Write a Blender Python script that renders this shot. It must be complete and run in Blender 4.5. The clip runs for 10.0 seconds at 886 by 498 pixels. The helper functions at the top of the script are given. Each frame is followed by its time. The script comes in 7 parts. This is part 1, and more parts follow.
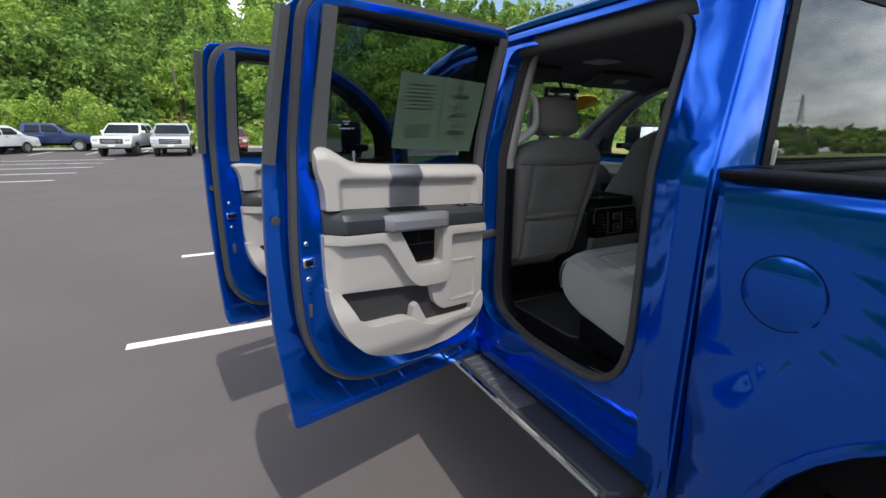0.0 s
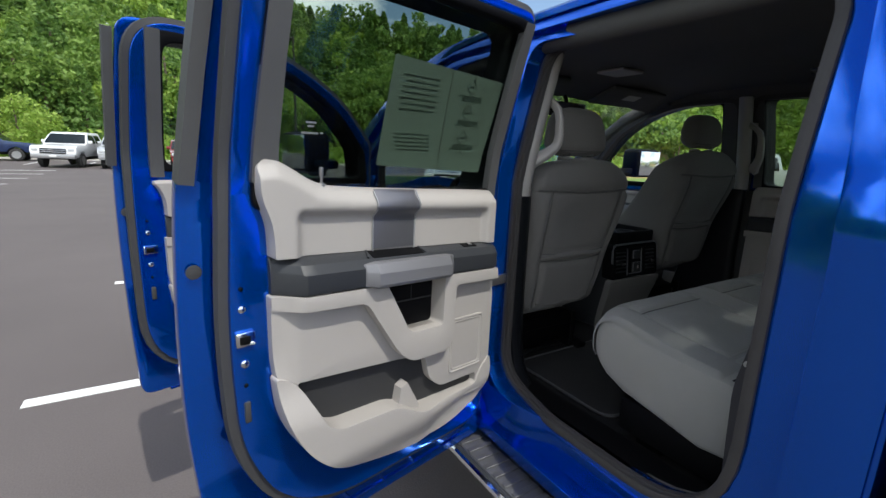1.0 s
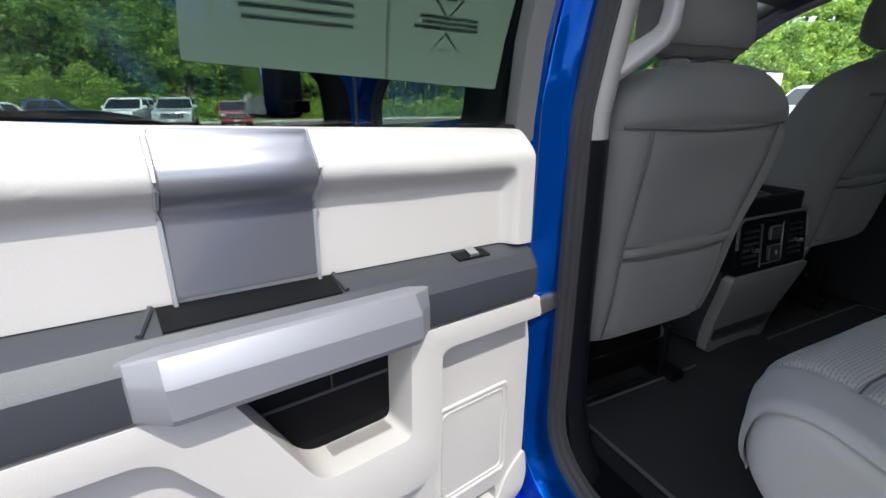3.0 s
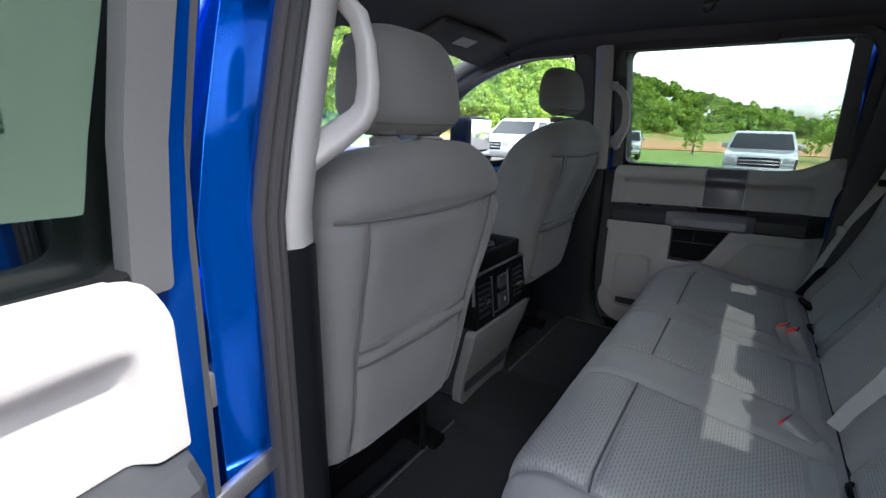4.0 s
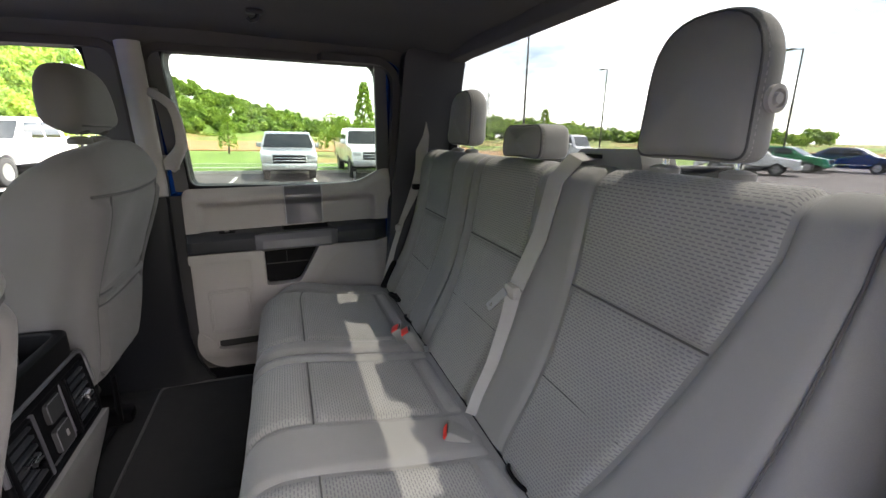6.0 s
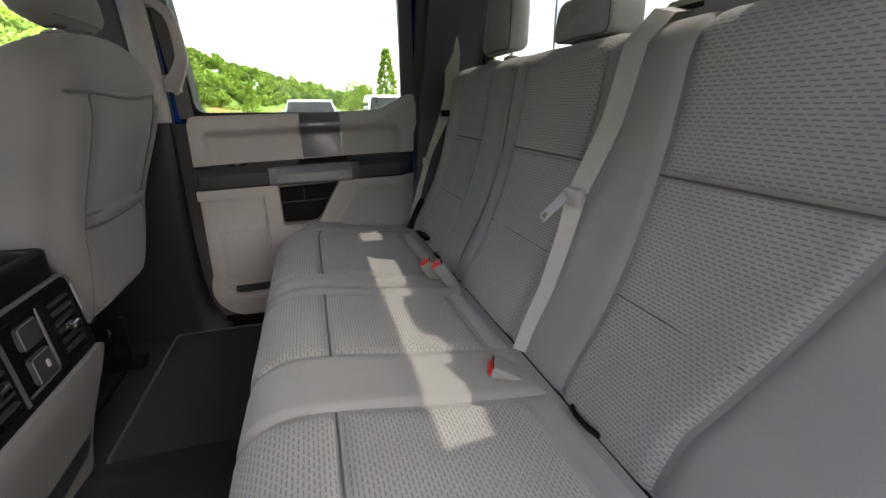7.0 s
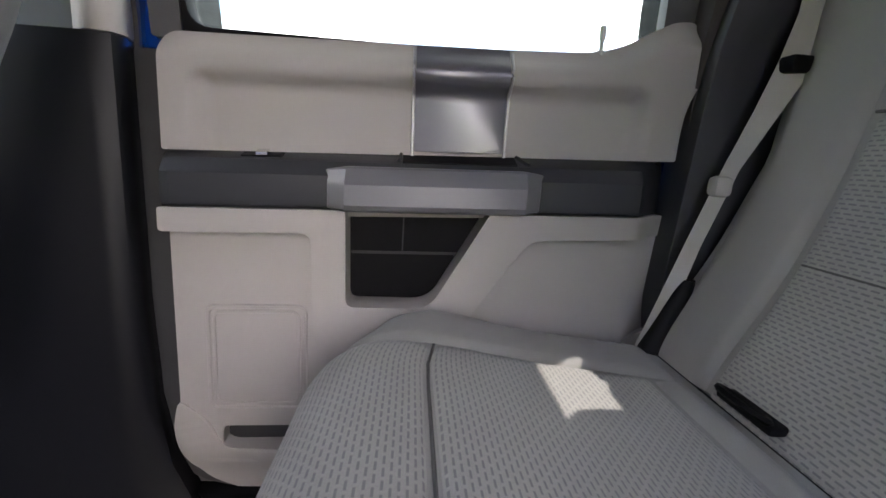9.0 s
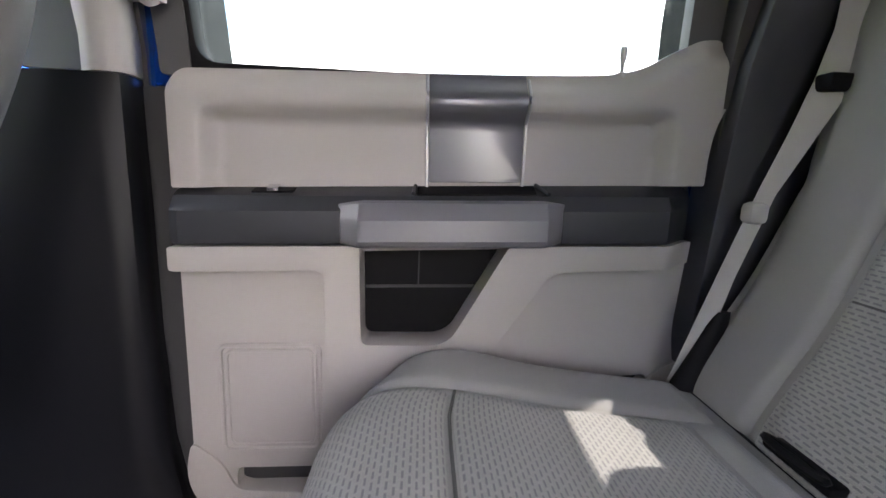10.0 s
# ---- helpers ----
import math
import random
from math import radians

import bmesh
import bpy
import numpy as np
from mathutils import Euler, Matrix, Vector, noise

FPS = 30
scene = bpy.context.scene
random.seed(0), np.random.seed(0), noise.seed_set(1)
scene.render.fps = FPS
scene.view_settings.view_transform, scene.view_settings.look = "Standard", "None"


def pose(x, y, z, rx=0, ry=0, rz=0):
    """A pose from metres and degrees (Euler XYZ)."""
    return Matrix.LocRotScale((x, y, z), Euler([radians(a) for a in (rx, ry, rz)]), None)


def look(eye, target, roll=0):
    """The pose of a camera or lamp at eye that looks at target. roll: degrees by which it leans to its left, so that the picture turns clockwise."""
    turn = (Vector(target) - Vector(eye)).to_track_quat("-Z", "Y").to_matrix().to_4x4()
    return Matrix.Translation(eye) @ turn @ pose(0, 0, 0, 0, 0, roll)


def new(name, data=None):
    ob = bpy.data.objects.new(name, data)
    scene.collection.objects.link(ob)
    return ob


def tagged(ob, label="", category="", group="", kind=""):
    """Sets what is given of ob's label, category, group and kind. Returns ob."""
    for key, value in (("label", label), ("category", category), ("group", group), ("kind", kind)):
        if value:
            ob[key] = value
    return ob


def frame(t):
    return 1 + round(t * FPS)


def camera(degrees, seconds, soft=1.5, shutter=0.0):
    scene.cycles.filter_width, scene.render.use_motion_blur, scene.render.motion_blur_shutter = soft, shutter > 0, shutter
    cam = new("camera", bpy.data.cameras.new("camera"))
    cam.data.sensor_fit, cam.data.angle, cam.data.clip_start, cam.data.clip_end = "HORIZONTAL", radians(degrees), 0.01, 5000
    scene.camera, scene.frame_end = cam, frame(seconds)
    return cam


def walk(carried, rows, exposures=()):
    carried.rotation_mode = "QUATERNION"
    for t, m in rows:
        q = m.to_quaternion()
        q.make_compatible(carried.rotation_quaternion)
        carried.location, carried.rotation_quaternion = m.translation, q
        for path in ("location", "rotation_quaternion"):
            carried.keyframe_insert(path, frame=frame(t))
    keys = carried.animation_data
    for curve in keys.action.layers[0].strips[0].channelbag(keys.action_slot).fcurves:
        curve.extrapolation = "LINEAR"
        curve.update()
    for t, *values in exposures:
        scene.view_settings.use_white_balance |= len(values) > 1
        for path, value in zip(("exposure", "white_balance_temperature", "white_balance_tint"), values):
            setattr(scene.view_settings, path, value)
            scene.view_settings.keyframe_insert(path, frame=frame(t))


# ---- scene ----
cam = camera(89.9, 10.0)
PATH = [
    (0, (-1.856, -1.853, 1.58), (-0.964, -0.139, 1.064), 0.4),
    (0.5, (-1.784, -1.624, 1.548), (-0.852, 0.081, 1.073), 4.9),
    (1, (-1.732, -1.406, 1.556), (-0.692, 0.249, 1.132), 2.2),
    (1.5, (-1.619, -1.246, 1.51), (-0.874, 0.557, 1.069), 0.2),
    (2, (-1.491, -1.132, 1.488), (-1.025, 0.728, 0.92), -0.6),
    (2.2, (-1.459, -1.073, 1.47), (-1.002, 0.786, 0.89), -1.0),
    (3.3, (-1.22, -0.845, 1.517), (-0.138, 0.72, 0.903), 0.8),
    (3.5, (-1.167, -0.822, 1.542), (0.102, 0.612, 0.967), 1.5),
    (4, (-1.094, -0.783, 1.577), (0.496, 0.305, 1.043), 1.6),
    (4.5, (-1.011, -0.723, 1.595), (0.844, -0.165, 1.1), 1.7),
    (5, (-0.93, -0.666, 1.614), (1.012, -0.743, 1.142), 2.0),
    (5.5, (-0.882, -0.648, 1.631), (0.988, -1.189, 1.17), 1.6),
    (5.7, (-0.876, -0.649, 1.638), (0.963, -1.28, 1.173), 1.1),
    (6.8, (-0.798, -0.666, 1.524), (1.019, -1.286, 0.966), 0.5),
    (7, (-0.74, -0.67, 1.476), (1.086, -1.207, 0.86), -0.2),
    (7.5, (-0.564, -0.65, 1.397), (1.326, -0.82, 0.767), 0.4),
    (8, (-0.369, -0.608, 1.404), (1.526, -0.79, 0.793), 1.2),
    (8.5, (-0.082, -0.613, 1.403), (1.834, -0.712, 0.839), 2.1),
    (9, (0.153, -0.648, 1.315), (2.106, -0.808, 0.914), 3.9),
    (9.5, (0.2, -0.655, 1.324), (2.153, -0.808, 0.923), 2.8),
    (10, (0.183, -0.643, 1.342), (2.147, -0.742, 0.976), 2.4),
]
walk(cam, [(t, look(eye, target, roll)) for t, eye, target, roll in PATH],
     [(0.0, 0.36, 6300, 7), (1.0, 0.42, 6300, 6), (1.6, 0.98, 6300, 5), (2.2, 1.2, 6350, 8), (3.5, 1.64, 5950, 7), (4.0, 2.08, 6100, 11), (4.5, 2.60, 6300, 15), (5.5, 2.88, 6900, 16), (7.0, 2.97, 7300, 17), (7.5, 3.32, 7400, 15), (8.0, 3.62, 7300, 16), (8.5, 3.74, 7100, 18), (9.0, 3.86, 6900, 22), (10.0, 4.14, 6900, 23)])

# ---- world and sun ----
SUN_ELEV, SUN_AZ = 59.0, 175.0     # degrees; the sun stands behind the truck
world = bpy.data.worlds.new("sky")
scene.world = world
world.use_nodes = True
wn, wl = world.node_tree.nodes, world.node_tree.links
wn.clear()
w_out = wn.new("ShaderNodeOutputWorld")
w_bg = wn.new("ShaderNodeBackground")
w_sky = wn.new("ShaderNodeTexSky")
w_sky.sky_type = "NISHITA"
w_sky.sun_disc = False
w_sky.sun_elevation = radians(SUN_ELEV)
w_sky.sun_rotation = radians(SUN_AZ)
w_sky.dust_density = 2.0
w_co = wn.new("ShaderNodeTexCoord")
w_map = wn.new("ShaderNodeMapping")
w_map.inputs["Scale"].default_value = (1.0, 1.0, 2.6)
w_noise = wn.new("ShaderNodeTexNoise")
w_noise.inputs["Scale"].default_value = 2.3
w_noise.inputs["Detail"].default_value = 7.0
w_noise.inputs["Roughness"].default_value = 0.58
w_ramp = wn.new("ShaderNodeValToRGB")
w_ramp.color_ramp.elements[0].position = 0.42
w_ramp.color_ramp.elements[1].position = 0.58
w_mix = wn.new("ShaderNodeMix")
w_mix.data_type = "RGBA"
w_mix.inputs["B"].default_value = (12.5, 12.5, 12.6, 1)
wl.new(w_co.outputs["Generated"], w_map.inputs["Vector"])
wl.new(w_map.outputs["Vector"], w_noise.inputs["Vector"])
w_sep = wn.new("ShaderNodeSeparateXYZ")
w_low = wn.new("ShaderNodeMath")
w_low.operation = "MULTIPLY_ADD"
w_low.inputs[1].default_value = -0.09
wl.new(w_co.outputs["Generated"], w_sep.inputs["Vector"])
wl.new(w_sep.outputs["Z"], w_low.inputs[0])
wl.new(w_noise.outputs["Fac"], w_low.inputs[2])
wl.new(w_low.outputs["Value"], w_ramp.inputs["Fac"])
wl.new(w_ramp.outputs["Color"], w_mix.inputs["Factor"])
wl.new(w_sky.outputs["Color"], w_mix.inputs["A"])
wl.new(w_mix.outputs["Result"], w_bg.inputs["Color"])
w_bg.inputs["Strength"].default_value = 0.15
wl.new(w_bg.outputs["Background"], w_out.inputs["Surface"])

sun_data = bpy.data.lights.new("sun", "SUN")
sun_data.energy, sun_data.angle, sun_data.color = 2.8, radians(0.55), (1.0, 0.95, 0.87)
sun = new("sun", sun_data)
sx, sy = math.sin(radians(SUN_AZ)), math.cos(radians(SUN_AZ))
ce, se = math.cos(radians(SUN_ELEV)), math.sin(radians(SUN_ELEV))
sun.matrix_world = look((40 * sx * ce, 40 * sy * ce, 40 * se), (0, 0, 0))

# ---- materials ----
def material(name, color, rough=0.6, metal=0.0, var=0.08, scale=6.0, bump=0.0, bump_scale=400.0, coat=0.0, sheen=0.0, spec=0.5):
    """A surface with slow stains and fine grain: colour varied by var, relief by bump."""
    m = bpy.data.materials.new(name)
    m.use_nodes = True
    n, l = m.node_tree.nodes, m.node_tree.links
    b = n["Principled BSDF"]
    b.inputs["Roughness"].default_value = rough
    b.inputs["Metallic"].default_value = metal
    b.inputs["Coat Weight"].default_value = coat
    b.inputs["Coat Roughness"].default_value = 0.015
    b.inputs["Sheen Weight"].default_value = sheen
    b.inputs["Specular IOR Level"].default_value = spec
    co = n.new("ShaderNodeTexCoord")
    big, fine = n.new("ShaderNodeTexNoise"), n.new("ShaderNodeTexNoise")
    big.inputs["Scale"].default_value = scale
    big.inputs["Detail"].default_value = 5
    fine.inputs["Scale"].default_value = bump_scale
    fine.inputs["Detail"].default_value = 3
    l.new(co.outputs["Object"], big.inputs["Vector"])
    l.new(co.outputs["Object"], fine.inputs["Vector"])
    add = n.new("ShaderNodeMath")
    add.operation = "ADD"
    l.new(big.outputs["Fac"], add.inputs[0])
    l.new(fine.outputs["Fac"], add.inputs[1])
    ramp = n.new("ShaderNodeMapRange")
    ramp.inputs["From Min"].default_value, ramp.inputs["From Max"].default_value = 0.6, 1.4
    ramp.inputs["To Min"].default_value, ramp.inputs["To Max"].default_value = 1 - var, 1 + var
    l.new(add.outputs[0], ramp.inputs["Value"])
    mul = n.new("ShaderNodeVectorMath")
    mul.operation = "SCALE"
    mul.inputs[0].default_value = color[:3]
    l.new(ramp.outputs["Result"], mul.inputs["Scale"])
    l.new(mul.outputs["Vector"], b.inputs["Base Color"])
    if bump:
        bp = n.new("ShaderNodeBump")
        bp.inputs["Strength"].default_value = bump
        bp.inputs["Distance"].default_value = 0.002
        l.new(fine.outputs["Fac"], bp.inputs["Height"])
        l.new(bp.outputs["Normal"], b.inputs["Normal"])
    return m


def glass(name, tint, rough=0.0, gloss_gain=0.75, gloss_least=0.022):
    """Thin glazing: mostly see-through by its tint, with a mirror-like gloss that grows at grazing angles."""
    m = bpy.data.materials.new(name)
    m.use_nodes = True
    n, l = m.node_tree.nodes, m.node_tree.links
    n.remove(n["Principled BSDF"])
    t, g, mix, lw = n.new("ShaderNodeBsdfTransparent"), n.new("ShaderNodeBsdfGlossy"), n.new("ShaderNodeMixShader"), n.new("ShaderNodeLayerWeight")
    t.inputs["Color"].default_value = (*tint, 1)
    g.inputs["Roughness"].default_value = rough
    power, gloss = n.new("ShaderNodeMath"), n.new("ShaderNodeMath")
    power.operation, gloss.operation = "POWER", "MULTIPLY_ADD"
    lw.inputs["Blend"].default_value = 0.5
    power.inputs[1].default_value = 4.0
    gloss.inputs[1].default_value, gloss.inputs[2].default_value = gloss_gain, gloss_least
    l.new(lw.outputs["Facing"], power.inputs[0])
    l.new(power.outputs[0], gloss.inputs[0])
    l.new(gloss.outputs[0], mix.inputs["Fac"])
    l.new(t.outputs["BSDF"], mix.inputs[1])
    l.new(g.outputs["BSDF"], mix.inputs[2])
    l.new(mix.outputs["Shader"], n["Material Output"].inputs["Surface"])
    return m


def dashed_fabric(name, light, dark):
    """Upholstery woven with short staggered dashes; UV in metres."""
    m = material(name, light, 0.95, var=0.10, scale=9, sheen=0.15)
    n, l = m.node_tree.nodes, m.node_tree.links
    b = n["Principled BSDF"]
    uv = n.new("ShaderNodeUVMap")
    uv.uv_map = "UVMap"
    brick = n.new("ShaderNodeTexBrick")
    brick.offset, brick.squash = 0.5, 1.0
    brick.inputs["Scale"].default_value = 1.0
    brick.inputs["Brick Width"].default_value = 0.0112
    brick.inputs["Row Height"].default_value = 0.0050
    brick.inputs["Mortar Size"].default_value = 0.00185
    brick.inputs["Mortar Smooth"].default_value = 0.25
    brick.inputs["Color1"].default_value = (1, 1, 1, 1)
    brick.inputs["Color2"].default_value = (1, 1, 1, 1)
    brick.inputs["Mortar"].default_value = (0, 0, 0, 1)
    weave = n.new("ShaderNodeTexNoise")
    weave.inputs["Scale"].default_value = 900
    l.new(uv.outputs["UV"], brick.inputs["Vector"])
    l.new(uv.outputs["UV"], weave.inputs["Vector"])
    old = b.inputs["Base Color"].links[0].from_socket
    mix = n.new("ShaderNodeMix")
    mix.data_type = "RGBA"
    mix.inputs["B"].default_value = (*dark, 1)
    l.new(brick.outputs["Color"], mix.inputs["Factor"])
    l.new(old, mix.inputs["A"])
    l.new(mix.outputs["Result"], b.inputs["Base Color"])
    inv = n.new("ShaderNodeMath")
    inv.operation = "MULTIPLY_ADD"
    inv.inputs[1].default_value = -0.7
    l.new(brick.outputs["Color"], inv.inputs[0])
    l.new(weave.outputs["Fac"], inv.inputs[2])
    bp = n.new("ShaderNodeBump")
    bp.inputs["Strength"].default_value = 0.5
    bp.inputs["Distance"].default_value = 0.0015
    l.new(inv.outputs[0], bp.inputs["Height"])
    l.new(bp.outputs["Normal"], b.inputs["Normal"])
    return m


def leafy(name, base, vary):
    """Foliage whose clumps differ in tone."""
    m = bpy.data.materials.new(name)
    m.use_nodes = True
    n, l = m.node_tree.nodes, m.node_tree.links
    b = n["Principled BSDF"]
    b.inputs["Roughness"].default_value = 0.6
    geo = n.new("ShaderNodeNewGeometry")
    ramp = n.new("ShaderNodeValToRGB")
    ramp.color_ramp.elements[0].color = (*base, 1)
    ramp.color_ramp.elements[1].color = (*vary, 1)
    l.new(geo.outputs["Random Per Island"], ramp.inputs["Fac"])
    l.new(ramp.outputs["Color"], b.inputs["Base Color"])
    tr = n.new("ShaderNodeBsdfTranslucent")
    l.new(ramp.outputs["Color"], tr.inputs["Color"])
    mix = n.new("ShaderNodeMixShader")
    mix.inputs["Fac"].default_value = 0.42
    l.new(b.outputs["BSDF"], mix.inputs[1])
    l.new(tr.outputs["BSDF"], mix.inputs[2])
    l.new(mix.outputs["Shader"], n["Material Output"].inputs["Surface"])
    return m


PAINT = material("blue_car_paint", (0.0002, 0.092, 0.56), 0.12, metal=0.82, var=0.05, scale=3, coat=0.5)
LIGHT = material("light_grey_moulded_plastic", (0.325, 0.304, 0.286), 0.55, var=0.04, scale=5, bump=0.12, bump_scale=900)
DARK = material("dark_grey_moulded_plastic", (0.025, 0.027, 0.031), 0.47, var=0.08, scale=6, bump=0.12, bump_scale=900, spec=0.4)
CHARCOAL = material("charcoal_pillar_plastic", (0.0055, 0.0060, 0.0078), 0.44, var=0.10, scale=7, bump=0.12, bump_scale=800, spec=0.20)
# lit copy of the pillar plastic: the rear pillar's stronger light put into colour
PILLAR_LIT = material("charcoal_pillar_plastic_lit", (0.030, 0.031, 0.036), 0.45, var=0.08, bump=0.1, bump_scale=800, spec=0.35)
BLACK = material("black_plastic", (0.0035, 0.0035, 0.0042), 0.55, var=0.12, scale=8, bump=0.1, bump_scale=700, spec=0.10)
RUBBER = material("black_rubber", (0.035, 0.035, 0.036), 0.65, var=0.15, scale=12, bump=0.08, bump_scale=500)
SEAL = material("dark_grey_seal_rubber", (0.046, 0.043, 0.043), 0.62, var=0.15, scale=12, bump=0.08, bump_scale=500, spec=0.3)
FRAME_GREY = material("grey_frame_cover_plastic", (0.060, 0.060, 0.062), 0.55, var=0.10, scale=9, bump=0.10, bump_scale=700)
SATIN = material("satin_grey_metal_paint", (0.16, 0.16, 0.175), 0.32, metal=0.6, var=0.05, bump=0.03, bump_scale=900)
SATIN_DK = material("satin_grey_handle_paint", (0.16, 0.16, 0.172), 0.42, metal=0.3, var=0.05, bump=0.03, bump_scale=900)
POCKET = material("black_pocket_liner", (0.022, 0.022, 0.023), 0.7, var=0.15, bump=0.1, bump_scale=700)
SILVER = material("silver_plastic", (0.36, 0.36, 0.37), 0.35, metal=0.6, var=0.05)
CHROME = material("chrome", (0.75, 0.76, 0.78), 0.12, metal=1.0, var=0.03)
STEEL = material("dull_steel", (0.35, 0.35, 0.36), 0.35, metal=0.9, var=0.1, scale=30)
CLOTH = material("grey_woven_cloth", (0.228, 0.222, 0.212), 0.95, var=0.10, scale=7, bump=0.35, bump_scale=1300, sheen=0.15)
# darker copy of the bench cloth; front seats' dimness is put into the colour
CLOTH_FR = material("grey_woven_cloth_shaded", (0.118, 0.112, 0.107), 0.95, var=0.10, scale=7, bump=0.35, bump_scale=1300, sheen=0.12)
CLOTH_DK = material("grey_seam_thread", (0.075, 0.074, 0.072), 0.95, var=0.1)
DASH_CLOTH = dashed_fabric("dashed_woven_cloth", (0.255, 0.248, 0.233), (0.150, 0.150, 0.150))
HEADLINER = material("dark_grey_headliner_felt", (0.075, 0.073, 0.069), 0.95, var=0.06, scale=5, bump=0.3, bump_scale=1100)
CARPET = material("black_carpet", (0.0085, 0.0085, 0.009), 1.0, var=0.35, scale=25, bump=0.9, bump_scale=800)
MAT_PILE = material("charcoal_floor_mat_pile", (0.0135, 0.0135, 0.0145), 1.0, var=0.25, scale=18, bump=0.9, bump_scale=900)
WEBBING = material("grey_belt_webbing", (0.36, 0.345, 0.32), 0.8, var=0.08, scale=20, bump=0.4, bump_scale=1500)
RED = material("red_plastic", (0.75, 0.03, 0.02), 0.4, var=0.05)
PAPER = material("window_sticker_paper", (0.36, 0.43, 0.38), 0.8, var=0.03)
INK = material("grey_print", (0.23, 0.27, 0.24), 0.8, var=0.05)
ORANGE = material("orange_film", (0.9, 0.30, 0.02), 0.5)
YELLOW = material("yellow_film", (0.9, 0.65, 0.03), 0.5)
GREEN_FILM = material("green_film", (0.12, 0.5, 0.03), 0.5)
TYRE = material("tyre_rubber", (0.022, 0.022, 0.022), 0.8, var=0.2, scale=20, bump=0.3, bump_scale=200)
RIM = material("alloy_rim", (0.45, 0.45, 0.46), 0.3, metal=0.9)
LAMP_GLASS = material("lamp_lens", (0.6, 0.62, 0.64), 0.1, metal=0.3, coat=1.0)
RED_LENS = material("red_lamp_lens", (0.5, 0.01, 0.01), 0.15, coat=1.0)
GLASS_CLEAR = glass("clear_glass", (0.93, 0.96, 0.95))
GLASS_TINT = glass("tinted_glass", (0.50, 0.55, 0.52))
GLASS_REAR = glass("smoked_rear_glass", (0.44, 0.46, 0.46), gloss_gain=0.80, gloss_least=0.075)
GLASS_CAR = material("dark_car_glass", (0.012, 0.016, 0.018), 0.08, var=0.1, spec=0.35)
TREAD = material("dark_ribbed_tread", (0.10, 0.10, 0.105), 0.5, metal=0.5, var=0.12, scale=30)
WHITE_PAINT = material("white_car_paint", (0.75, 0.76, 0.76), 0.3, var=0.03, coat=1.0)
SILVER_PAINT = material("silver_car_paint", (0.50, 0.51, 0.52), 0.3, metal=0.6, coat=1.0)
NAVY_PAINT = material("navy_car_paint", (0.02, 0.04, 0.12), 0.3, metal=0.3, coat=1.0)
RED_PAINT = material("dark_red_car_paint", (0.22, 0.015, 0.012), 0.3, metal=0.2, coat=1.0)
BLACK_PAINT = material("black_car_paint", (0.012, 0.012, 0.014), 0.25, coat=1.0)
GREEN_PAINT = material("green_car_paint", (0.01, 0.22, 0.09), 0.3, coat=1.0)
ASPHALT = material("sealed_asphalt", (0.094, 0.080, 0.078), 0.85, var=0.20, scale=0.6, bump=1.0, bump_scale=110)
LINE_PAINT = material("white_road_paint", (0.70, 0.70, 0.68), 0.7, var=0.15, scale=9, bump=0.3, bump_scale=200)
CONCRETE = material("concrete_kerb", (0.50, 0.48, 0.44), 0.85, var=0.12, scale=2, bump=0.4, bump_scale=120)
GALV = material("dark_bronze_pole", (0.05, 0.045, 0.04), 0.5, metal=0.3)
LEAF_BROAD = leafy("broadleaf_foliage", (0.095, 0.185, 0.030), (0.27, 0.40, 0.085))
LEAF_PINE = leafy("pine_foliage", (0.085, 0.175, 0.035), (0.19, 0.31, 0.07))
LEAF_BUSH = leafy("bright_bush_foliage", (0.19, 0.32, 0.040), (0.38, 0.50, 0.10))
BARK = material("grey_brown_bark", (0.13, 0.10, 0.075), 0.9, var=0.3, scale=4, bump=0.8, bump_scale=30)


def ground_material():
    m = material("meadow_and_earth", (0.16, 0.25, 0.045), 0.95, var=0.3, scale=0.12, bump=0.8, bump_scale=9)
    n, l = m.node_tree.nodes, m.node_tree.links
    b = n["Principled BSDF"]
    old = b.inputs["Base Color"].links[0].from_socket
    co, noi = n.new("ShaderNodeTexCoord"), n.new("ShaderNodeTexNoise")
    noi.inputs["Scale"].default_value = 0.028
    noi.inputs["Detail"].default_value = 6
    l.new(co.outputs["Object"], noi.inputs["Vector"])
    ramp = n.new("ShaderNodeValToRGB")
    ramp.color_ramp.elements[0].position, ramp.color_ramp.elements[1].position = 0.50, 0.60
    l.new(noi.outputs["Fac"], ramp.inputs["Fac"])
    mix = n.new("ShaderNodeMix")
    mix.data_type = "RGBA"
    mix.inputs["B"].default_value = (0.36, 0.20, 0.085, 1)
    l.new(ramp.outputs["Color"], mix.inputs["Factor"])
    l.new(old, mix.inputs["A"])
    l.new(mix.outputs["Result"], b.inputs["Base Color"])
    return m


GRASS = ground_material()

# ---- building blocks ----
def part(name, bm, mat, parent=None, label="", smooth=38):
    """Links a bmesh as one mesh object, under a thing or a part."""
    bmesh.ops.remove_doubles(bm, verts=bm.verts, dist=1e-5)
    bmesh.ops.recalc_face_normals(bm, faces=bm.faces)
    me = bpy.data.meshes.new(name)
    bm.to_mesh(me)
    bm.free()
    me.materials.append(mat)
    for p in me.polygons:
        p.use_smooth = True
    me.set_sharp_from_angle(angle=radians(smooth))
    ob = new(name, me)
    if parent:
        ob.parent = parent
    if label:
        ob["label"] = label
    return ob


def thing(name, label, category, m=None, group="", kind=""):
    ob = new(name)
    ob.empty_display_size = 0.1
    if m is not None:
        ob.matrix_basis = m
    return tagged(ob, label, category, group, kind)


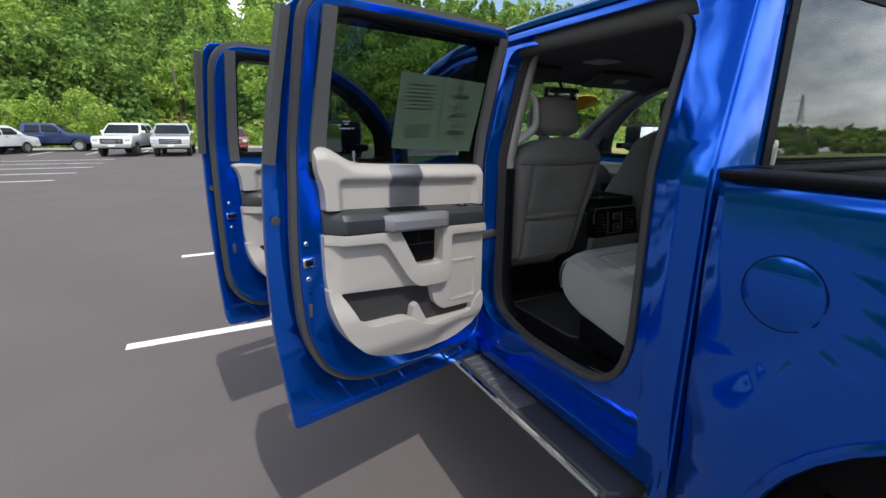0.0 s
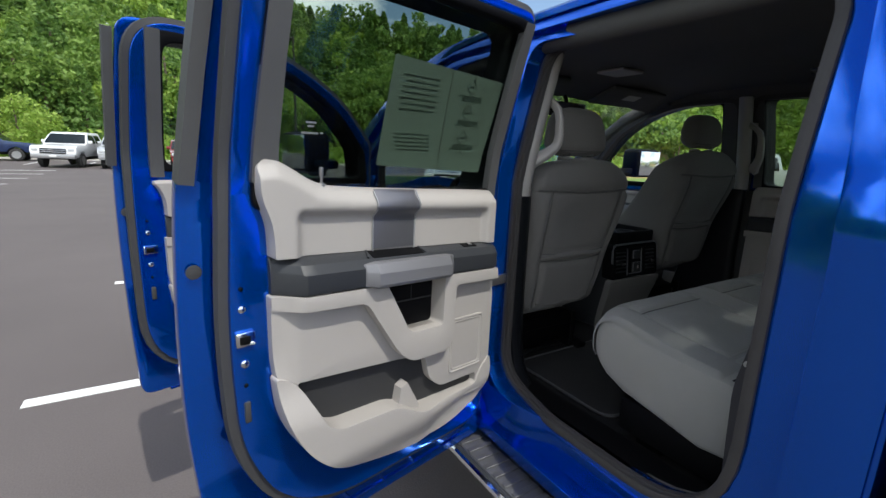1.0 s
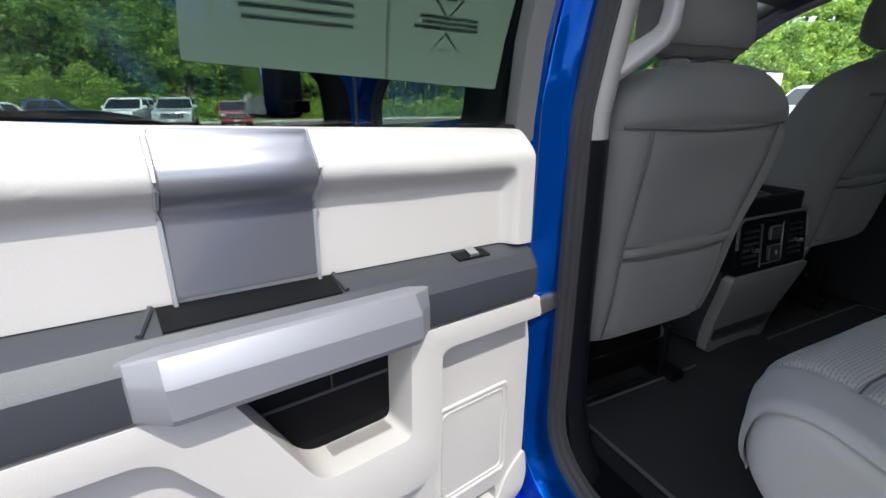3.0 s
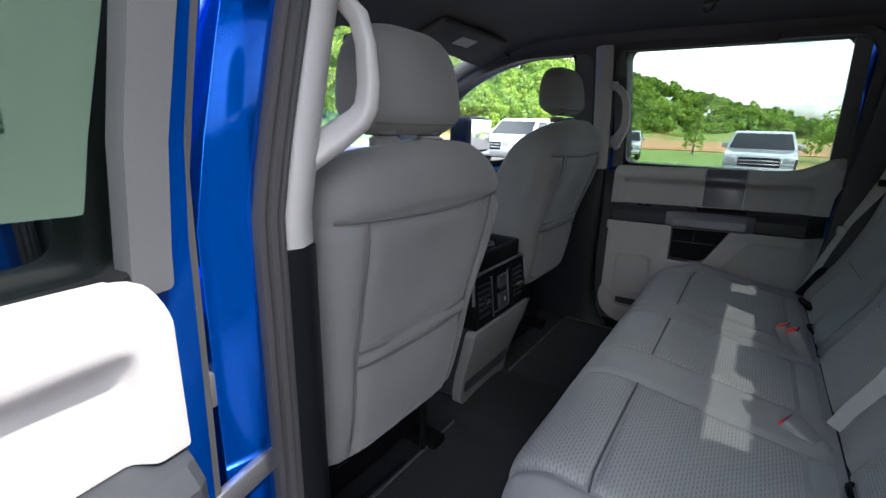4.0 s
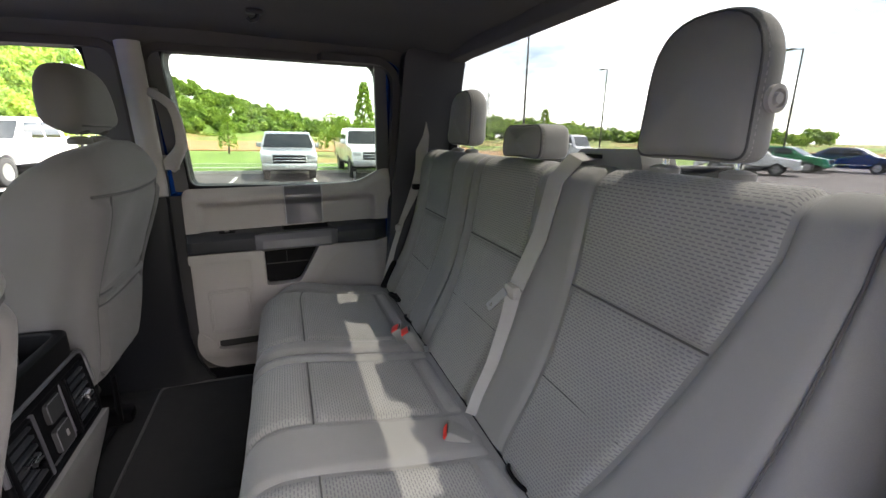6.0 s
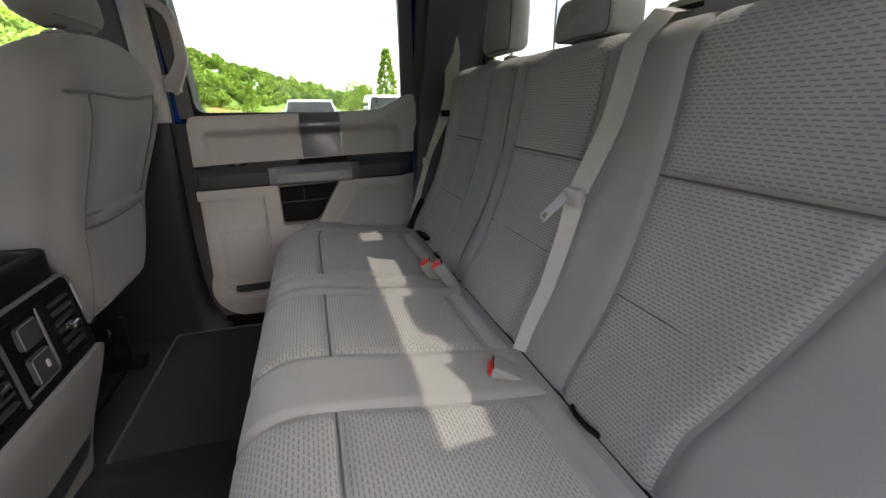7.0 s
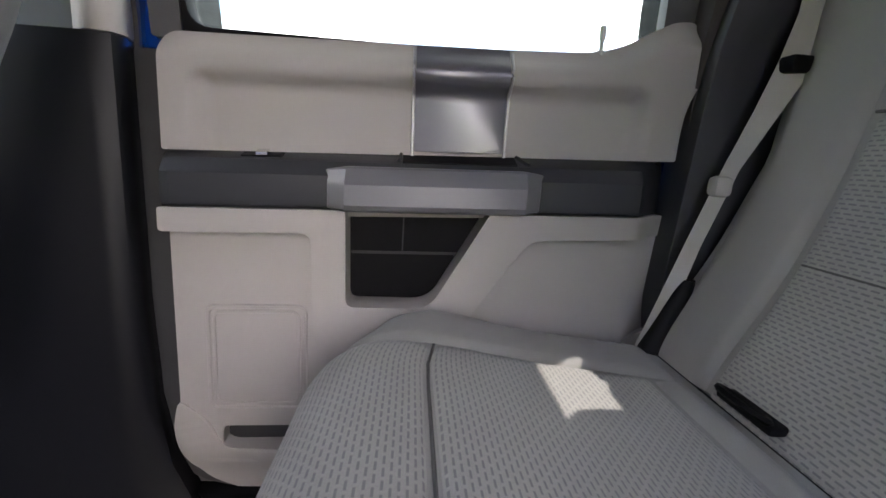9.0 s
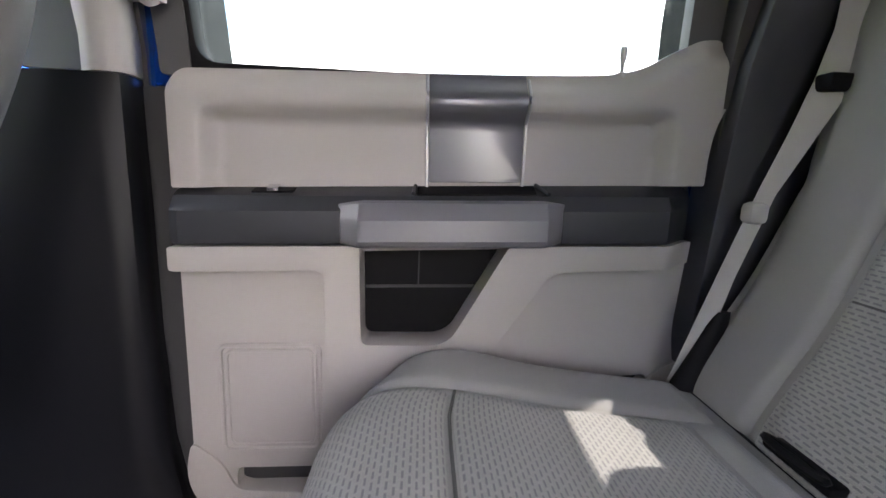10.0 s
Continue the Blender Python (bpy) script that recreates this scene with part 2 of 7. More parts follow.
def box(bm, x0, x1, y0, y1, z0, z1, bevel=0.0, seg=2):
    m = Matrix.LocRotScale(((x0 + x1) / 2, (y0 + y1) / 2, (z0 + z1) / 2), None, (abs(x1 - x0), abs(y1 - y0), abs(z1 - z0)))
    r = bmesh.ops.create_cube(bm, size=1, matrix=m)
    if bevel:
        es = list({e for v in r["verts"] for e in v.link_edges})
        bmesh.ops.bevel(bm, geom=es, offset=bevel, segments=seg, profile=0.5, affect="EDGES")
    return bm


def block(name, dims, mat, parent=None, label="", bevel=0.004, seg=2):
    return part(name, box(bmesh.new(), *dims, bevel, seg), mat, parent, label)


def rounded(pts, r=0.03, seg=5):
    """A closed outline with its corners rounded; r one radius or one for each corner."""
    n, out = len(pts), []
    for i, p in enumerate(pts):
        rr = r[i] if isinstance(r, (list, tuple)) else r
        a, b, c = Vector(pts[i - 1]), Vector(p), Vector(pts[(i + 1) % n])
        da, dc = a - b, c - b
        rr = min(rr, da.length * 0.48, dc.length * 0.48)
        if rr < 1e-4:
            out.append(tuple(b))
            continue
        p0, p1 = b + da.normalized() * rr, b + dc.normalized() * rr
        for k in range(seg + 1):
            t = k / seg
            q = p0 * (1 - t) ** 2 + b * 2 * t * (1 - t) + p1 * t * t
            out.append(tuple(q))
    return out


def dense(loop, step=0.05):
    """The same closed outline with points no further apart than step."""
    out = []
    for i, p in enumerate(loop):
        a, b = Vector(p), Vector(loop[(i + 1) % len(loop)])
        n = max(1, math.ceil((b - a).length / step))
        out += [tuple(a.lerp(b, k / n)) for k in range(n)]
    return out


def rect(a0, a1, b0, b1):
    return [(a0, b0), (a1, b0), (a1, b1), (a0, b1)]


def plate(bm, outer, holes, d0, d1, put, bevel=0.0, cuts=(), seg=2, acuts=()):
    """A slab between depths d0 and d1 with the outline and the holes given; put(a, b, d) sets each place. cuts, acuts: heights b and places a at which it may bend."""
    tmp = bmesh.new()
    rings = []
    for d in (d0, d1):
        edges, rr = [], []
        for loop in (outer, *holes):
            vs = [tmp.verts.new((a, b, d)) for a, b in loop]
            rr.append(vs)
            edges += [tmp.edges.new((vs[i], vs[(i + 1) % len(vs)])) for i in range(len(vs))]
        bmesh.ops.triangle_fill(tmp, edges=edges, use_beauty=True, use_dissolve=False)
        rings.append(rr)
    rim = []
    for lo, hi in zip(*rings):
        k = len(lo)
        for i in range(k):
            j = (i + 1) % k
            tmp.faces.new((lo[i], lo[j], hi[j], hi[i]))
            rim.append(tmp.edges.get((hi[i], hi[j])))
            if bevel < 0:
                rim.append(tmp.edges.get((lo[i], lo[j])))
    bmesh.ops.recalc_face_normals(tmp, faces=tmp.faces)
    if bevel:
        bmesh.ops.bevel(tmp, geom=[e for e in rim if e], offset=abs(bevel), segments=seg, profile=0.5, affect="EDGES", clamp_overlap=True)
    for b in cuts:
        bmesh.ops.bisect_plane(tmp, geom=tmp.verts[:] + tmp.edges[:] + tmp.faces[:], plane_co=(0, b, 0), plane_no=(0, 1, 0), dist=1e-5)
    for a in acuts:
        bmesh.ops.bisect_plane(tmp, geom=tmp.verts[:] + tmp.edges[:] + tmp.faces[:], plane_co=(a, 0, 0), plane_no=(1, 0, 0), dist=1e-5)
    for v in tmp.verts:
        v.co = put(*v.co)
    me = bpy.data.meshes.new("tmp")
    tmp.to_mesh(me)
    tmp.free()
    bm.from_mesh(me)
    bpy.data.meshes.remove(me)
    return bm


def sweep(bm, pts, ring, closed=False, up=(0, 0, 1), caps=True):
    """Sweeps a small cross-section (pairs along side and up) along a path."""
    pts = [Vector(p) for p in pts]
    n, rows = len(pts), []
    for i, p in enumerate(pts):
        a = pts[i - 1] if (i or closed) else p
        b = pts[(i + 1) % n] if (i < n - 1 or closed) else p
        t = (b - a).normalized()
        u = Vector(up)
        if abs(t.dot(u)) > 0.97:
            u = Vector((0, 1, 0)) if abs(t.y) < 0.9 else Vector((1, 0, 0))
        s = t.cross(u).normalized()
        u = s.cross(t).normalized()
        rows.append([bm.verts.new(p + s * x + u * y) for x, y in ring])
    k = len(ring)
    for i in range(n if closed else n - 1):
        a, b = rows[i], rows[(i + 1) % n]
        for j in range(k):
            bm.faces.new((a[j], a[(j + 1) % k], b[(j + 1) % k], b[j]))
    if caps and not closed:
        bm.faces.new(rows[0][::-1])
        bm.faces.new(rows[-1])
    return bm


def circle(r, n=8, ry=None):
    return [(r * math.cos(2 * math.pi * i / n), (ry or r) * math.sin(2 * math.pi * i / n)) for i in range(n)]


def tube(bm, pts, r, n=8, closed=False, up=(0, 0, 1)):
    return sweep(bm, pts, circle(r, n), closed, up)


def band(w, t):
    return [(-w / 2, -t / 2), (w / 2, -t / 2), (w / 2, t / 2), (-w / 2, t / 2)]


def lathe(bm, profile, n=24, m=None):
    """Turns (radius, height) pairs about z."""
    m = m or Matrix()
    rows = [[bm.verts.new(m @ Vector((r * math.cos(2 * math.pi * i / n), r * math.sin(2 * math.pi * i / n), h))) for i in range(n)] for r, h in profile]
    for a, b in zip(rows, rows[1:]):
        for i in range(n):
            bm.faces.new((a[i], a[(i + 1) % n], b[(i + 1) % n], b[i]))
    for row in (rows[0], rows[-1]):
        bm.faces.new(row)
    return bm


def loft(bm, loops, caps=True):
    rows = [[bm.verts.new(p) for p in lp] for lp in loops]
    k = len(rows[0])
    for a, b in zip(rows, rows[1:]):
        for j in range(k):
            bm.faces.new((a[j], a[(j + 1) % k], b[(j + 1) % k], b[j]))
    if caps:
        bm.faces.new(rows[0][::-1])
        bm.faces.new(rows[-1])
    return bm


def ease(t):
    t = max(0.0, min(1.0, t))
    return t * t * (3 - 2 * t)


def along(path, s):
    """Place and normal (left of the way) at arc length s of a 2D path."""
    for a, b in zip(path, path[1:]):
        a, b = Vector(a), Vector(b)
        d = (b - a).length
        if s <= d or (b - Vector(path[-1])).length < 1e-9:
            t = (b - a).normalized()
            return a + t * s, Vector((-t.y, t.x))
        s -= d
    return Vector(path[-1]), Vector((0, 1))


def smooth_path(path, rounds=3):
    for _ in range(rounds):
        out = [path[0]]
        for a, b in zip(path, path[1:]):
            out += [(0.75 * a[0] + 0.25 * b[0], 0.75 * a[1] + 0.25 * b[1]), (0.25 * a[0] + 0.75 * b[0], 0.25 * a[1] + 0.75 * b[1])]
        path = out + [path[-1]]
    return path


def arc_length(path):
    return sum((Vector(b) - Vector(a)).length for a, b in zip(path, path[1:]))


def upholstery(name, path, s0, s1, x0, x1, mat, parent, puff=0.012, edge=0.03, step=0.012, sink=0.004, label="", shift=None):
    """A stuffed panel that follows a profile path in the y-z plane between arc lengths s0 and s1 and across x0 to x1,
    swelling by puff and sinking into its seams. UV in metres."""
    nx, ns = max(4, round((x1 - x0) / step)), max(4, round((s1 - s0) / step))
    me, verts, faces, uvs = bpy.data.meshes.new(name), [], [], []
    for j in range(ns + 1):
        s = s0 + (s1 - s0) * j / ns
        p, nrm = along(path, s)
        for i in range(nx + 1):
            x = x0 + (x1 - x0) * i / nx
            dx, ds = min(x - x0, x1 - x), min(s - s0, s1 - s)
            h = -sink + (puff + sink) * math.sqrt(ease(dx / edge) * ease(ds / edge))
            h += 0.0016 * noise.noise((x * 9, s * 9, x0 * 7 + 3.1)) * ease(dx / edge) * ease(ds / edge)
            q = (x, p.x + nrm.x * h, p.y + nrm.y * h)
            if shift:
                q = shift(*q)
            verts.append(q)
            uvs.append((x, s))
    for j in range(ns):
        for i in range(nx):
            a = j * (nx + 1) + i
            faces.append((a, a + 1, a + nx + 2, a + nx + 1))
    me.from_pydata(verts, [], faces)
    lay = me.uv_layers.new(name="UVMap")
    for lp in me.loops:
        lay.data[lp.index].uv = uvs[lp.vertex_index]
    me.materials.append(mat)
    for p in me.polygons:
        p.use_smooth = True
    ob = new(name, me)
    ob.parent = parent
    if label:
        ob["label"] = label
    return ob


def core(name, path, x0, x1, mat, parent, round_r=0.035, label="", shift=None):
    """The closed body under stuffed panels: a profile outline carried across x with rounded ends."""
    c = Vector((sum(p[0] for p in path) / len(path), sum(p[1] for p in path) / len(path)))
    loops = []
    for k in range(5):
        a = math.pi / 2 * k / 4
        loops.append((x0 + round_r * (1 - math.sin(a)), round_r * (1 - math.cos(a))))
    mid = [(x0 + (x1 - x0) * k / 10, 0.0) for k in range(1, 10) if round_r < (x1 - x0) * k / 10 < x1 - x0 - round_r]
    secs = loops[::-1] + mid + [(x0 + x1 - x, d) for x, d in loops]
    out = []
    for x, d in secs:
        row = []
        for p in path:
            v = Vector(p) - c
            f = max(0.0, v.length - d) / max(v.length, 1e-6)
            q = c + v * f
            row.append(shift(x, q.x, q.y) if shift else (x, q.x, q.y))
        out.append(row)
    bm = loft(bmesh.new(), out)
    return part(name, bm, mat, parent, label, smooth=60)

# ---- the pickup truck: x to its right, y ahead ----
def side_x(z):
    """Half width of the cab's skin at a height."""
    if z < 0.95:
        return 0.868 + 0.037 * ease((z - 0.55) / 0.40)
    if z < 1.47:
        return 0.905
    return 0.905 - 0.115 * ((min(z, 1.96) - 1.47) / 0.47) ** 1.15


BENDS = (0.75, 0.85, 0.95, 1.47, 1.56, 1.65, 1.74, 1.83, 1.89)
HINGE_X, HINGE_Y, FRONT_HINGE_Y = 0.895, -0.285, 0.735

truck = thing("pickup_truck", "bright blue crew cab pickup truck with both driver side doors open", "pickup truck")


def cab_side(s):
    """Skin, jamb and seals of one side; s -1 left, 1 right."""
    skin = rounded([(-1.262, 0.62), (-1.262, 1.47), (-1.245, 1.945), (0.0, 1.955), (0.14, 1.94), (0.36, 1.885), (0.56, 1.785), (0.86, 1.575), (0.86, 0.62)], [0.02, 0.1, 0.10, 0.1, 0.1, 0.1, 0.1, 0.03, 0.02])
    gap = rounded([(-1.165, 0.665), (0.735, 0.665), (0.735, 1.565), (0.53, 1.745), (0.33, 1.845), (0.10, 1.905), (-1.12, 1.905), (-1.165, 1.47)], [0.06, 0.05, 0.05, 0.1, 0.1, 0.08, 0.09, 0.1])
    bm = plate(bmesh.new(), skin, [gap], 0.0, 0.055, lambda a, b, d: Vector((s * (side_x(b) - 0.055 + d), a, b)), 0.010, BENDS)
    part("cab_side", bm, PAINT, truck, "bright blue cab side with pillar and rocker")
    fr, bk = (-0.348, -1.080) if s < 0 else (-0.292, -1.060)
    hole_r = rounded([(bk, 0.80), (fr, 0.80), (fr, 1.875), (bk + 0.005, 1.875)], [0.24, 0.14, 0.06, 0.09], 8)
    hole_f = rounded([(-0.225, 0.80), (0.62, 0.80), (0.68, 1.50), (0.49, 1.71), (0.30, 1.81), (0.10, 1.868), (-0.225, 1.875)], [0.10, 0.14, 0.06, 0.10, 0.10, 0.10, 0.06], 8)
    jamb = rounded([(-1.250, 0.60), (-1.250, 1.47), (-1.235, 1.935), (0.0, 1.94), (0.34, 1.87), (0.54, 1.77), (0.85, 1.56), (0.85, 0.60)], 0.03)
    wide = s < 0          # left jamb is deepened at the centre pillar to fit the camera's view

    def grow(a):
        return ease((a + 0.62) / 0.20) if wide else 0.0

    bm = plate(bmesh.new(), jamb, [hole_r, hole_f], -0.108, -0.057, lambda a, b, d: Vector((s * (side_x(b) + d + (0.036 if d > -0.08 else 0.014) * grow(a)), a, b)), -0.012, BENDS, 3, (-0.62, -0.57, -0.52, -0.47, -0.42))
    part("door_jamb", bm, PAINT, truck, "bright blue painted door jamb")
    for hole in (hole_r, hole_f):
        c = Vector((sum(p[0] for p in hole) / len(hole), sum(p[1] for p in hole) / len(hole)))
        path = [(s * (side_x(b) - 0.066 - 0.032 * grow(a)), a, b) for a, b in dense(hole)]
        ridge = [(0.004, -0.019), (0.010, -0.0165), (0.011, -0.010), (0.0055, -0.0075), (0.0055, -0.006), (0.012, -0.003), (0.013, 0.004), (0.006, 0.007), (0.006, 0.009), (0.011, 0.012), (0.010, 0.0165), (0.004, 0.019)]
        ring = ridge + [(-a, b) for a, b in reversed(ridge)]
        part("door_seal", sweep(bmesh.new(), path, ring, True, (1, 0, 0)), SEAL, truck, "dark grey rubber door seal")
        if not wide:
            path = [(s * (side_x(b) - (0.138 if a < -0.8 else 0.104)), a + (0.030 if a < -0.8 else -0.006 if a < c.x else 0.006), b + (0.010 if b < c.y else -0.010)) for a, b in dense(hole)]
            part("aperture_trim", sweep(bmesh.new(), path, [(-0.011, -0.020), (0.011, -0.020), (0.014, 0.0), (0.010, 0.020), (-0.011, 0.020)], True, (1, 0, 0)), SEAL, truck, "dark rubber aperture trim")
    cover = rounded([(-1.240, 0.78), (-1.240, 1.47), (-1.228, 1.925), (0.0, 1.93), (0.33, 1.86), (0.80, 1.56), (0.80, 0.78)], 0.03)
    small = [[(c[0] + (a - c[0]) * 1.006, c[1] + (b - c[1]) * 1.004) for a, b in h] for h, c in ((hole_r, (-0.71, 1.33)), (hole_f, (0.1, 1.33)))]
    bm = plate(bmesh.new(), cover, small, 0.0, 0.007, lambda a, b, d: Vector((s * (side_x(b) - (0.122 if wide else 0.116) + d), a, b)), 0.0, BENDS)
    part("inner_frame_trim", bm, HEADLINER, truck, "dark grey felt trim round the door openings")
    # seams of the rocker and the striker on the rear pillar
    bm = bmesh.new()
    tube(bm, [(s * 0.85, -1.083, 1.18), (s * 0.805, -1.076, 1.18), (s * 0.800, -1.060, 1.185), (s * 0.835, -1.060, 1.19)], 0.006, 6)
    box(bm, s * 0.845, s * 0.805, -1.094, -1.085, 1.15, 1.22, 0.003)
    part("striker", bm, STEEL, truck, "steel door striker")


for side in (-1, 1):
    cab_side(side)

# roof, windscreen frame, rear wall
secs = []
for y, zc, ze in ((-1.275, 1.945, 1.905), (-1.25, 1.975, 1.930), (-1.10, 1.998, 1.945), (-0.5, 2.01, 1.95), (-0.1, 2.005, 1.948), (0.06, 1.985, 1.935), (0.13, 1.955, 1.915), (0.17, 1.925, 1.895)):
    up = [(0.80 * math.sin(a), y, ze + (zc - ze) * math.cos(a)) for a in [math.pi / 2 * (k / 8) for k in range(-8, 9)]]
    dn = [(x, y, z - 0.016) for x, y, z in reversed(up)]
    secs.append(up + dn)
part("roof", loft(bmesh.new(), secs), PAINT, truck, "bright blue roof skin")


def rear_wall(a, b, d):
    return Vector((a, -1.268 + 0.018 * max(0.0, (b - 1.47) / 0.47) + d * 0.7, b))


win = rounded([(-0.70, 1.49), (0.70, 1.49), (0.67, 1.895), (-0.67, 1.895)], 0.05)
wall = rounded([(-0.88, 0.62), (0.88, 0.62), (0.895, 1.47), (0.79, 1.93), (-0.79, 1.93), (-0.895, 1.47)], 0.04)
part("cab_back", plate(bmesh.new(), wall, [win], 0.0, 0.04, rear_wall, -0.008, (1.47,)), PAINT, truck, "bright blue cab back panel")
part("rear_window", plate(bmesh.new(), rounded([(-0.72, 1.475), (0.72, 1.475), (0.69, 1.91), (-0.69, 1.91)], 0.05), [], -0.004, 0.0, rear_wall), GLASS_REAR, truck, "smoked rear window glass")
part("window_surround", plate(bmesh.new(), rounded([(-0.735, 1.465), (0.735, 1.465), (0.70, 1.92), (-0.70, 1.92)], 0.05), [win], -0.010, -0.004, rear_wall), BLACK, truck, "black rear window surround")
win_in = rounded([(-0.685, 1.500), (0.685, 1.500), (0.655, 1.884), (-0.655, 1.884)], 0.05)
part("rear_window_trim", plate(bmesh.new(), rounded([(-0.77, 1.44), (0.77, 1.44), (0.735, 1.925), (-0.735, 1.925)], 0.05), [win_in], 0.004, 0.052, rear_wall, 0.004, (1.47,)), BLACK, truck, "black inner trim of the rear window")
block("stop_lamp", (-0.16, 0.16, -1.268, -1.240, 1.905, 1.935), RED_LENS, truck, "red high stop lamp", 0.006)


def screen(a, b, d):
    return Vector((a * (0.70 + 0.085 * (1 - b)), 0.16 + 0.84 * (1 - b) + d * 0.6, 1.905 - 0.475 * (0.75 * (1 - b) + 0.25 * (1 - b) ** 2) + d * 0.8 - 0.02 * abs(a) ** 3))


pts = [(-1 + 0.125 * i, 0.0) for i in range(17)] + [(1, 0.25 * i) for i in range(1, 4)] + [(1 - 0.125 * i, 1.0) for i in range(17)] + [(-1, 1 - 0.25 * i) for i in range(1, 4)]
ws = part("windscreen", plate(bmesh.new(), pts, [], 0.0, 0.005, screen, 0.0, (0.25, 0.5, 0.75, 0.9)), GLASS_CLEAR, truck, "clear windscreen")
ws.visible_shadow = False

# nose: bonnet, wings, grille, lamps, bumper
def strip(bm, rows):
    vs = [[bm.verts.new(p) for p in r] for r in rows]
    for a, b in zip(vs, vs[1:]):
        for i in range(len(a) - 1):
            bm.faces.new((a[i], a[i + 1], b[i + 1], b[i]))
    return bm


secs = []
for y, z, w in ((0.80, 1.41, 0.80), (1.2, 1.385, 0.80), (1.7, 1.36, 0.79), (2.05, 1.32, 0.77), (2.16, 1.26, 0.75)):
    up = [(w * k / 8, y, z - 0.05 * (abs(k) / 8) ** 3 + (0.02 if abs(k) in (4, 5) else 0)) for k in range(-8, 9)]
    secs.append(up + [(x, y, q - 0.05) for x, y, q in reversed(up)])
part("bonnet", loft(bmesh.new(), secs), PAINT, truck, "bright blue bonnet")


def arched(y0, y1, z0, z1, cy, cz, r, n=16):
    """Outline of a wing with its wheel arch cut from the lower edge."""
    arc = []
    for i in range(n + 1):
        a = math.pi * i / n
        arc.append((cy - r * math.cos(a), cz + r * math.sin(a)))
    arc = [p for p in arc if p[1] > z0 + 0.01]
    return [(y0, z0), (arc[0][0], z0)] + arc + [(arc[-1][0], z0), (y1, z0), (y1, z1), (y0, z1)]


AXLE_R, AXLE_F = -1.98, 1.52
ARCH_Z, ARCH_R = 0.68, 0.53
for s in (-1, 1):
    out = arched(0.865, 2.10, 0.60, 1.36, AXLE_F, 0.44, 0.50)
    part("front_wing", plate(bmesh.new(), out, [], 0.0, 0.06, lambda a, b, d: Vector((s * (0.845 + d + 0.03 * ease((b - 0.6) / 0.5) - 0.06 * ease((a - 1.9) / 0.25)), a, b)), 0.012, (0.8, 1.0, 1.2)), PAINT, truck, "bright blue front wing")
    block("headlamp", (s * 0.58, s * 0.86, 2.02, 2.14, 1.03, 1.27), LAMP_GLASS, truck, "clear headlamp", 0.02)
bm = box(bmesh.new(), -0.58, 0.58, 2.05, 2.15, 0.86, 1.25, 0.02)
part("grille", bm, BLACK, truck, "black grille")
for z in (0.95, 1.05, 1.15):
    block("grille_bar", (-0.56, 0.56, 2.145, 2.17, z, z + 0.045), SILVER, truck, "", 0.008)
block("front_bumper", (-0.90, 0.90, 2.05, 2.26, 0.58, 0.86), SILVER, truck, "silver front bumper", 0.04, 3)
block("chassis", (-0.62, 0.62, -2.75, 2.05, 0.42, 0.66), BLACK, truck, "black chassis underbody", 0.02)

# cargo bed
BED_F, BED_B, RAIL = -1.288, -3.02, 1.484


def bed_x(z, y):
    bulge = 0.020 * math.exp(-((z - 1.30) / 0.12) ** 2)
    flare = 0.034 * ease((0.715 - math.hypot(y - AXLE_R, z - ARCH_Z)) / 0.055)
    return 0.872 + 0.033 * ease((z - 0.6) / 0.45) + bulge * 0.6 + flare


for s in (-1, 1):
    out = arched(BED_B, BED_F, 0.64, RAIL, AXLE_R, ARCH_Z, ARCH_R, 32)
    bm = plate(bmesh.new(), out, [], 0.0, 0.05, lambda a, b, d: Vector((s * (bed_x(b, a) - 0.05 + d), a, b)), 0.010, [0.68 + 0.04 * k for k in range(20)])
    long = [e for e in bm.edges if e.calc_length() > 0.12]
    bmesh.ops.subdivide_edges(bm, edges=long, cuts=2)
    bmesh.ops.triangulate(bm, faces=[f for f in bm.faces if len(f.verts) > 4])
    for v in bm.verts:
        if abs(v.co.x) > bed_x(v.co.z, v.co.y) - 0.03:
            edge = min(abs(v.co.y - BED_F), abs(v.co.z - RAIL))
            v.co.x = s * (bed_x(v.co.z, v.co.y) - 0.006 * (1 - ease(edge / 0.012)))
    part("bed_side", bm, PAINT, truck, "bright blue bed side with wheel arch", 50)
    block("rail_cap", (s * 0.80, s * 0.925, BED_B, BED_F - 0.004, RAIL, RAIL + 0.022), BLACK, truck, "black plastic bed rail cap", 0.008, 3)
    block("bed_inner", (s * 0.80, s * 0.845, BED_B + 0.03, BED_F - 0.02, 0.90, RAIL - 0.002), BLACK, truck, "", 0.004)
    arc = [(s * (bed_x(ARCH_Z + 0.532 * math.sin(a), AXLE_R + 0.532 * math.cos(a)) - 0.004), AXLE_R + 0.532 * math.cos(a), ARCH_Z + 0.532 * math.sin(a)) for a in [math.pi * k / 24 for k in range(-2, 27)]]
    part("wheel_arch_lip", tube(bmesh.new(), arc, 0.014, 8, False, (1, 0, 0)), PAINT, truck)
    bm = plate(bmesh.new(), arched(-2.66, -1.30, 0.60, 1.28, AXLE_R, 0.62, 0.50), [], 0.0, 0.02, lambda a, b, d: Vector((s * (0.60 + d), a, b)))
    arch = [(AXLE_R + 0.56 * math.cos(math.pi * k / 16), ARCH_Z + 0.56 * math.sin(math.pi * k / 16)) for k in range(17)]
    strip(bm, [[(s * x, y, z) for y, z in arch] for x in (0.60, 0.85)])
    part("wheel_house", bm, BLACK, truck, "black wheel housing")
block("bed_floor", (-0.80, 0.80, BED_B + 0.02, BED_F, 0.86, 0.90), BLACK, truck, "black bed floor", 0.006)
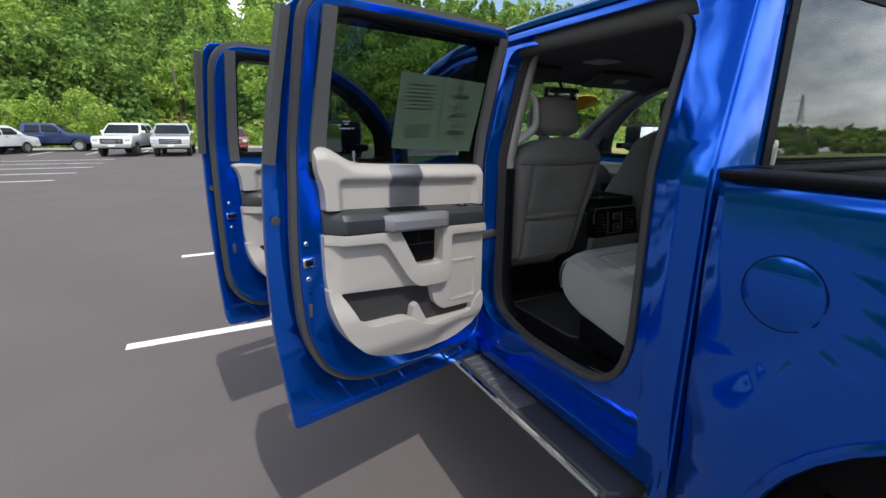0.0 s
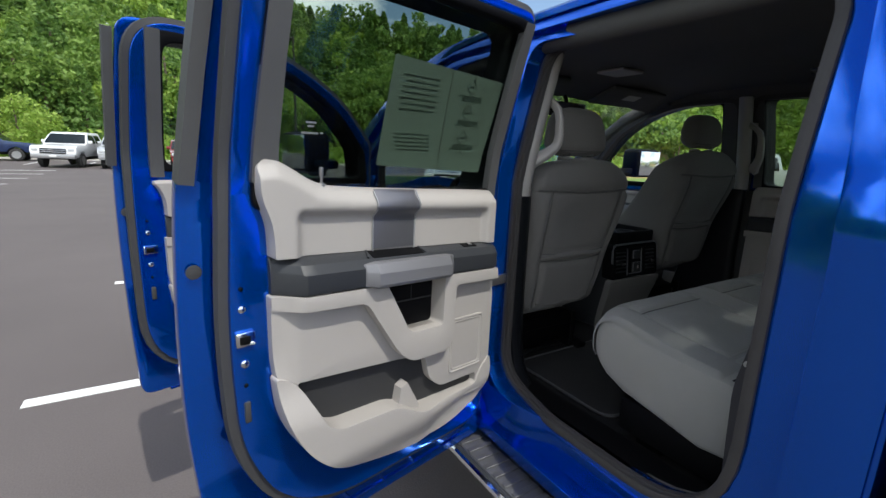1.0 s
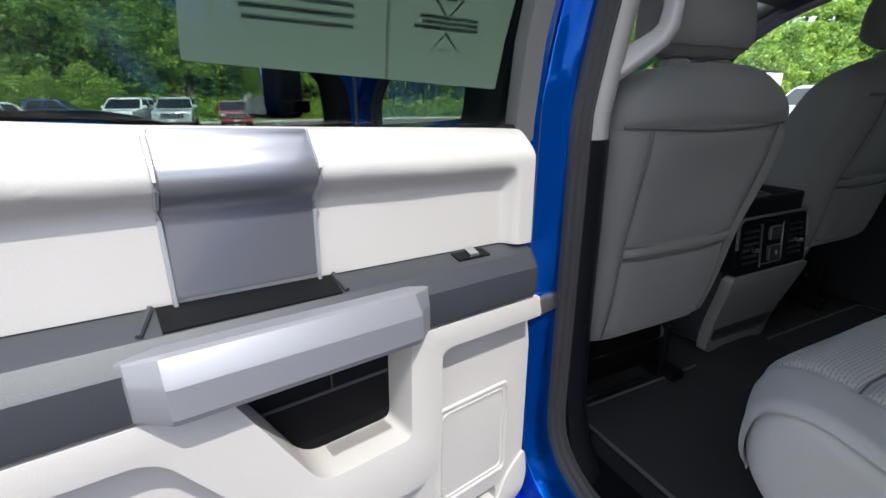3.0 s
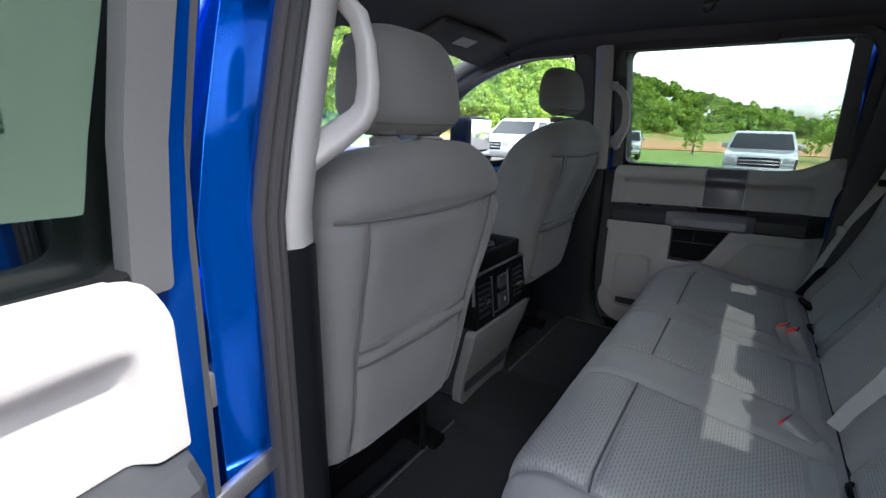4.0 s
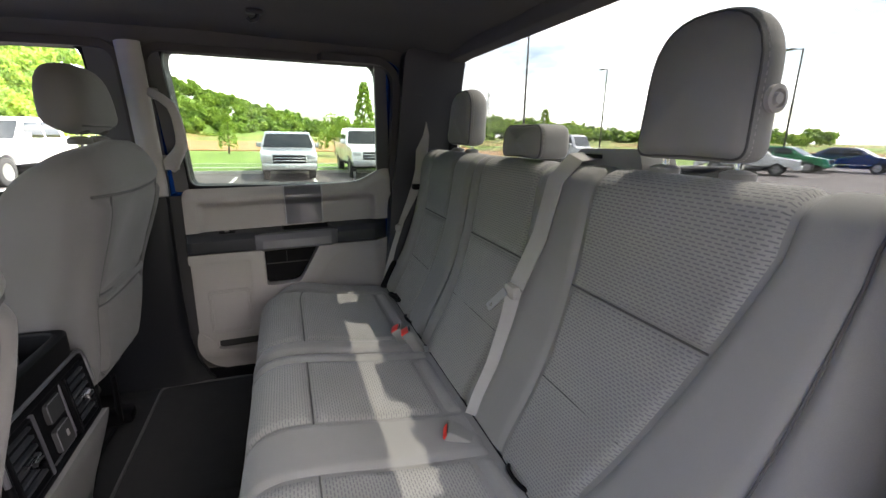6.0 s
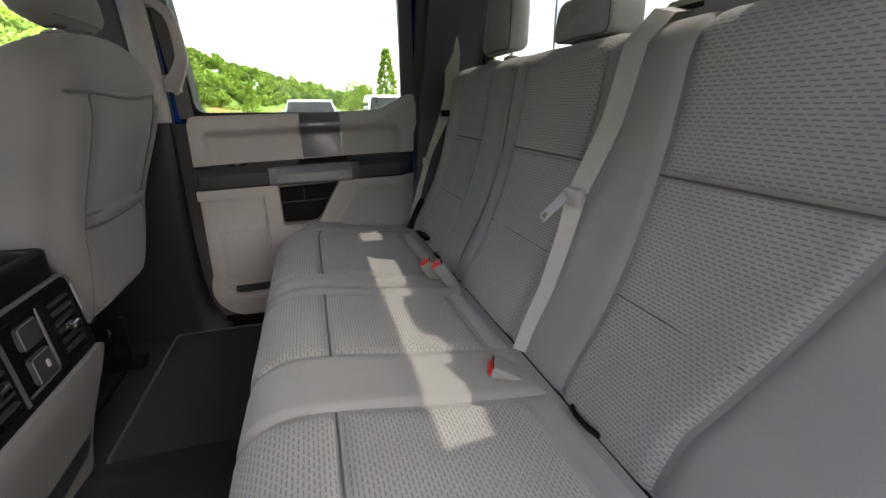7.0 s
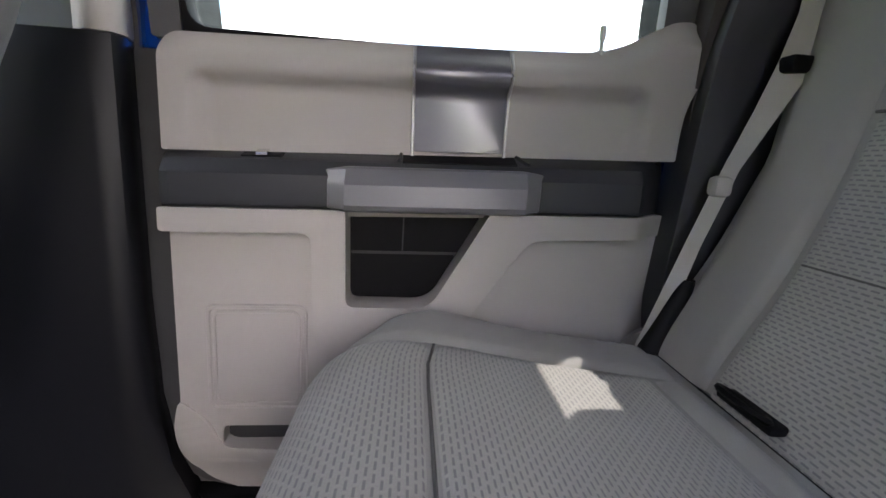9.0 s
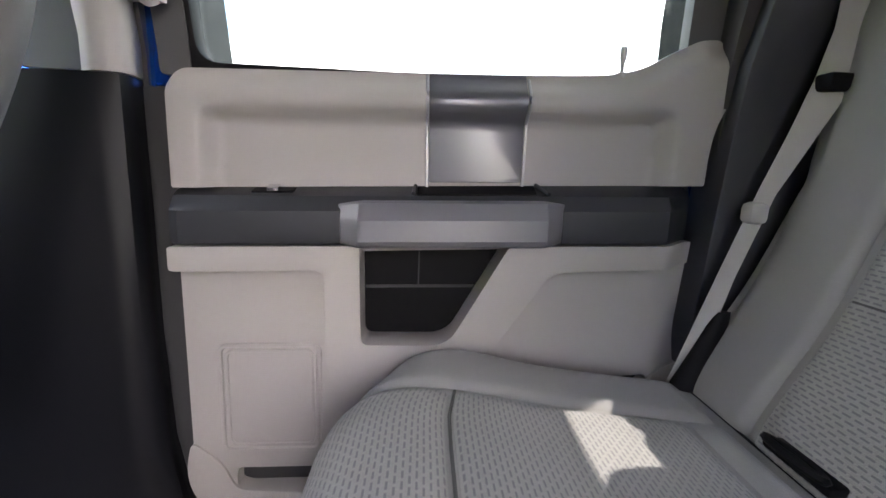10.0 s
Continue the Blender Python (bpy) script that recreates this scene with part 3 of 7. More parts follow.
block("bed_front", (-0.80, 0.80, BED_F - 0.03, BED_F, 0.90, RAIL + 0.005), BLACK, truck, "black bed front wall", 0.006)
block("bed_front_cap", (-0.80, 0.80, BED_F - 0.045, BED_F - 0.002, RAIL + 0.005, RAIL + 0.026), BLACK, truck, "", 0.006)
block("tailgate", (-0.84, 0.84, BED_B - 0.62, BED_B - 0.01, 0.84, 0.89), PAINT, truck, "lowered bright blue tailgate", 0.015, 3)
block("rear_bumper", (-0.88, 0.88, BED_B - 0.18, BED_B - 0.055, 0.60, 0.80), SILVER, truck, "silver rear bumper", 0.03)
for s in (-1, 1):
    block("tail_lamp", (s * 0.845, s * 0.90, BED_B - 0.045, BED_B + 0.01, 1.02, 1.40), RED_LENS, truck, "red tail lamp", 0.012)

# round fuel door on the left bed side
FUEL_Y, FUEL_Z, FUEL_R = -1.446, 1.283, 0.074
flat = [(FUEL_Y + FUEL_R * 0.98 * math.cos(2 * math.pi * k / 48), FUEL_Z + FUEL_R * math.sin(2 * math.pi * k / 48)) for k in range(48)]
ring = [(-(bed_x(z, y) + 0.0005), y, z) for y, z in flat]
part("fuel_door_gap", tube(bmesh.new(), ring, 0.0011, 6, True, (1, 0, 0)), BLACK, truck)
inner = [(FUEL_Y + (y - FUEL_Y) * 0.965, FUEL_Z + (z - FUEL_Z) * 0.965) for y, z in flat]
bm = plate(bmesh.new(), inner, [], -0.01, 0.003, lambda a, b, d: Vector((-(bed_x(b, a) + d), a, b)), 0.002, (1.25, 1.283, 1.32))
part("fuel_door", bm, PAINT, truck, "round bright blue fuel door")

# corner post between cab and bed
for s in (-1, 1):
    bm = bmesh.new()
    tube(bm, [(s * 0.845, -1.228, 0.60), (s * 0.845, -1.228, 0.95), (s * 0.842, -1.228, 1.0)], 0.034, 12)
    part("rear_corner_fold", bm, PAINT, truck)


def wheel(parent, x, y, s, r=0.405, w=0.27, rim_mat=RIM, name="wheel"):
    m = Matrix.Translation((x, y, r)) @ pose(0, 0, 0, 0, 90 * s, 0)
    prof = [(0.60 * r, -w / 2), (0.90 * r, -w / 2), (0.985 * r, -w * 0.40), (r, -w * 0.25), (r, w * 0.25), (0.985 * r, w * 0.40), (0.90 * r, w / 2), (0.60 * r, w / 2), (0.60 * r, -w / 2)]
    holder = part(name, lathe(bmesh.new(), [(0.2 * r, -w * 0.2), (0.2 * r, w * 0.36), (0.05 * r, w * 0.40)], 16, m), rim_mat, parent)
    part("tyre", lathe(bmesh.new(), prof, 32, m), TYRE, holder, "black tyre")
    bm = bmesh.new()
    lathe(bm, [(0.615 * r, w * 0.44), (0.60 * r, w * 0.46), (0.56 * r, w * 0.40), (0.55 * r, w * 0.10), (0.1 * r, w * 0.05)], 32, m)
    for k in range(6):
        a = 2 * math.pi * k / 6
        d = Vector((math.cos(a), math.sin(a), 0))
        sweep(bm, [m @ (d * 0.12 * r + Vector((0, 0, w * 0.36))), m @ (d * 0.57 * r + Vector((0, 0, w * 0.40)))], band(0.11 * r, 0.06 * r), False, m.to_3x3() @ Vector((0, 0, 1)))
    part("rim", bm, rim_mat, holder)
    return holder


for s in (-1, 1):
    for y in (AXLE_R, AXLE_F):
        wheel(truck, s * 0.76, y, s)

# running boards
for s in (-1, 1):
    outline = rounded([(0.0, 0.0), (0.15, 0.0), (0.165, -0.02), (0.15, -0.045), (0.03, -0.075), (0.0, -0.05)], 0.012, 4)
    ys = (-1.17, -1.15, 0.80, 0.82)
    rows = []
    for k, y in enumerate(ys):
        f = 0.75 if k in (0, 3) else 1.0
        rows.append([(s * (0.815 + a * f), y, 0.595 + b * f) for a, b in outline])
    part("running_board", loft(bmesh.new(), rows), DARK, truck, "black running board")
    bm = bmesh.new()
    tube(bm, [(s * 0.977, -1.14, 0.582), (s * 0.977, 0.79, 0.582)], 0.013, 8)
    part("running_board_trim", bm, CHROME, truck, "bright trim on the running board")
    bm = box(bmesh.new(), s * 0.862, s * 0.959, -0.72, 0.60, 0.593, 0.600, 0.002)
    k = -0.70
    while k < 0.58:
        box(bm, s * 0.865, s * 0.956, k, k + 0.018, 0.600, 0.605, 0.0015, 1)
        k += 0.045
    part("tread_pad", bm, TREAD, truck, "ribbed dark grey tread pad")
    for y in (-1.12, -0.2, 0.6):
        block("board_bracket", (s * 0.70, s * 0.92, y, y + 0.06, 0.50, 0.56), BLACK, truck, "", 0.008)

# ---- doors: u from the hinge backwards, w outwards, z up ----
def make_door(name, label, s, m, k=1.0, front=False, film=None, group="truck doors"):
    """A truck door with skin, frame, glass and trim panel; s -1 left, 1 right; k stretches it along u."""
    door = thing(name, label, "car door", m, group)
    L = 0.862 * k

    def skin_w(z):
        return side_x(z) - HINGE_X

    def put(u, z, d):
        return Vector((u, s * (skin_w(z) + d), z))

    def inner(u, z, d):
        return Vector((u, s * (min(skin_w(z), 0.0) * 0.9 + d), z))

    def flat(u, z, d):
        if front:          # the belt line drops towards the mirror
            z -= 0.050 * ease((0.62 - u) / 0.16) * ease((z - 1.30) / 0.12)
        return Vector(((u - 0.008) * k * (1.08 if front else 1.0), s * (-0.108 + (d + 0.120) * 0.75), z))

    if front:
        edge = [(0.0, 0.645), (L - 0.01, 0.645), (L, 1.2), (L - 0.005, 1.47), (L - 0.032, 1.925), (0.62, 1.925), (0.40, 1.860), (0.20, 1.760), (0.0, 1.58)]
        radii = [0.05, 0.04, 0.3, 0.3, 0.05, 0.10, 0.1, 0.1, 0.03]
        hole = rounded([(0.08, 1.415), (0.52, 1.415), (0.70, 1.470), (L - 0.120, 1.472), (L - 0.120, 1.872), (0.70, 1.872), (0.52, 1.835), (0.38, 1.782), (0.24, 1.700), (0.09, 1.545)], [0.03, 0.05, 0.05, 0.03, 0.05, 0.1, 0.1, 0.1, 0.1, 0.03])
        body = [(0.03, 0.74), (L - 0.035, 0.74), (L - 0.03, 1.2), (L - 0.035, 1.47), (L - 0.05, 1.912), (0.63, 1.912), (0.41, 1.848), (0.21, 1.745), (0.03, 1.57)]
    else:
        lead = -0.045 if s < 0 else 0.0       # the open door's skin runs past the hinge to fit the camera's view
        edge = [(lead, 0.615), (0.822, 0.612), (0.850, 1.0), (0.850, 1.2), (0.836, 1.47), (0.780, 1.925), (lead - 0.012, 1.925)]
        radii = [0.05, 0.018, 0.2, 0.2, 0.2, 0.10, 0.05]
        hole = rounded([(0.066, 1.448), (0.722, 1.448), (0.694, 1.880), (0.036, 1.880)], [0.03, 0.03, 0.06, 0.05])
        set_in = 0.022 if s < 0 else 0.0
        body = [(0.022 + set_in, 0.742), (0.560, 0.742), (0.700, 0.800), (0.778, 0.960), (0.788, 1.2), (0.770, 1.47), (0.744, 1.912), (-0.010 + set_in, 1.912)]
    bends = BENDS
    part("outer_skin", plate(bmesh.new(), rounded(edge, radii), [hole], -0.026, 0.0, put, -0.006, bends), PAINT, door, "bright blue door skin")
    body_out = rounded(body, [0.10, 0.22, 0.2, 0.2, 0.12, 0.06, 0.1, 0.1, 0.03] if front else [0.10, 0.10, 0.10, 0.10, 0.2, 0.2, 0.08, 0.05], 8)
    part("inner_panel", plate(bmesh.new(), body_out, [hole], -0.108, -0.024, inner, -0.014, bends, 3), PAINT, door, "bright blue inner door panel")
    # pressed folds along the lower edge
    bm = bmesh.new()
    deep = lambda z: -s * (0.0245 - skin_w(z))
    for q in (0.06, 0.16, 0.27, 0.38, 0.49, 0.60, 0.70):
        tube(bm, [Vector((q * k, deep(z0 + 0.0), z0)) if i == 0 else Vector(((q + 0.055) * k, deep(z0), z0)) for i, z0 in enumerate((0.636, 0.722))], 0.0055, 8)
    tube(bm, [Vector((0.02 * k, deep(0.640), 0.640)), Vector((0.40 * k, deep(0.640), 0.640)), Vector((0.78 * k, deep(0.640), 0.640))], 0.005, 8)
    part("pressed_fold", bm, PAINT, door)
    c = Vector((sum(p[0] for p in body_out) / len(body_out), sum(p[1] for p in body_out) / len(body_out)))
    path = [inner(u + (0.006 if u > c.x else -0.006), z + (0.008 if z > c.y else -0.006), -0.085) for u, z in dense(body_out)]
    part("weatherstrip", sweep(bmesh.new(), path, [(-0.013, -0.010), (0.010, -0.012), (0.014, 0.0), (0.008, 0.011), (-0.011, 0.010)], True, (0, 1, 0)), RUBBER, door, "black rubber weatherstrip")
    hc = Vector((sum(p[0] for p in hole) / len(hole), sum(p[1] for p in hole) / len(hole)))
    big = [(hc.x + (u - hc.x) * 1.035, hc.y + (z - hc.y) * 1.05) for u, z in hole]
    pane = part("window_pane", plate(bmesh.new(), big, [], -0.092, -0.088, inner, 0.0, (1.56, 1.65, 1.74)), GLASS_TINT if not front else GLASS_CLEAR, door, "tinted window glass" if not front else "clear window glass")
    pane.visible_shadow = False
    grown = 1.075 if front else 1.05
    slim = [(hc.x + (u - hc.x) * 0.972, hc.y + (z - hc.y) * 0.955) for u, z in hole]
    part("window_seal", plate(bmesh.new(), [(hc.x + (u - hc.x) * grown, hc.y + (z - hc.y) * grown) for u, z in hole], [slim], -0.118, -0.078, inner, -0.004, (1.56, 1.65, 1.74, 1.80)), BLACK, door, "black window surround")
    liner = [[(hc.x + (u - hc.x) * f, hc.y + (z - hc.y) * g) for u, z in hole] for f, g in ((1.006, 1.006), (0.984, 0.972))]
    part("glass_run", plate(bmesh.new(), liner[0], [liner[1]], -0.084, 0.0015, inner, 0.0, (1.56, 1.65, 1.74, 1.80)), BLACK, door, "black glass run channel")
    # grey cover on the hinge side of the frame
    part("frame_cover", plate(bmesh.new(), rounded([(0.030 + set_in, 1.44), (0.068 + 0.8 * set_in, 1.44), (0.044 + 0.8 * set_in, 1.885), (0.004 + set_in, 1.885)], 0.006) if not front else rounded(rect(L - 0.125, L - (0.030 if s > 0 else 0.085), 1.44, 1.89), 0.006), [], -0.120, -0.100, inner, 0.004, (1.47, 1.56, 1.65, 1.74, 1.83)), FRAME_GREY, door, "grey frame cover")
    if not front:
        part("frame_cover", plate(bmesh.new(), rounded([(0.690, 1.49), (0.738, 1.49), (0.722, 1.70), (0.708, 1.885), (0.670, 1.885), (0.682, 1.70)], 0.006), [], -0.121, -0.100, inner, 0.004, (1.56, 1.65, 1.74, 1.83)), FRAME_GREY, door, "grey frame cover")
    # dark strip up the rear edge of the frame
    rear = [(0.822, 1.485), (0.800, 1.68), (0.776, 1.89)] if not front else [(L, 1.475), (L - 0.006, 1.70), (L - 0.01, 1.89)]
    part("frame_applique", sweep(bmesh.new(), [inner(u, z, -0.022) for u, z in rear], band(0.026, 0.040 if not front else 0.022), False, (0, 1, 0)), FRAME_GREY, door, "grey frame strip")
    # latch and bolts in the closing edge
    bm = bmesh.new()
    v = (L - 0.062) / k if front else 0.764
    box(bm, (v - 0.020) * k, (v + 0.016) * k, s * -0.118, s * -0.1065, 1.183, 1.212, 0.003)
    latch = part("latch", bm, CHROME, door, "bright latch plate")
    block("latch_slot", ((v - 0.010) * k, (v + 0.010) * k, s * -0.1205, s * -0.113, 1.189, 1.205), BLACK, latch, "", 0.002)
    for zz, r in ((1.145, 0.008), (1.255, 0.007), (1.295, 0.004), (1.10, 0.004)):
        part("bolt", lathe(bmesh.new(), [(r, 0), (r, 0.004), (r * 0.6, 0.006)], 12, Matrix.Translation((v * k, s * -0.106, zz)) @ pose(0, 0, 0, 90 * s, 0, 0)), CHROME if r > 0.005 else BLACK, door)
    part("grommet", lathe(bmesh.new(), [(0.014, 0), (0.014, 0.003), (0.006, 0.004)], 14, Matrix.Translation((L - 0.024 if front else 0.818, s * -0.026, 1.318)) @ pose(0, 0, 0, 90 * s, 0, 0)), RUBBER, door)
    block("edge_pad", ((v - 0.006) * k, (v + 0.006) * k, s * -0.113, s * -0.105, 1.02, 1.065), RUBBER, door, "", 0.003)

    # trim panel: light grey above and below a dark armrest band; w is the depth into the cab
    def tr(u, z, w):
        if front:
            z = z - 0.030 if z < 1.44 else 1.41 + (z - 1.44) * 0.25
            if s > 0:          # flattened so that it doesn't show past the centre pillar in view
                w = 0.108 + (w - 0.108) * 0.5
            return flat(u, z, -0.120 - (w - 0.108) / 0.75)
        if s < 0:          # leading edge of the upper trim is shifted to fit the camera's view
            u += 0.018 * ease((0.14 - u) / 0.09) * ease((z - 1.15) / 0.10)
        return Vector((0.4 + (u - 0.4) * (1 + 0.015 * s), -s * w, z - s * (0.0045 + 0.0077 * u)))

    def top_line(u):
        return float(np.interp(u, (0.05, 0.12, 0.36, 0.49, 0.58, 0.625, 0.67, 0.70, 0.74), (1.452, 1.454, 1.462, 1.467, 1.472, 1.481, 1.507, 1.521, 1.519)))

    def upper_w(u, z, w):
        """Rolled top edge and a shallow dished field with soft corners."""
        if w < 0.125:
            return w
        dish = ease((u - 0.086) / 0.022) * ease((0.676 - u) / 0.026) * ease((1.407 + 0.040 * u - z) / 0.022)
        return w - 0.019 * dish - 0.020 * (1 - ease((top_line(u) - z) / 0.034))

    # on the closed rear door it reaches forward and blackens the blue edge
    b0 = 0.010 if s > 0 and not front else 0.070
    back = rounded([(b0, 0.84), (0.50, 0.81), (0.64, 0.88), (0.70, 1.0), (0.715, 1.20), (0.712, 1.44), (b0 - 0.006, 1.43)], [0.10, 0.15, 0.12, 0.12, 0.1, 0.02, 0.02])
    part("trim_backing", plate(bmesh.new(), back, [], 0.100, 0.118, tr), POCKET, door, "black trim backing")
    up = rounded([(0.054, 1.3075), (0.716, 1.3405), (0.716, 1.372), (0.719, 1.410), (0.738, 1.456), (0.737, 1.510), (0.722, 1.523), (0.698, 1.521), (0.668, 1.506), (0.632, 1.484), (0.590, 1.473), (0.487, 1.467), (0.355, 1.462), (0.118, 1.454), (0.054, 1.452)],
                 [0.004, 0.004, 0.01, 0.03, 0.03, 0.007, 0.006, 0.010, 0.02, 0.02, 0.02, 0.02, 0.02, 0.02, 0.020])
    zc = [1.315 + 0.0066 * i for i in range(31)]
    ac = [0.064 + 0.0065 * i for i in range(10)] + [0.17, 0.24, 0.30, 0.355, 0.42, 0.49, 0.55, 0.60] + [0.630 + 0.0066 * i for i in range(16)]
    part("upper_trim", plate(bmesh.new(), up, [], 0.108, 0.148, lambda u, z, w: tr(u, z, upper_w(u, z, w)), 0.009, zc, 4, ac), LIGHT, door, "light grey upper door trim", 60)
    ins = rounded([(0.3655, 1.328), (0.4835, 1.333), (0.4815, 1.4655), (0.3625, 1.4615)], 0.003)
    part("trim_insert", plate(bmesh.new(), ins, [], 0.112, 0.1515, lambda u, z, w: tr(u, z, upper_w(u, z, w)), 0.002, zc, 2), SATIN, door, "satin grey trim insert", 60)
    for u0, u1 in ((0.3635, 0.3600), (0.4855, 0.4845)):
        pts = []
        for i in range(19):
            z = 1.322 + 0.0077 * i
            u = u0 + (u1 - u0) * i / 18
            pts.append(tr(u, min(z, top_line(u) - 0.002), upper_w(u, z, 0.1515)))
        part("chrome_strip", tube(bmesh.new(), pts, 0.0021, 6), SILVER, door, "bright chrome strip")

    def z_lo(u):
        return 1.236 + 0.042 * u

    def z_hi(u):
        return 1.3045 + 0.050 * u

    # armrest band: flat top, chamfered shoulder, upright face, bevelled rear end
    secs = []
    for u, f in ((0.050, 0.55), (0.058, 0.90), (0.070, 1.0), (0.20, 1.0), (0.36, 1.0), (0.50, 1.0), (0.640, 1.0), (0.664, 1.0), (0.671, 0.94), (0.706, 0.34), (0.716, 0.20)):
        a, b = z_lo(u), z_hi(u)
        secs.append([tr(u, z, 0.108 + (w - 0.108) * f) for w, z in ((0.108, a), (0.164, a), (0.170, a + 0.004), (0.172, a + 0.012), (0.171, a + 0.043), (0.169, a + 0.046), (0.158, a + 0.0605), (0.154, a + 0.0625), (0.132, b - 0.001), (0.108, b))])
    part("armrest", loft(bmesh.new(), secs), DARK, door, "dark slate grey armrest band", 22)
    # flush black block stands in for the shaded hollow behind the handle
    secs = [[tr(u, z, w) for w, z in ((0.131, z_hi(u) - 0.03), (0.157, z_lo(u) + 0.03), (0.157, z_lo(u) + 0.0630), (0.131, z_hi(u) + 0.0006))] for u in (0.352, 0.500)]
    part("grip_well_shade", loft(bmesh.new(), secs), BLACK, door, "flush black block, shade of the grip well")
    for u in (0.349, 0.503):
        pts = [tr(u + (0.012 if u > 0.4 else -0.002) * i / 3, z_lo(u) + 0.064 + (z_hi(u) - z_lo(u) - 0.0625) * (1 - i / 3), 0.131 + 0.026 * i / 3) for i in range(4)]
        part("grip_well_edge", tube(bmesh.new(), pts, 0.0025, 6), DARK, door)
    # faceted pull handle
    secs = []
    for u, f in ((0.258, 0.06), (0.262, 0.30), (0.284, 0.95), (0.289, 1.0), (0.40, 1.0), (0.503, 1.0), (0.508, 0.95), (0.529, 0.30), (0.533, 0.06)):
        a = z_lo(u)
        secs.append([tr(u, a + 0.028 + (z - 0.028) * (0.82 + 0.18 * f), 0.166 + (w - 0.166) * f) for w, z in ((0.164, -0.002), (0.186, 0.000), (0.191, 0.003), (0.194, 0.009), (0.193, 0.034), (0.191, 0.038), (0.180, 0.053), (0.176, 0.055), (0.164, 0.056))])
    part("pull_handle", loft(bmesh.new(), secs), SATIN_DK, door, "satin grey pull handle", 18)
    # window switch in the band's top: its recess is only a flush black block
    secs = [[tr(u, z_hi(u) - 0.012 + dz, w) for w, dz in ((0.134, 0.0), (0.150, 0.0), (0.150, 0.0080), (0.134, 0.0118))] for u in (0.150, 0.200)]
    sw = part("window_switch", loft(bmesh.new(), secs), BLACK, door, "flush black block for the window switch recess")
    secs = [[tr(u, z_hi(u) - 0.004 + dz, w) for w, dz in ((0.138, 0.0), (0.149, 0.0), (0.149, 0.004), (0.138, 0.008))] for u in (0.168, 0.182)]
    part("switch_tab", loft(bmesh.new(), secs), CHROME, sw, "bright switch tab")
    # lower trim with the grip notch and the map pocket
    low = rounded([(0.056, 0.90), (0.080, 0.855), (0.60, 0.87), (0.695, 1.0), (0.722, 1.10), (0.722, 1.265), (0.054, 1.236)], [0.03, 0.03, 0.08, 0.08, 0.06, 0.004, 0.004])
    notch = rounded([(0.283, 1.236), (0.286, 1.117), (0.396, 1.120), (0.466, 1.246)], [0.004, 0.012, 0.024, 0.006])
    pocket = rounded([(0.680, 1.075), (0.400, 1.046), (0.345, 1.034), (0.318, 1.022), (0.304, 0.960), (0.262, 0.923), (0.116, 0.917), (0.113, 0.905), (0.113, 0.87), (0.62, 0.90)], [0.012, 0.02, 0.01, 0.01, 0.02, 0.02, 0.004, 0.004, 0.004, 0.02])

    def low_w(u, z, w):
        """Turns back towards the rear edge, where the band is bevelled too."""
        return w - 0.85 * max(0.0, w - 0.126) * ease((u - 0.664) / 0.052) * ease((z - 1.05) / 0.10)

    lay_low = lambda u, z, w: tr(u, z, low_w(u, z, w))
    part("lower_trim", plate(bmesh.new(), low, [notch, pocket], 0.108, 0.140, lay_low, 0.007, (1.10, 1.15, 1.20), 3, (0.664, 0.675, 0.69, 0.705)), LIGHT, door, "light grey lower door trim")
    rim = rounded([(0.054, 1.206), (0.054, 1.237), (0.283, 1.247), (0.286, 1.117), (0.396, 1.120), (0.468, 1.254), (0.722, 1.265), (0.722, 1.236), (0.524, 1.223), (0.430, 1.078), (0.390, 1.045), (0.262, 1.040), (0.243, 1.072), (0.240, 1.215)],
                  [0.006, 0.004, 0.005, 0.012, 0.024, 0.006, 0.004, 0.006, 0.02, 0.03, 0.03, 0.018, 0.025, 0.015])
    part("raised_rim", plate(bmesh.new(), rim, [], 0.120, 0.168, lay_low, 0.008, (), 3, (0.664, 0.675, 0.69, 0.705)), LIGHT, door, "light grey raised rim round the grip")
    secs = [[tr(u, z, w) for u, z in ((0.262, 1.10), (0.48, 1.10), (0.48, 1.252), (0.262, 1.242))] for w in (0.104, 0.1185)]
    part("notch_back", loft(bmesh.new(), secs), BLACK, door, "black grip recess")
    for a, b, c, d in ((0.286, 0.440, 1.181, 1.185), (0.3555, 0.3575, 1.185, 1.238)):
        part("notch_groove", loft(bmesh.new(), [[tr(u, z, w) for u, z in ((a, c), (b, c + 0.04 * (b - a)), (b, d + 0.04 * (b - a)), (a, d))] for w in (0.117, 0.1195)]), POCKET, door)
    lip = rounded([(0.724, 1.100), (0.692, 1.086), (0.672, 1.060), (0.626, 0.968), (0.592, 0.950), (0.445, 0.942), (0.412, 0.930), (0.356, 0.893), (0.112, 0.882), (0.096, 0.925), (0.054, 0.957), (0.044, 0.905), (0.070, 0.826), (0.210, 0.776), (0.42, 0.784), (0.59, 0.838), (0.672, 0.918), (0.716, 1.010)],
                  [0.012, 0.02, 0.04, 0.03, 0.03, 0.03, 0.03, 0.03, 0.02, 0.02, 0.012, 0.03, 0.05, 0.10, 0.10, 0.10, 0.08, 0.06])
    part("pocket_lip", plate(bmesh.new(), lip, [], 0.112, 0.174, lambda u, z, w: tr(u, z, w if w < 0.13 else max(0.128, w - 0.036 * ease((0.885 - z) / 0.11) - 0.030 * ease((z - 0.98) / 0.11) - 0.030 * ease((0.34 - u) / 0.14))), 0.014, [0.79 + 0.014 * i for i in range(22)], 4), LIGHT, door, "light grey map pocket lip", 60)
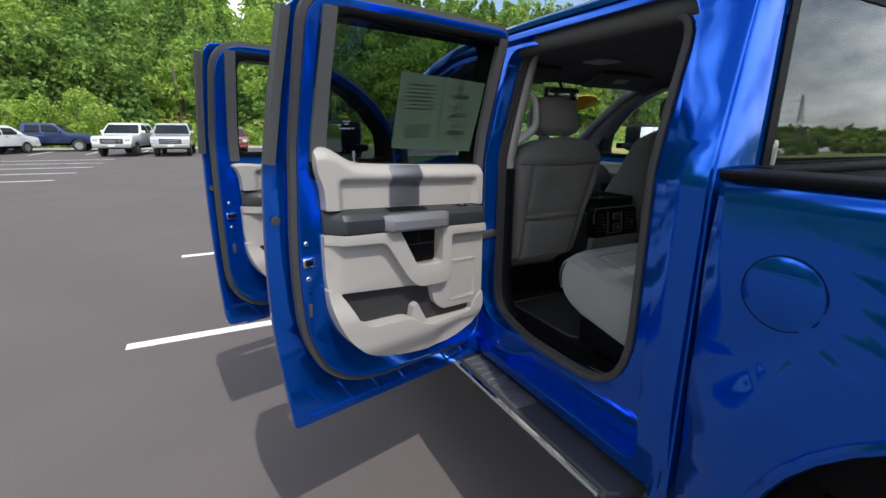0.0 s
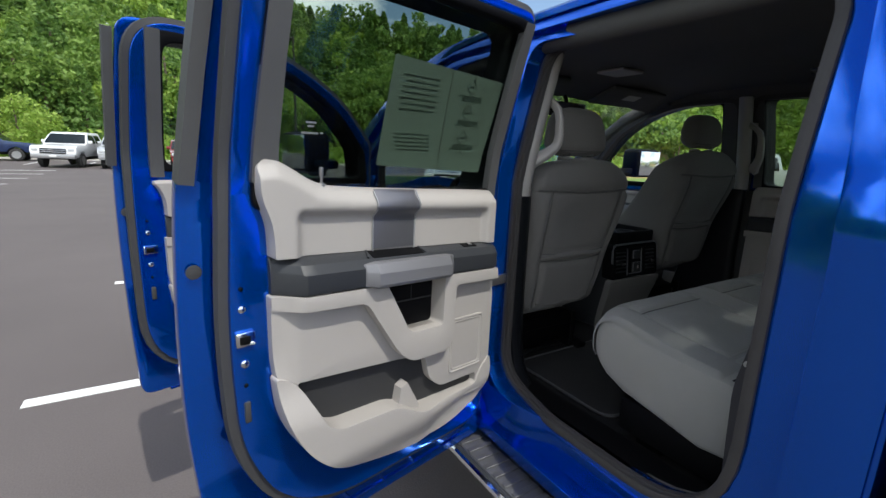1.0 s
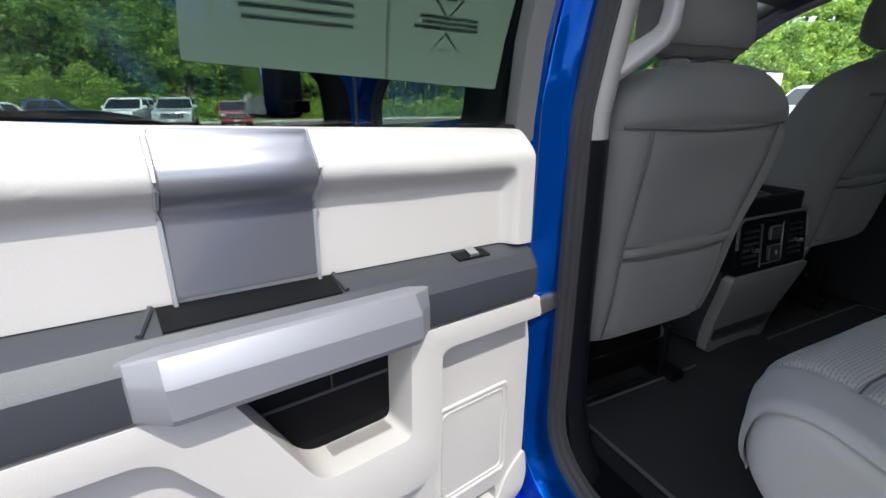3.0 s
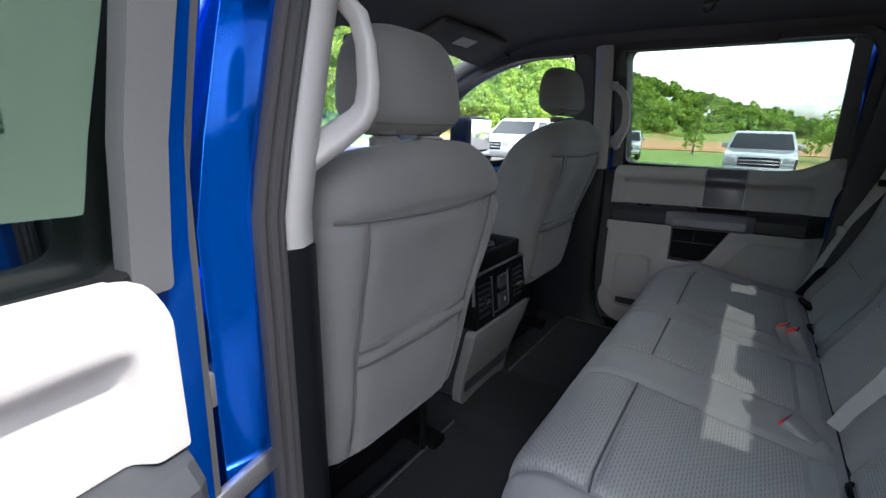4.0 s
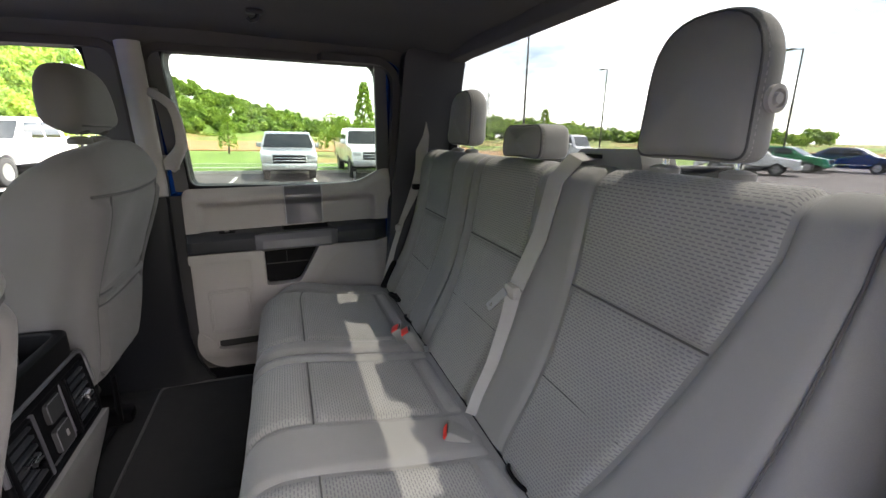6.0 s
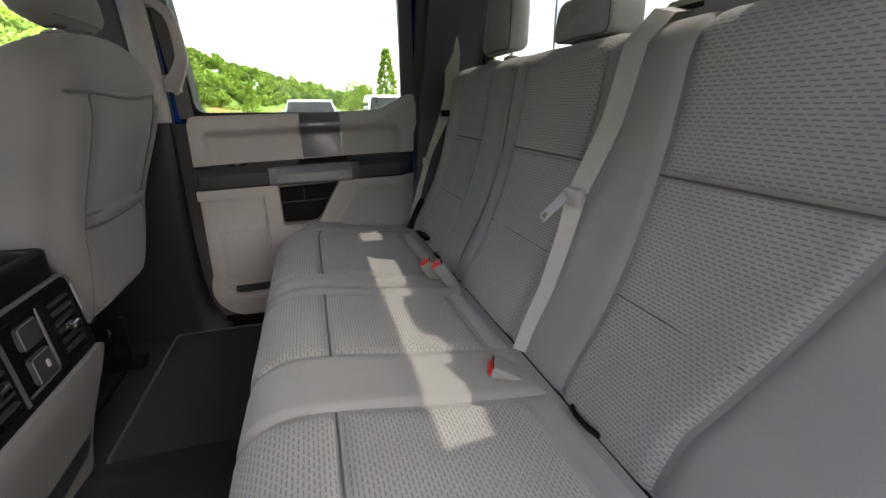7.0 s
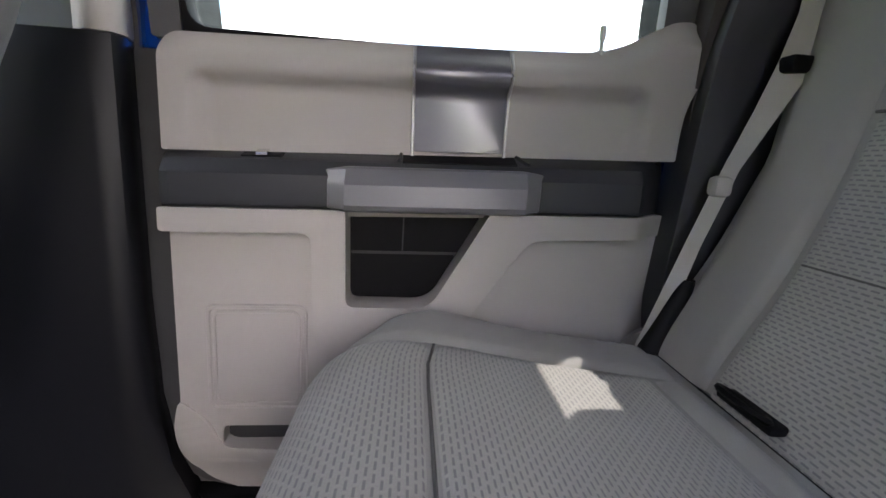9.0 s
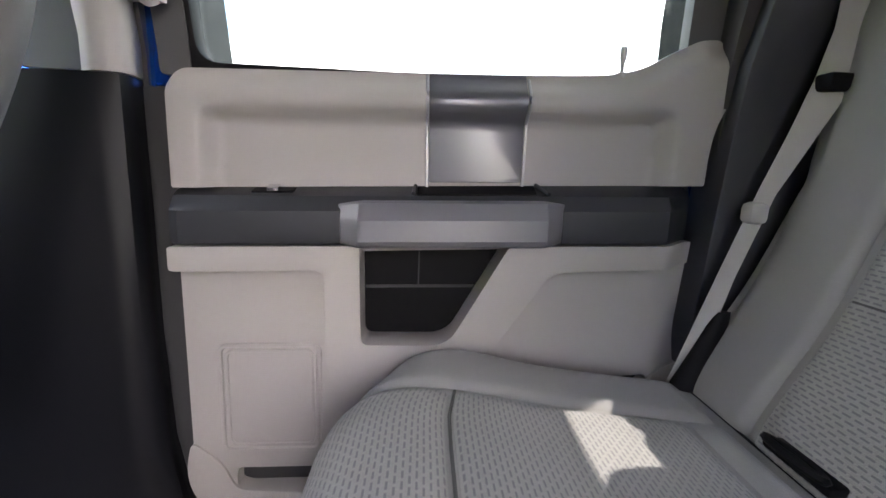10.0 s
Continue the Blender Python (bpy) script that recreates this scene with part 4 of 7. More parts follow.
    secs = [[tr(u, z, w) for u, z in ((0.345, 0.86), (0.425, 0.86), (0.405, 0.968), (0.385, 0.978), (0.345, 0.905))] for w in (0.112, 0.146)]
    part("pocket_divider", loft(bmesh.new(), secs), LIGHT, door, "light grey pocket divider")
    for a, b, c, d, r in ((0.098, 0.228, 0.945, 1.100, 0.0036), (0.106, 0.220, 0.953, 1.092, 0.0026)):
        path = [tr(u, z + 0.04 * (u - 0.1), 0.1398) for u, z in dense(rounded(rect(a, b, c, d), 0.012))]
        part("embossed_frame", tube(bmesh.new(), path, r, 6, True, (0, 1, 0)), LIGHT, door)
    if not front and s < 0:      # faint etched maker's marks low in the glass
        for u0, u1, z in ((0.602, 0.624, 1.602), (0.606, 0.620, 1.595), (0.596, 0.632, 1.582), (0.586, 0.592, 1.583)):
            part("etched_mark", plate(bmesh.new(), rounded(rect(u0, u1, z, z + 0.0035), 0.0015), [], -0.0935, -0.0925, inner), SILVER, pane)
    # lock pin
    bm = lathe(bmesh.new(), [(0.008, -0.004), (0.008, 0.003), (0.0025, 0.005), (0.0025, 0.016), (0.0042, 0.020), (0.0042, 0.034), (0.002, 0.036)], 12, Matrix.Translation(tr(0.604, 1.474, 0.122)))
    part("lock_pin", bm, STEEL, door, "metal lock pin")
    # hinges and check strap
    bm = bmesh.new()
    for zz in (0.93, 1.38):
        box(bm, -0.055, 0.045, s * -0.075, s * -0.050, zz, zz + 0.055, 0.006)
    part("hinge", bm, PAINT, door, "painted door hinge")
    if not front and s < 0:
        bm = bmesh.new()
        for i in range(4):
            box(bm, -0.026 + 0.009 * i, -0.018 + 0.009 * i, 0.050, 0.080, 1.276 + 0.002 * (i % 2), 1.318 - 0.002 * (i % 2), 0.003)
        box(bm, -0.024, 0.010, 0.053, 0.077, 1.281, 1.313, 0.004)
        # pale boot in dark grey: the hinge gap's shade is put into the colour
        part("wiring_boot", bm, FRAME_GREY, door, "ribbed wiring boot, hinge gap shade in its grey")
    block("check_strap", (-0.09, 0.05, s * -0.098, s * -0.086, 1.155, 1.185), STEEL, door, "steel check strap", 0.003)
    # outer handle
    bm = bmesh.new()
    tube(bm, [put((L - 0.22), 1.285, 0.002), put((L - 0.20), 1.285, 0.035), put((L - 0.06), 1.285, 0.035), put((L - 0.04), 1.285, 0.002)], 0.014, 8)
    part("outer_handle", bm, PAINT, door, "bright blue outer handle")
    if front:
        bm = box(bmesh.new(), 0.10, 0.24, s * 0.10, s * 0.34, 1.44, 1.63, 0.03, 3)
        box(bm, 0.14, 0.20, s * -0.02, s * 0.14, 1.46, 1.50, 0.01)
        mirror = part("door_mirror", bm, BLACK, door, "black door mirror")
        block("mirror_glass", (0.236, 0.243, s * 0.115, s * 0.325, 1.455, 1.615), CHROME, mirror, "", 0.002)
    return door


left_rear = make_door("rear_door", "open blue rear door with light grey trim and window sticker", -1, pose(-0.908, -0.272, 0, 0, 0, -167.4))
make_door("rear_door", "closed rear door with light grey trim and tinted window", 1, pose(HINGE_X, HINGE_Y, 0, 0, 0, -90))
make_door("front_door", "open blue front door with light grey trim", -1, pose(-HINGE_X, FRONT_HINGE_Y, 0, 0, 0, -90 - 74), 1.195, True)
make_door("front_door", "closed front door with light grey trim", 1, pose(HINGE_X, FRONT_HINGE_Y, 0, 0, 0, -90), 1.17, True)

# ---- cab interior ----
fl = tagged(new("floor"), "black carpeted cab floor with a low centre tunnel", "floor", kind="structure")
FLOOR = 0.752
rows = []
for y in (-1.24, -0.9, -0.45, -0.1, 0.3, 0.62, 0.76):
    z = FLOOR if y < 0.5 else FLOOR + 0.9 * (y - 0.5)
    row = []
    for k in range(-16, 17):
        x = 0.765 * k / 16
        hump = 0.055 * math.exp(-(x / 0.16) ** 4) * (1 if y < 0.3 else 1.6)
        side = 0.02 * ease((abs(x) - 0.70) / 0.06)
        row.append((x, y, z + hump + side))
    rows.append(row + [(x, y, q - 0.06) for x, y, q in reversed(row)])
part("carpet", loft(bmesh.new(), rows), CARPET, fl, "black carpet")

ce_ob = tagged(new("ceiling"), "dark grey felt headliner", "headliner", kind="structure")
rows = []
for y, zc in ((-1.25, 1.892), (-1.21, 1.912), (-1.0, 1.930), (-0.4, 1.940), (0.0, 1.933), (0.10, 1.912), (0.13, 1.900), (0.20, 1.875), (0.27, 1.850)):
    row = []
    for k in range(-14, 15):
        x = 0.745 * k / 14
        row.append((x, y, zc - 0.035 * (abs(k) / 14) ** 4 + 0.004 * math.cos(k * 0.9) * (abs(k) < 12)))
    rows.append(row + [(x, y, q + 0.012) for x, y, q in reversed(row)])
part("headliner_board", loft(bmesh.new(), rows), HEADLINER, ce_ob, "dark grey headliner")
for s in (-1, 1):
    bm = bmesh.new()
    tube(bm, [(s * 0.735, -1.20, 1.888), (s * 0.742, -0.40, 1.890), (s * 0.735, 0.08, 1.882)], 0.036, 12)
    part("roof_rail_trim", bm, HEADLINER, ce_ob)
block("dome_lamp", (-0.07, 0.07, -0.12, 0.02, 1.922, 1.935), LIGHT, ce_ob, "light grey dome lamp", 0.006)
bm = bmesh.new()
tube(bm, [(0.46, -0.615, 1.932), (0.46, -0.61, 1.912), (0.46, -0.595, 1.906), (0.46, -0.588, 1.914)], 0.006, 6)
box(bm, 0.445, 0.475, -0.625, -0.585, 1.924, 1.932, 0.003)
part("coat_hook", bm, DARK, ce_ob, "dark coat hook")

# pillar trims
trims = tagged(new("trim"), "light grey and black pillar trims of the cab", "pillar trim", kind="structure")
for s in (-1, 1):
    def pillar_section(z, grow=0.0, fwd=0.0):
        lean = side_x(z) - 0.905
        front = [(0.735, -0.250 + grow + fwd), (0.765, -0.232 + grow + fwd), (0.790, -0.226 + grow + fwd)]
        if s > 0:          # narrowed on the right to fit the camera's view
            rear = [(0.792, -0.288 - grow), (0.768, -0.295 - grow), (0.745, -0.301 - grow), (0.730, -0.296 - grow * 0.5), (0.722, -0.272)]
        else:
            rear = [(0.792, -0.350 - grow), (0.768, -0.358 - grow), (0.742, -0.345 - grow), (0.726, -0.315 - grow * 0.5), (0.722, -0.285)]
        return [(s * (a + lean), b) for a, b in rear + front]

    rows = [[(a, b, z) for a, b in pillar_section(z)] for z in (1.432, 1.47, 1.56, 1.65, 1.74, 1.83, 1.868)]
    part("upper_pillar_trim", loft(bmesh.new(), rows), LIGHT, trims, "light grey upper pillar trim", 80)
    rows = [[(a - s * 0.003, b, z) for a, b in pillar_section(z, g, 0.11 if s < 0 else 0.22)] for z, g in ((0.785, 0.075), (0.80, 0.060), (0.86, 0.028), (0.95, 0.010), (1.1, 0.003), (1.43, 0.0))]
    part("lower_pillar_trim", loft(bmesh.new(), rows), CHARCOAL, trims, "black lower pillar trim", 50)
    # sill between pillar and seat
    bm = plate(bmesh.new(), rounded([(-1.22, 0.755), (-0.24, 0.755), (-0.24, 0.80), (-1.22, 0.80)], 0.008), [], 0.0, 0.10, lambda a, b, d: Vector((s * (0.80 - d * (1.0 if s < 0 else 0.5)), a, b)), 0.010, (), 3)
    part("sill_trim", bm, BLACK, trims, "black sill scuff trim")
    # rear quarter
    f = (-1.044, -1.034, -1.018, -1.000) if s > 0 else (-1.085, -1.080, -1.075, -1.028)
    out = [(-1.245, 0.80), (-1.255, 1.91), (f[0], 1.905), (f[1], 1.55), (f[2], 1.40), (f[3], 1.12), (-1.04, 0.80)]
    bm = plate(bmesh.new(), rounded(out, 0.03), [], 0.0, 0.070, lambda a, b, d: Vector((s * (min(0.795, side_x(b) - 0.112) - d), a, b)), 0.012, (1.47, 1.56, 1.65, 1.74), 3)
    part("rear_pillar_trim", bm, PILLAR_LIT, trims, "black rear pillar trim")
    # front pillars' shade is put into their colour, the dark headliner felt
    bm = bmesh.new()
    tube(bm, [(s * 0.690, 0.14, 1.893), (s * 0.715, 0.30, 1.850), (s * 0.738, 0.45, 1.790), (s * 0.765, 0.68, 1.645), (s * 0.80, 0.96, 1.44)], 0.036, 10)
    part("front_pillar_trim", bm, HEADLINER, trims, "front pillar trim, shade put into its dark felt colour")
    # wall above the rear window and below it
block("header_trim", (-0.74, 0.74, -1.250, -1.195, 1.874, 1.915), HEADLINER, trims, "", 0.008)
block("back_wall_trim", (-0.76, 0.76, -1.243, -1.228, 0.78, 1.492), BLACK, trims, "black cab back wall trim", 0.008)

for s in (-1, 1):
    grab = thing("grab_handle", "light grey grab handle on the pillar", "grab handle", pose(s * 0.742, -0.318, 1.44), "grab handles")
    def bar(pts, sizes):
        """A bar of soft oblong section along pts, with half sizes across and along the cab."""
        rows = []
        for i, p in enumerate(pts):
            p = Vector(p)
            t = (Vector(pts[min(i + 1, len(pts) - 1)]) - Vector(pts[max(i - 1, 0)])).normalized()
            across = Vector((s, 0, 0))
            across = (across - t * across.dot(t)).normalized()
            deep = t.cross(across)
            a, d = sizes[i]
            rows.append([p + across * x + deep * y for x, y in rounded(rect(-a, a, -d, d), min(a, d) * 0.75, 3)])
        return loft(bmesh.new(), rows)

    pts = [(-0.052, 0.030, 0.305), (-0.066, 0.014, 0.298), (-0.074, -0.008, 0.284), (-0.078, -0.024, 0.262), (-0.079, -0.031, 0.230), (-0.078, -0.034, 0.185), (-0.074, -0.034, 0.158), (-0.066, -0.030, 0.142), (-0.044, -0.020, 0.122), (-0.018, -0.008, 0.102), (0.004, 0.004, 0.084)]
    sizes = [(0.008, 0.012), (0.008, 0.012), (0.008, 0.012), (0.0085, 0.013), (0.009, 0.013), (0.010, 0.014), (0.011, 0.015), (0.012, 0.016), (0.012, 0.018), (0.012, 0.021), (0.011, 0.023)]
    part("grip", bar([(s * x, y * (1.5 if y < 0 else 1.0), z) for x, y, z in pts], sizes), LIGHT, grab, "", 50)
    rows = [[(s * (0.012 - 0.022 * f), y, z) for f, y in ((0, -0.022), (0.8, -0.016), (1, 0.0), (0.8, 0.020), (0, 0.026))] for z in (0.074, 0.085, 0.105, 0.118)]
    part("lower_mount", loft(bmesh.new(), rows), LIGHT, grab)
    rows = [[(s * (-0.02 - 0.036 * f), y, z) for f, y in ((0, 0.004), (0.8, 0.008), (1, 0.020), (0.8, 0.036), (0, 0.040))] for z in (0.282, 0.292, 0.312)]
    part("upper_mount", loft(bmesh.new(), rows), LIGHT, grab)


# front seats
def stuffed_head(name, outline, y0, y1, lean, mat, parent, label, edge=0.03, cx=0.0):
    """A pillow-like headrest: an outline in x-z, thick from y0 to y1, rounded all round, with a double-stitched seam on its front edge."""
    z0 = min(p[1] for p in outline)
    c = Vector((0.0, (z0 + max(p[1] for p in outline)) / 2))
    loop = [Vector(p) for p in dense(outline, 0.02)]

    def ring(inset, y):
        out = []
        for p in loop:
            v = c - p
            q = p + v.normalized() * min(inset, v.length * 0.9)
            out.append((cx + q.x, y + lean * (q.y - z0), q.y))
        return out

    rows = [ring(edge * 2.6, y0 - 0.004), ring(edge * 1.7, y0 - 0.002)]
    for i in range(7):
        a = math.pi / 2 * i / 6
        rows.append(ring(edge * (1 - math.sin(a)), y0 + edge * (1 - math.cos(a))))
    for i in range(6, -1, -1):
        a = math.pi / 2 * i / 6
        rows.append(ring(edge * (1 - math.sin(a)), y1 - edge * (1 - math.cos(a))))
    rows += [ring(edge * 1.7, y1 + 0.004), ring(edge * 2.6, y1 + 0.007)]
    body = part(name, loft(bmesh.new(), rows), mat, parent, label, 80)
    part("seam", tube(bmesh.new(), ring(edge * 0.20, y1 - edge * 0.36), 0.0018, 5, True, (0, 1, 0)), CLOTH_DK, body)
    path = [Vector(p) for p in ring(edge * 0.085, y1 - edge * 0.62)]
    bm = bmesh.new()
    for i in range(len(path)):
        a, b = path[i], path[(i + 1) % len(path)]
        n = max(1, round((b - a).length / 0.008))
        for k in range(n):
            tube(bm, [a.lerp(b, (k + 0.15) / n), a.lerp(b, (k + 0.70) / n)], 0.0009, 4, False, (0, 1, 0))
    part("stitching", bm, WEBBING, body, "pale stitching")
    return body


def round_headrest(name, cx, z0, h, half, y0, y1, lean, mat, parent, label):
    """A domed headrest built up from soft level sections, tucked in at the foot, with a seam round its rear face."""
    levels = ((0.00, 0.70, 0.26), (0.03, 0.80, 0.42), (0.08, 0.90, 0.66), (0.15, 0.975, 0.90), (0.23, 1.0, 1.0), (0.36, 0.99, 1.0), (0.50, 0.965, 0.99), (0.64, 0.92, 0.96), (0.76, 0.86, 0.90), (0.86, 0.77, 0.80), (0.93, 0.66, 0.66), (0.975, 0.52, 0.48), (1.0, 0.32, 0.26))
    rows, seam = [], []
    for t, fx, fy in levels:
        a, b, yc = half * fx, (y1 - y0) / 2 * fy, (y0 + y1) / 2 + lean * h * t
        row = []
        for k in range(36):
            q = 2 * math.pi * k / 36
            c, d = math.cos(q), math.sin(q)
            row.append((cx + a * math.copysign(abs(c) ** 0.62, c), yc + b * math.copysign(abs(d) ** 0.72, d), z0 + h * t))
        rows.append(row)
        if 0.02 < t < 0.98:
            seam.append((a * 0.90, yc - b * 0.80, z0 + h * t))
    body = part(name, loft(bmesh.new(), rows), mat, parent, label, 75)
    fold = [(cx + half * 0.80 * math.sin(math.pi * (k / 12 - 0.5)), seam[1][1] - 0.002 - 0.010 * math.cos(math.pi * (k / 12 - 0.5)), z0 + h * 0.11) for k in range(13)]
    part("seam", tube(bmesh.new(), fold, 0.0020, 5), CLOTH_DK, body)
    return body


def front_seat(name, label, cx, dy=0.0, dz=0.0, drop=0.0, hx=0.0, lean=0.0, recline=0.0, hy=0.0, tall=0.150, half=0.124):
    seat = thing(name, label, "car seat", pose(cx, dy, FLOOR), "front seats")
    W = 0.246
    rear = [(-0.290, 0.265 + dz), (-0.326, 0.36 + dz), (-0.334, 0.50 + dz), (-0.336, 0.62 + dz), (-0.330, 0.72 + dz), (-0.312, 0.788 + dz), (-0.284, 0.808 + dz)]
    outline = smooth_path([(-0.215, 0.215 + dz)] + rear + [(-0.245, 0.795 + dz), (-0.200, 0.735 + dz), (-0.150, 0.62 + dz), (-0.085, 0.45 + dz), (-0.045, 0.29 + dz), (-0.215, 0.215 + dz)], 2)[:-1]

    def taper(x, y, z):
        """Full shoulders, rounded at the top, drawn in towards the cushion."""
        q = z - dz
        f = float(np.interp(q, (0.20, 0.30, 0.40, 0.50, 0.60, 0.70, 0.75, 0.78, 0.80, 0.83), (0.76, 0.80, 0.85, 0.90, 0.96, 1.0, 0.97, 0.90, 0.80, 0.64)))
        hollow = 0.020 * math.exp(-(x / 0.12) ** 2 - ((q - 0.595) / 0.075) ** 2) if y < -0.25 else 0.0
        return x * f - lean * (0.72 - q) * ease((0.76 - q) / 0.10), y + 0.040 * (abs(x) / W) ** 6 + hollow - recline * ease((q - 0.42) / 0.30), z - 0.020 * (abs(x) / W) ** 2 * ease((q - 0.70) / 0.10)

    core("backrest_core", outline, -W, W, CLOTH_FR, seat, 0.050, "grey cloth backrest in shaded colour", taper)
    back = smooth_path([(-0.300, 0.245 + dz)] + rear[1:] + [(-0.245, 0.797 + dz)], 2)
    T = arc_length(back)
    SW, SU = 0.238, 0.455
    P = 0.176
    for s0, s1, a, b, nm in ((0.02, SW - 0.026, -P, P, "pocket_panel"), (SW, SU, -P, P, "back_panel"), (SU, T - 0.03, -W + 0.010, W - 0.010, "shoulder_panel"),
                             (0.02, SU, -W + 0.006, -P, "side_bolster"), (0.02, SU, P, W - 0.006, "side_bolster"), (SW - 0.026, SW, -P, P, "pocket_welt")):
        puff = {"back_panel": 0.003, "pocket_welt": 0.011, "pocket_panel": 0.010, "side_bolster": 0.012}.get(nm, 0.011)
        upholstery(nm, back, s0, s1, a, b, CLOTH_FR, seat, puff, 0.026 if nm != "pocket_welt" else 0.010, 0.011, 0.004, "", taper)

    def stitch(pts, r=0.0019):
        out = []
        for x, sv in pts:
            p, nrm = along(back, sv)
            out.append(taper(x, p.x + nrm.x * 0.001, p.y + nrm.y * 0.001))
        part("seam", tube(bmesh.new(), out, r, 5), CLOTH_DK, seat)

    stitch([(-0.225 + 0.025 * i, SU + 0.004 * math.cos(i * 0.35)) for i in range(19)], 0.0034)
    for sv in (SW, SW - 0.026):
        stitch([(-P + P / 5 * i, sv - 0.008 * math.sin(math.pi * i / 10)) for i in range(11)], 0.0032)
    for x in (-P, P):
        stitch([(x, 0.03 + (SU - 0.03) * i / 10) for i in range(11)])
    if cx < 0:
        block("seat_tag", (-W - 0.012, -W + 0.020, -0.300, -0.296, 0.692 + dz, 0.700 + dz), LIGHT, seat, "small pale tag", 0.001)
    bm = bmesh.new()
    hang = [(-0.165 + (0.0165 if cx < 0 else 0.0140) * i) for i in range(21)]
    sweep(bm, [taper(x, -0.306, 0.283 + dz + 0.004 * math.sin(i * 0.7)) for i, x in enumerate(hang)], band(0.030, 0.010), False, (0, 0.6, 0.8))
    part("skirt_flap", bm, CLOTH_FR, seat, "loose grey cloth skirt")
    base = 0.868 - drop
    for x in (-0.058, 0.058):
        head = part("headrest_post", tube(bmesh.new(), [(hx + x, -0.268 + hy, 0.78 + dz), (hx + x, -0.268 + hy, base + 0.06)], 0.0065, 10), CHROME, seat, "chrome headrest post")
        part("post_guide", lathe(bmesh.new(), [(0.024, -0.006), (0.024, 0.006), (0.014, 0.012)], 14, Matrix.Translation((hx + x, -0.268 + hy, 0.804 + dz))), CLOTH_FR, head)
    head = round_headrest("headrest", hx, base, tall, half, -0.316 + hy, -0.208 + hy, 0.08, CLOTH_FR, seat, "grey cloth headrest in shaded colour")
    # dark collars stand in for the shaded slots round the posts
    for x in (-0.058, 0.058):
        part("post_slot_shade", lathe(bmesh.new(), [(0.016, 0.0), (0.022, 0.004), (0.020, 0.018)], 12, Matrix.Translation((hx + x, -0.268 + hy, base - 0.002))), CLOTH_DK, head)
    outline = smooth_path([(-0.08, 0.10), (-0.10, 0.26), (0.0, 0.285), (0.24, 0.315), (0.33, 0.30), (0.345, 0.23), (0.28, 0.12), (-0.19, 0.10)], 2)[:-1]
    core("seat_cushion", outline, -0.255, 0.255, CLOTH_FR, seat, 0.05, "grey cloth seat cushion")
    block("seat_base", (-0.22, 0.22, -0.16, 0.26, 0.02, 0.15), BLACK, seat, "black seat base", 0.02)
    for x in (-0.2, 0.2):
        block("seat_rail", (x - 0.025, x + 0.025, -0.24, 0.32, 0.0, 0.035), BLACK, seat, "", 0.006)
    bm = bmesh.new()
    tube(bm, [(0.15, -0.22, 0.03), (0.15, -0.22, 0.18)], 0.008, 6)
    tube(bm, [(-0.16, -0.20, 0.02), (-0.10, -0.235, 0.06), (0.06, -0.235, 0.06)], 0.006, 6)
    part("seat_bracket", bm, BLACK, seat)
    return seat


front_seat("driver_seat", "grey cloth driver seat with headrest, in shaded colour", -0.474, 0.010, -0.006, 0.059, -0.032, 0.08, 0.038, -0.047, 0.161, 0.128)
front_seat("passenger_seat", "grey cloth front passenger seat with headrest, in shaded colour", 0.402, 0.082, 0.048, -0.002, 0.032, 0.05, 0.066, -0.034, 0.150, 0.126)

# centre console with rear vents
con = thing("centre_console", "black and grey centre console with rear air vents", "console", pose(0, 0, FLOOR))
rows = []
for y, w, z0, z1 in ((-0.215, 0.148, 0.10, 0.42), (-0.20, 0.155, 0.06, 0.425), (0.30, 0.15, 0.02, 0.40), (0.55, 0.14, 0.02, 0.36), (0.62, 0.14, 0.02, 0.36)):
    loop = rounded([(-w * 0.86, z0), (w * 0.86, z0), (w, z0 + 0.15), (w, z1), (-w, z1), (-w, z0 + 0.15)], 0.02, 3)
    rows.append([(a, y, b) for a, b in loop])
part("console_body", loft(bmesh.new(), rows), DARK, con, "dark grey console body")
bm = plate(bmesh.new(), rounded([(-0.135, 0.045), (0.135, 0.045), (0.172, 0.30), (-0.172, 0.30)], 0.02), [], 0.0, 0.03, lambda a, b, d: Vector((a, -0.205 - 0.06 * ease((b - 0.05) / 0.3) + 0.03 - d, b)), 0.006, (0.1, 0.15, 0.2, 0.25))
part("lower_back_panel", bm, material("grey_console_plastic", (0.155, 0.150, 0.143), 0.6, var=0.05, bump=0.12, bump_scale=900), con, "grey lower console panel")
bez = rounded([(-0.160, 0.300), (0.160, 0.300), (0.152, 0.438), (0.135, 0.452), (-0.135, 0.452), (-0.152, 0.438)], 0.014, 4)
opening = rounded([(-0.146, 0.312), (0.146, 0.312), (0.140, 0.428), (-0.140, 0.428)], 0.012, 4)
put_c = lambda a, b, d: Vector((a, -0.243 + 0.12 * (b - 0.30) - d, b))
part("bezel", plate(bmesh.new(), bez, [opening], -0.04, 0.010, put_c, 0.004, (), 3), BLACK, con, "black bezel")
part("bezel_strip", tube(bmesh.new(), [put_c(a, b, 0.010) for a, b in ((-0.157, 0.372), (-0.154, 0.425), (-0.146, 0.443), (-0.132, 0.449), (-0.06, 0.4495), (0.06, 0.4495), (0.132, 0.449), (0.146, 0.443), (0.154, 0.425), (0.157, 0.372))], 0.0042, 8), SATIN, con, "satin grey strip round the vents")
part("face_plate", plate(bmesh.new(), opening, [], -0.03, 0.004, put_c), BLACK, con, "black face plate")
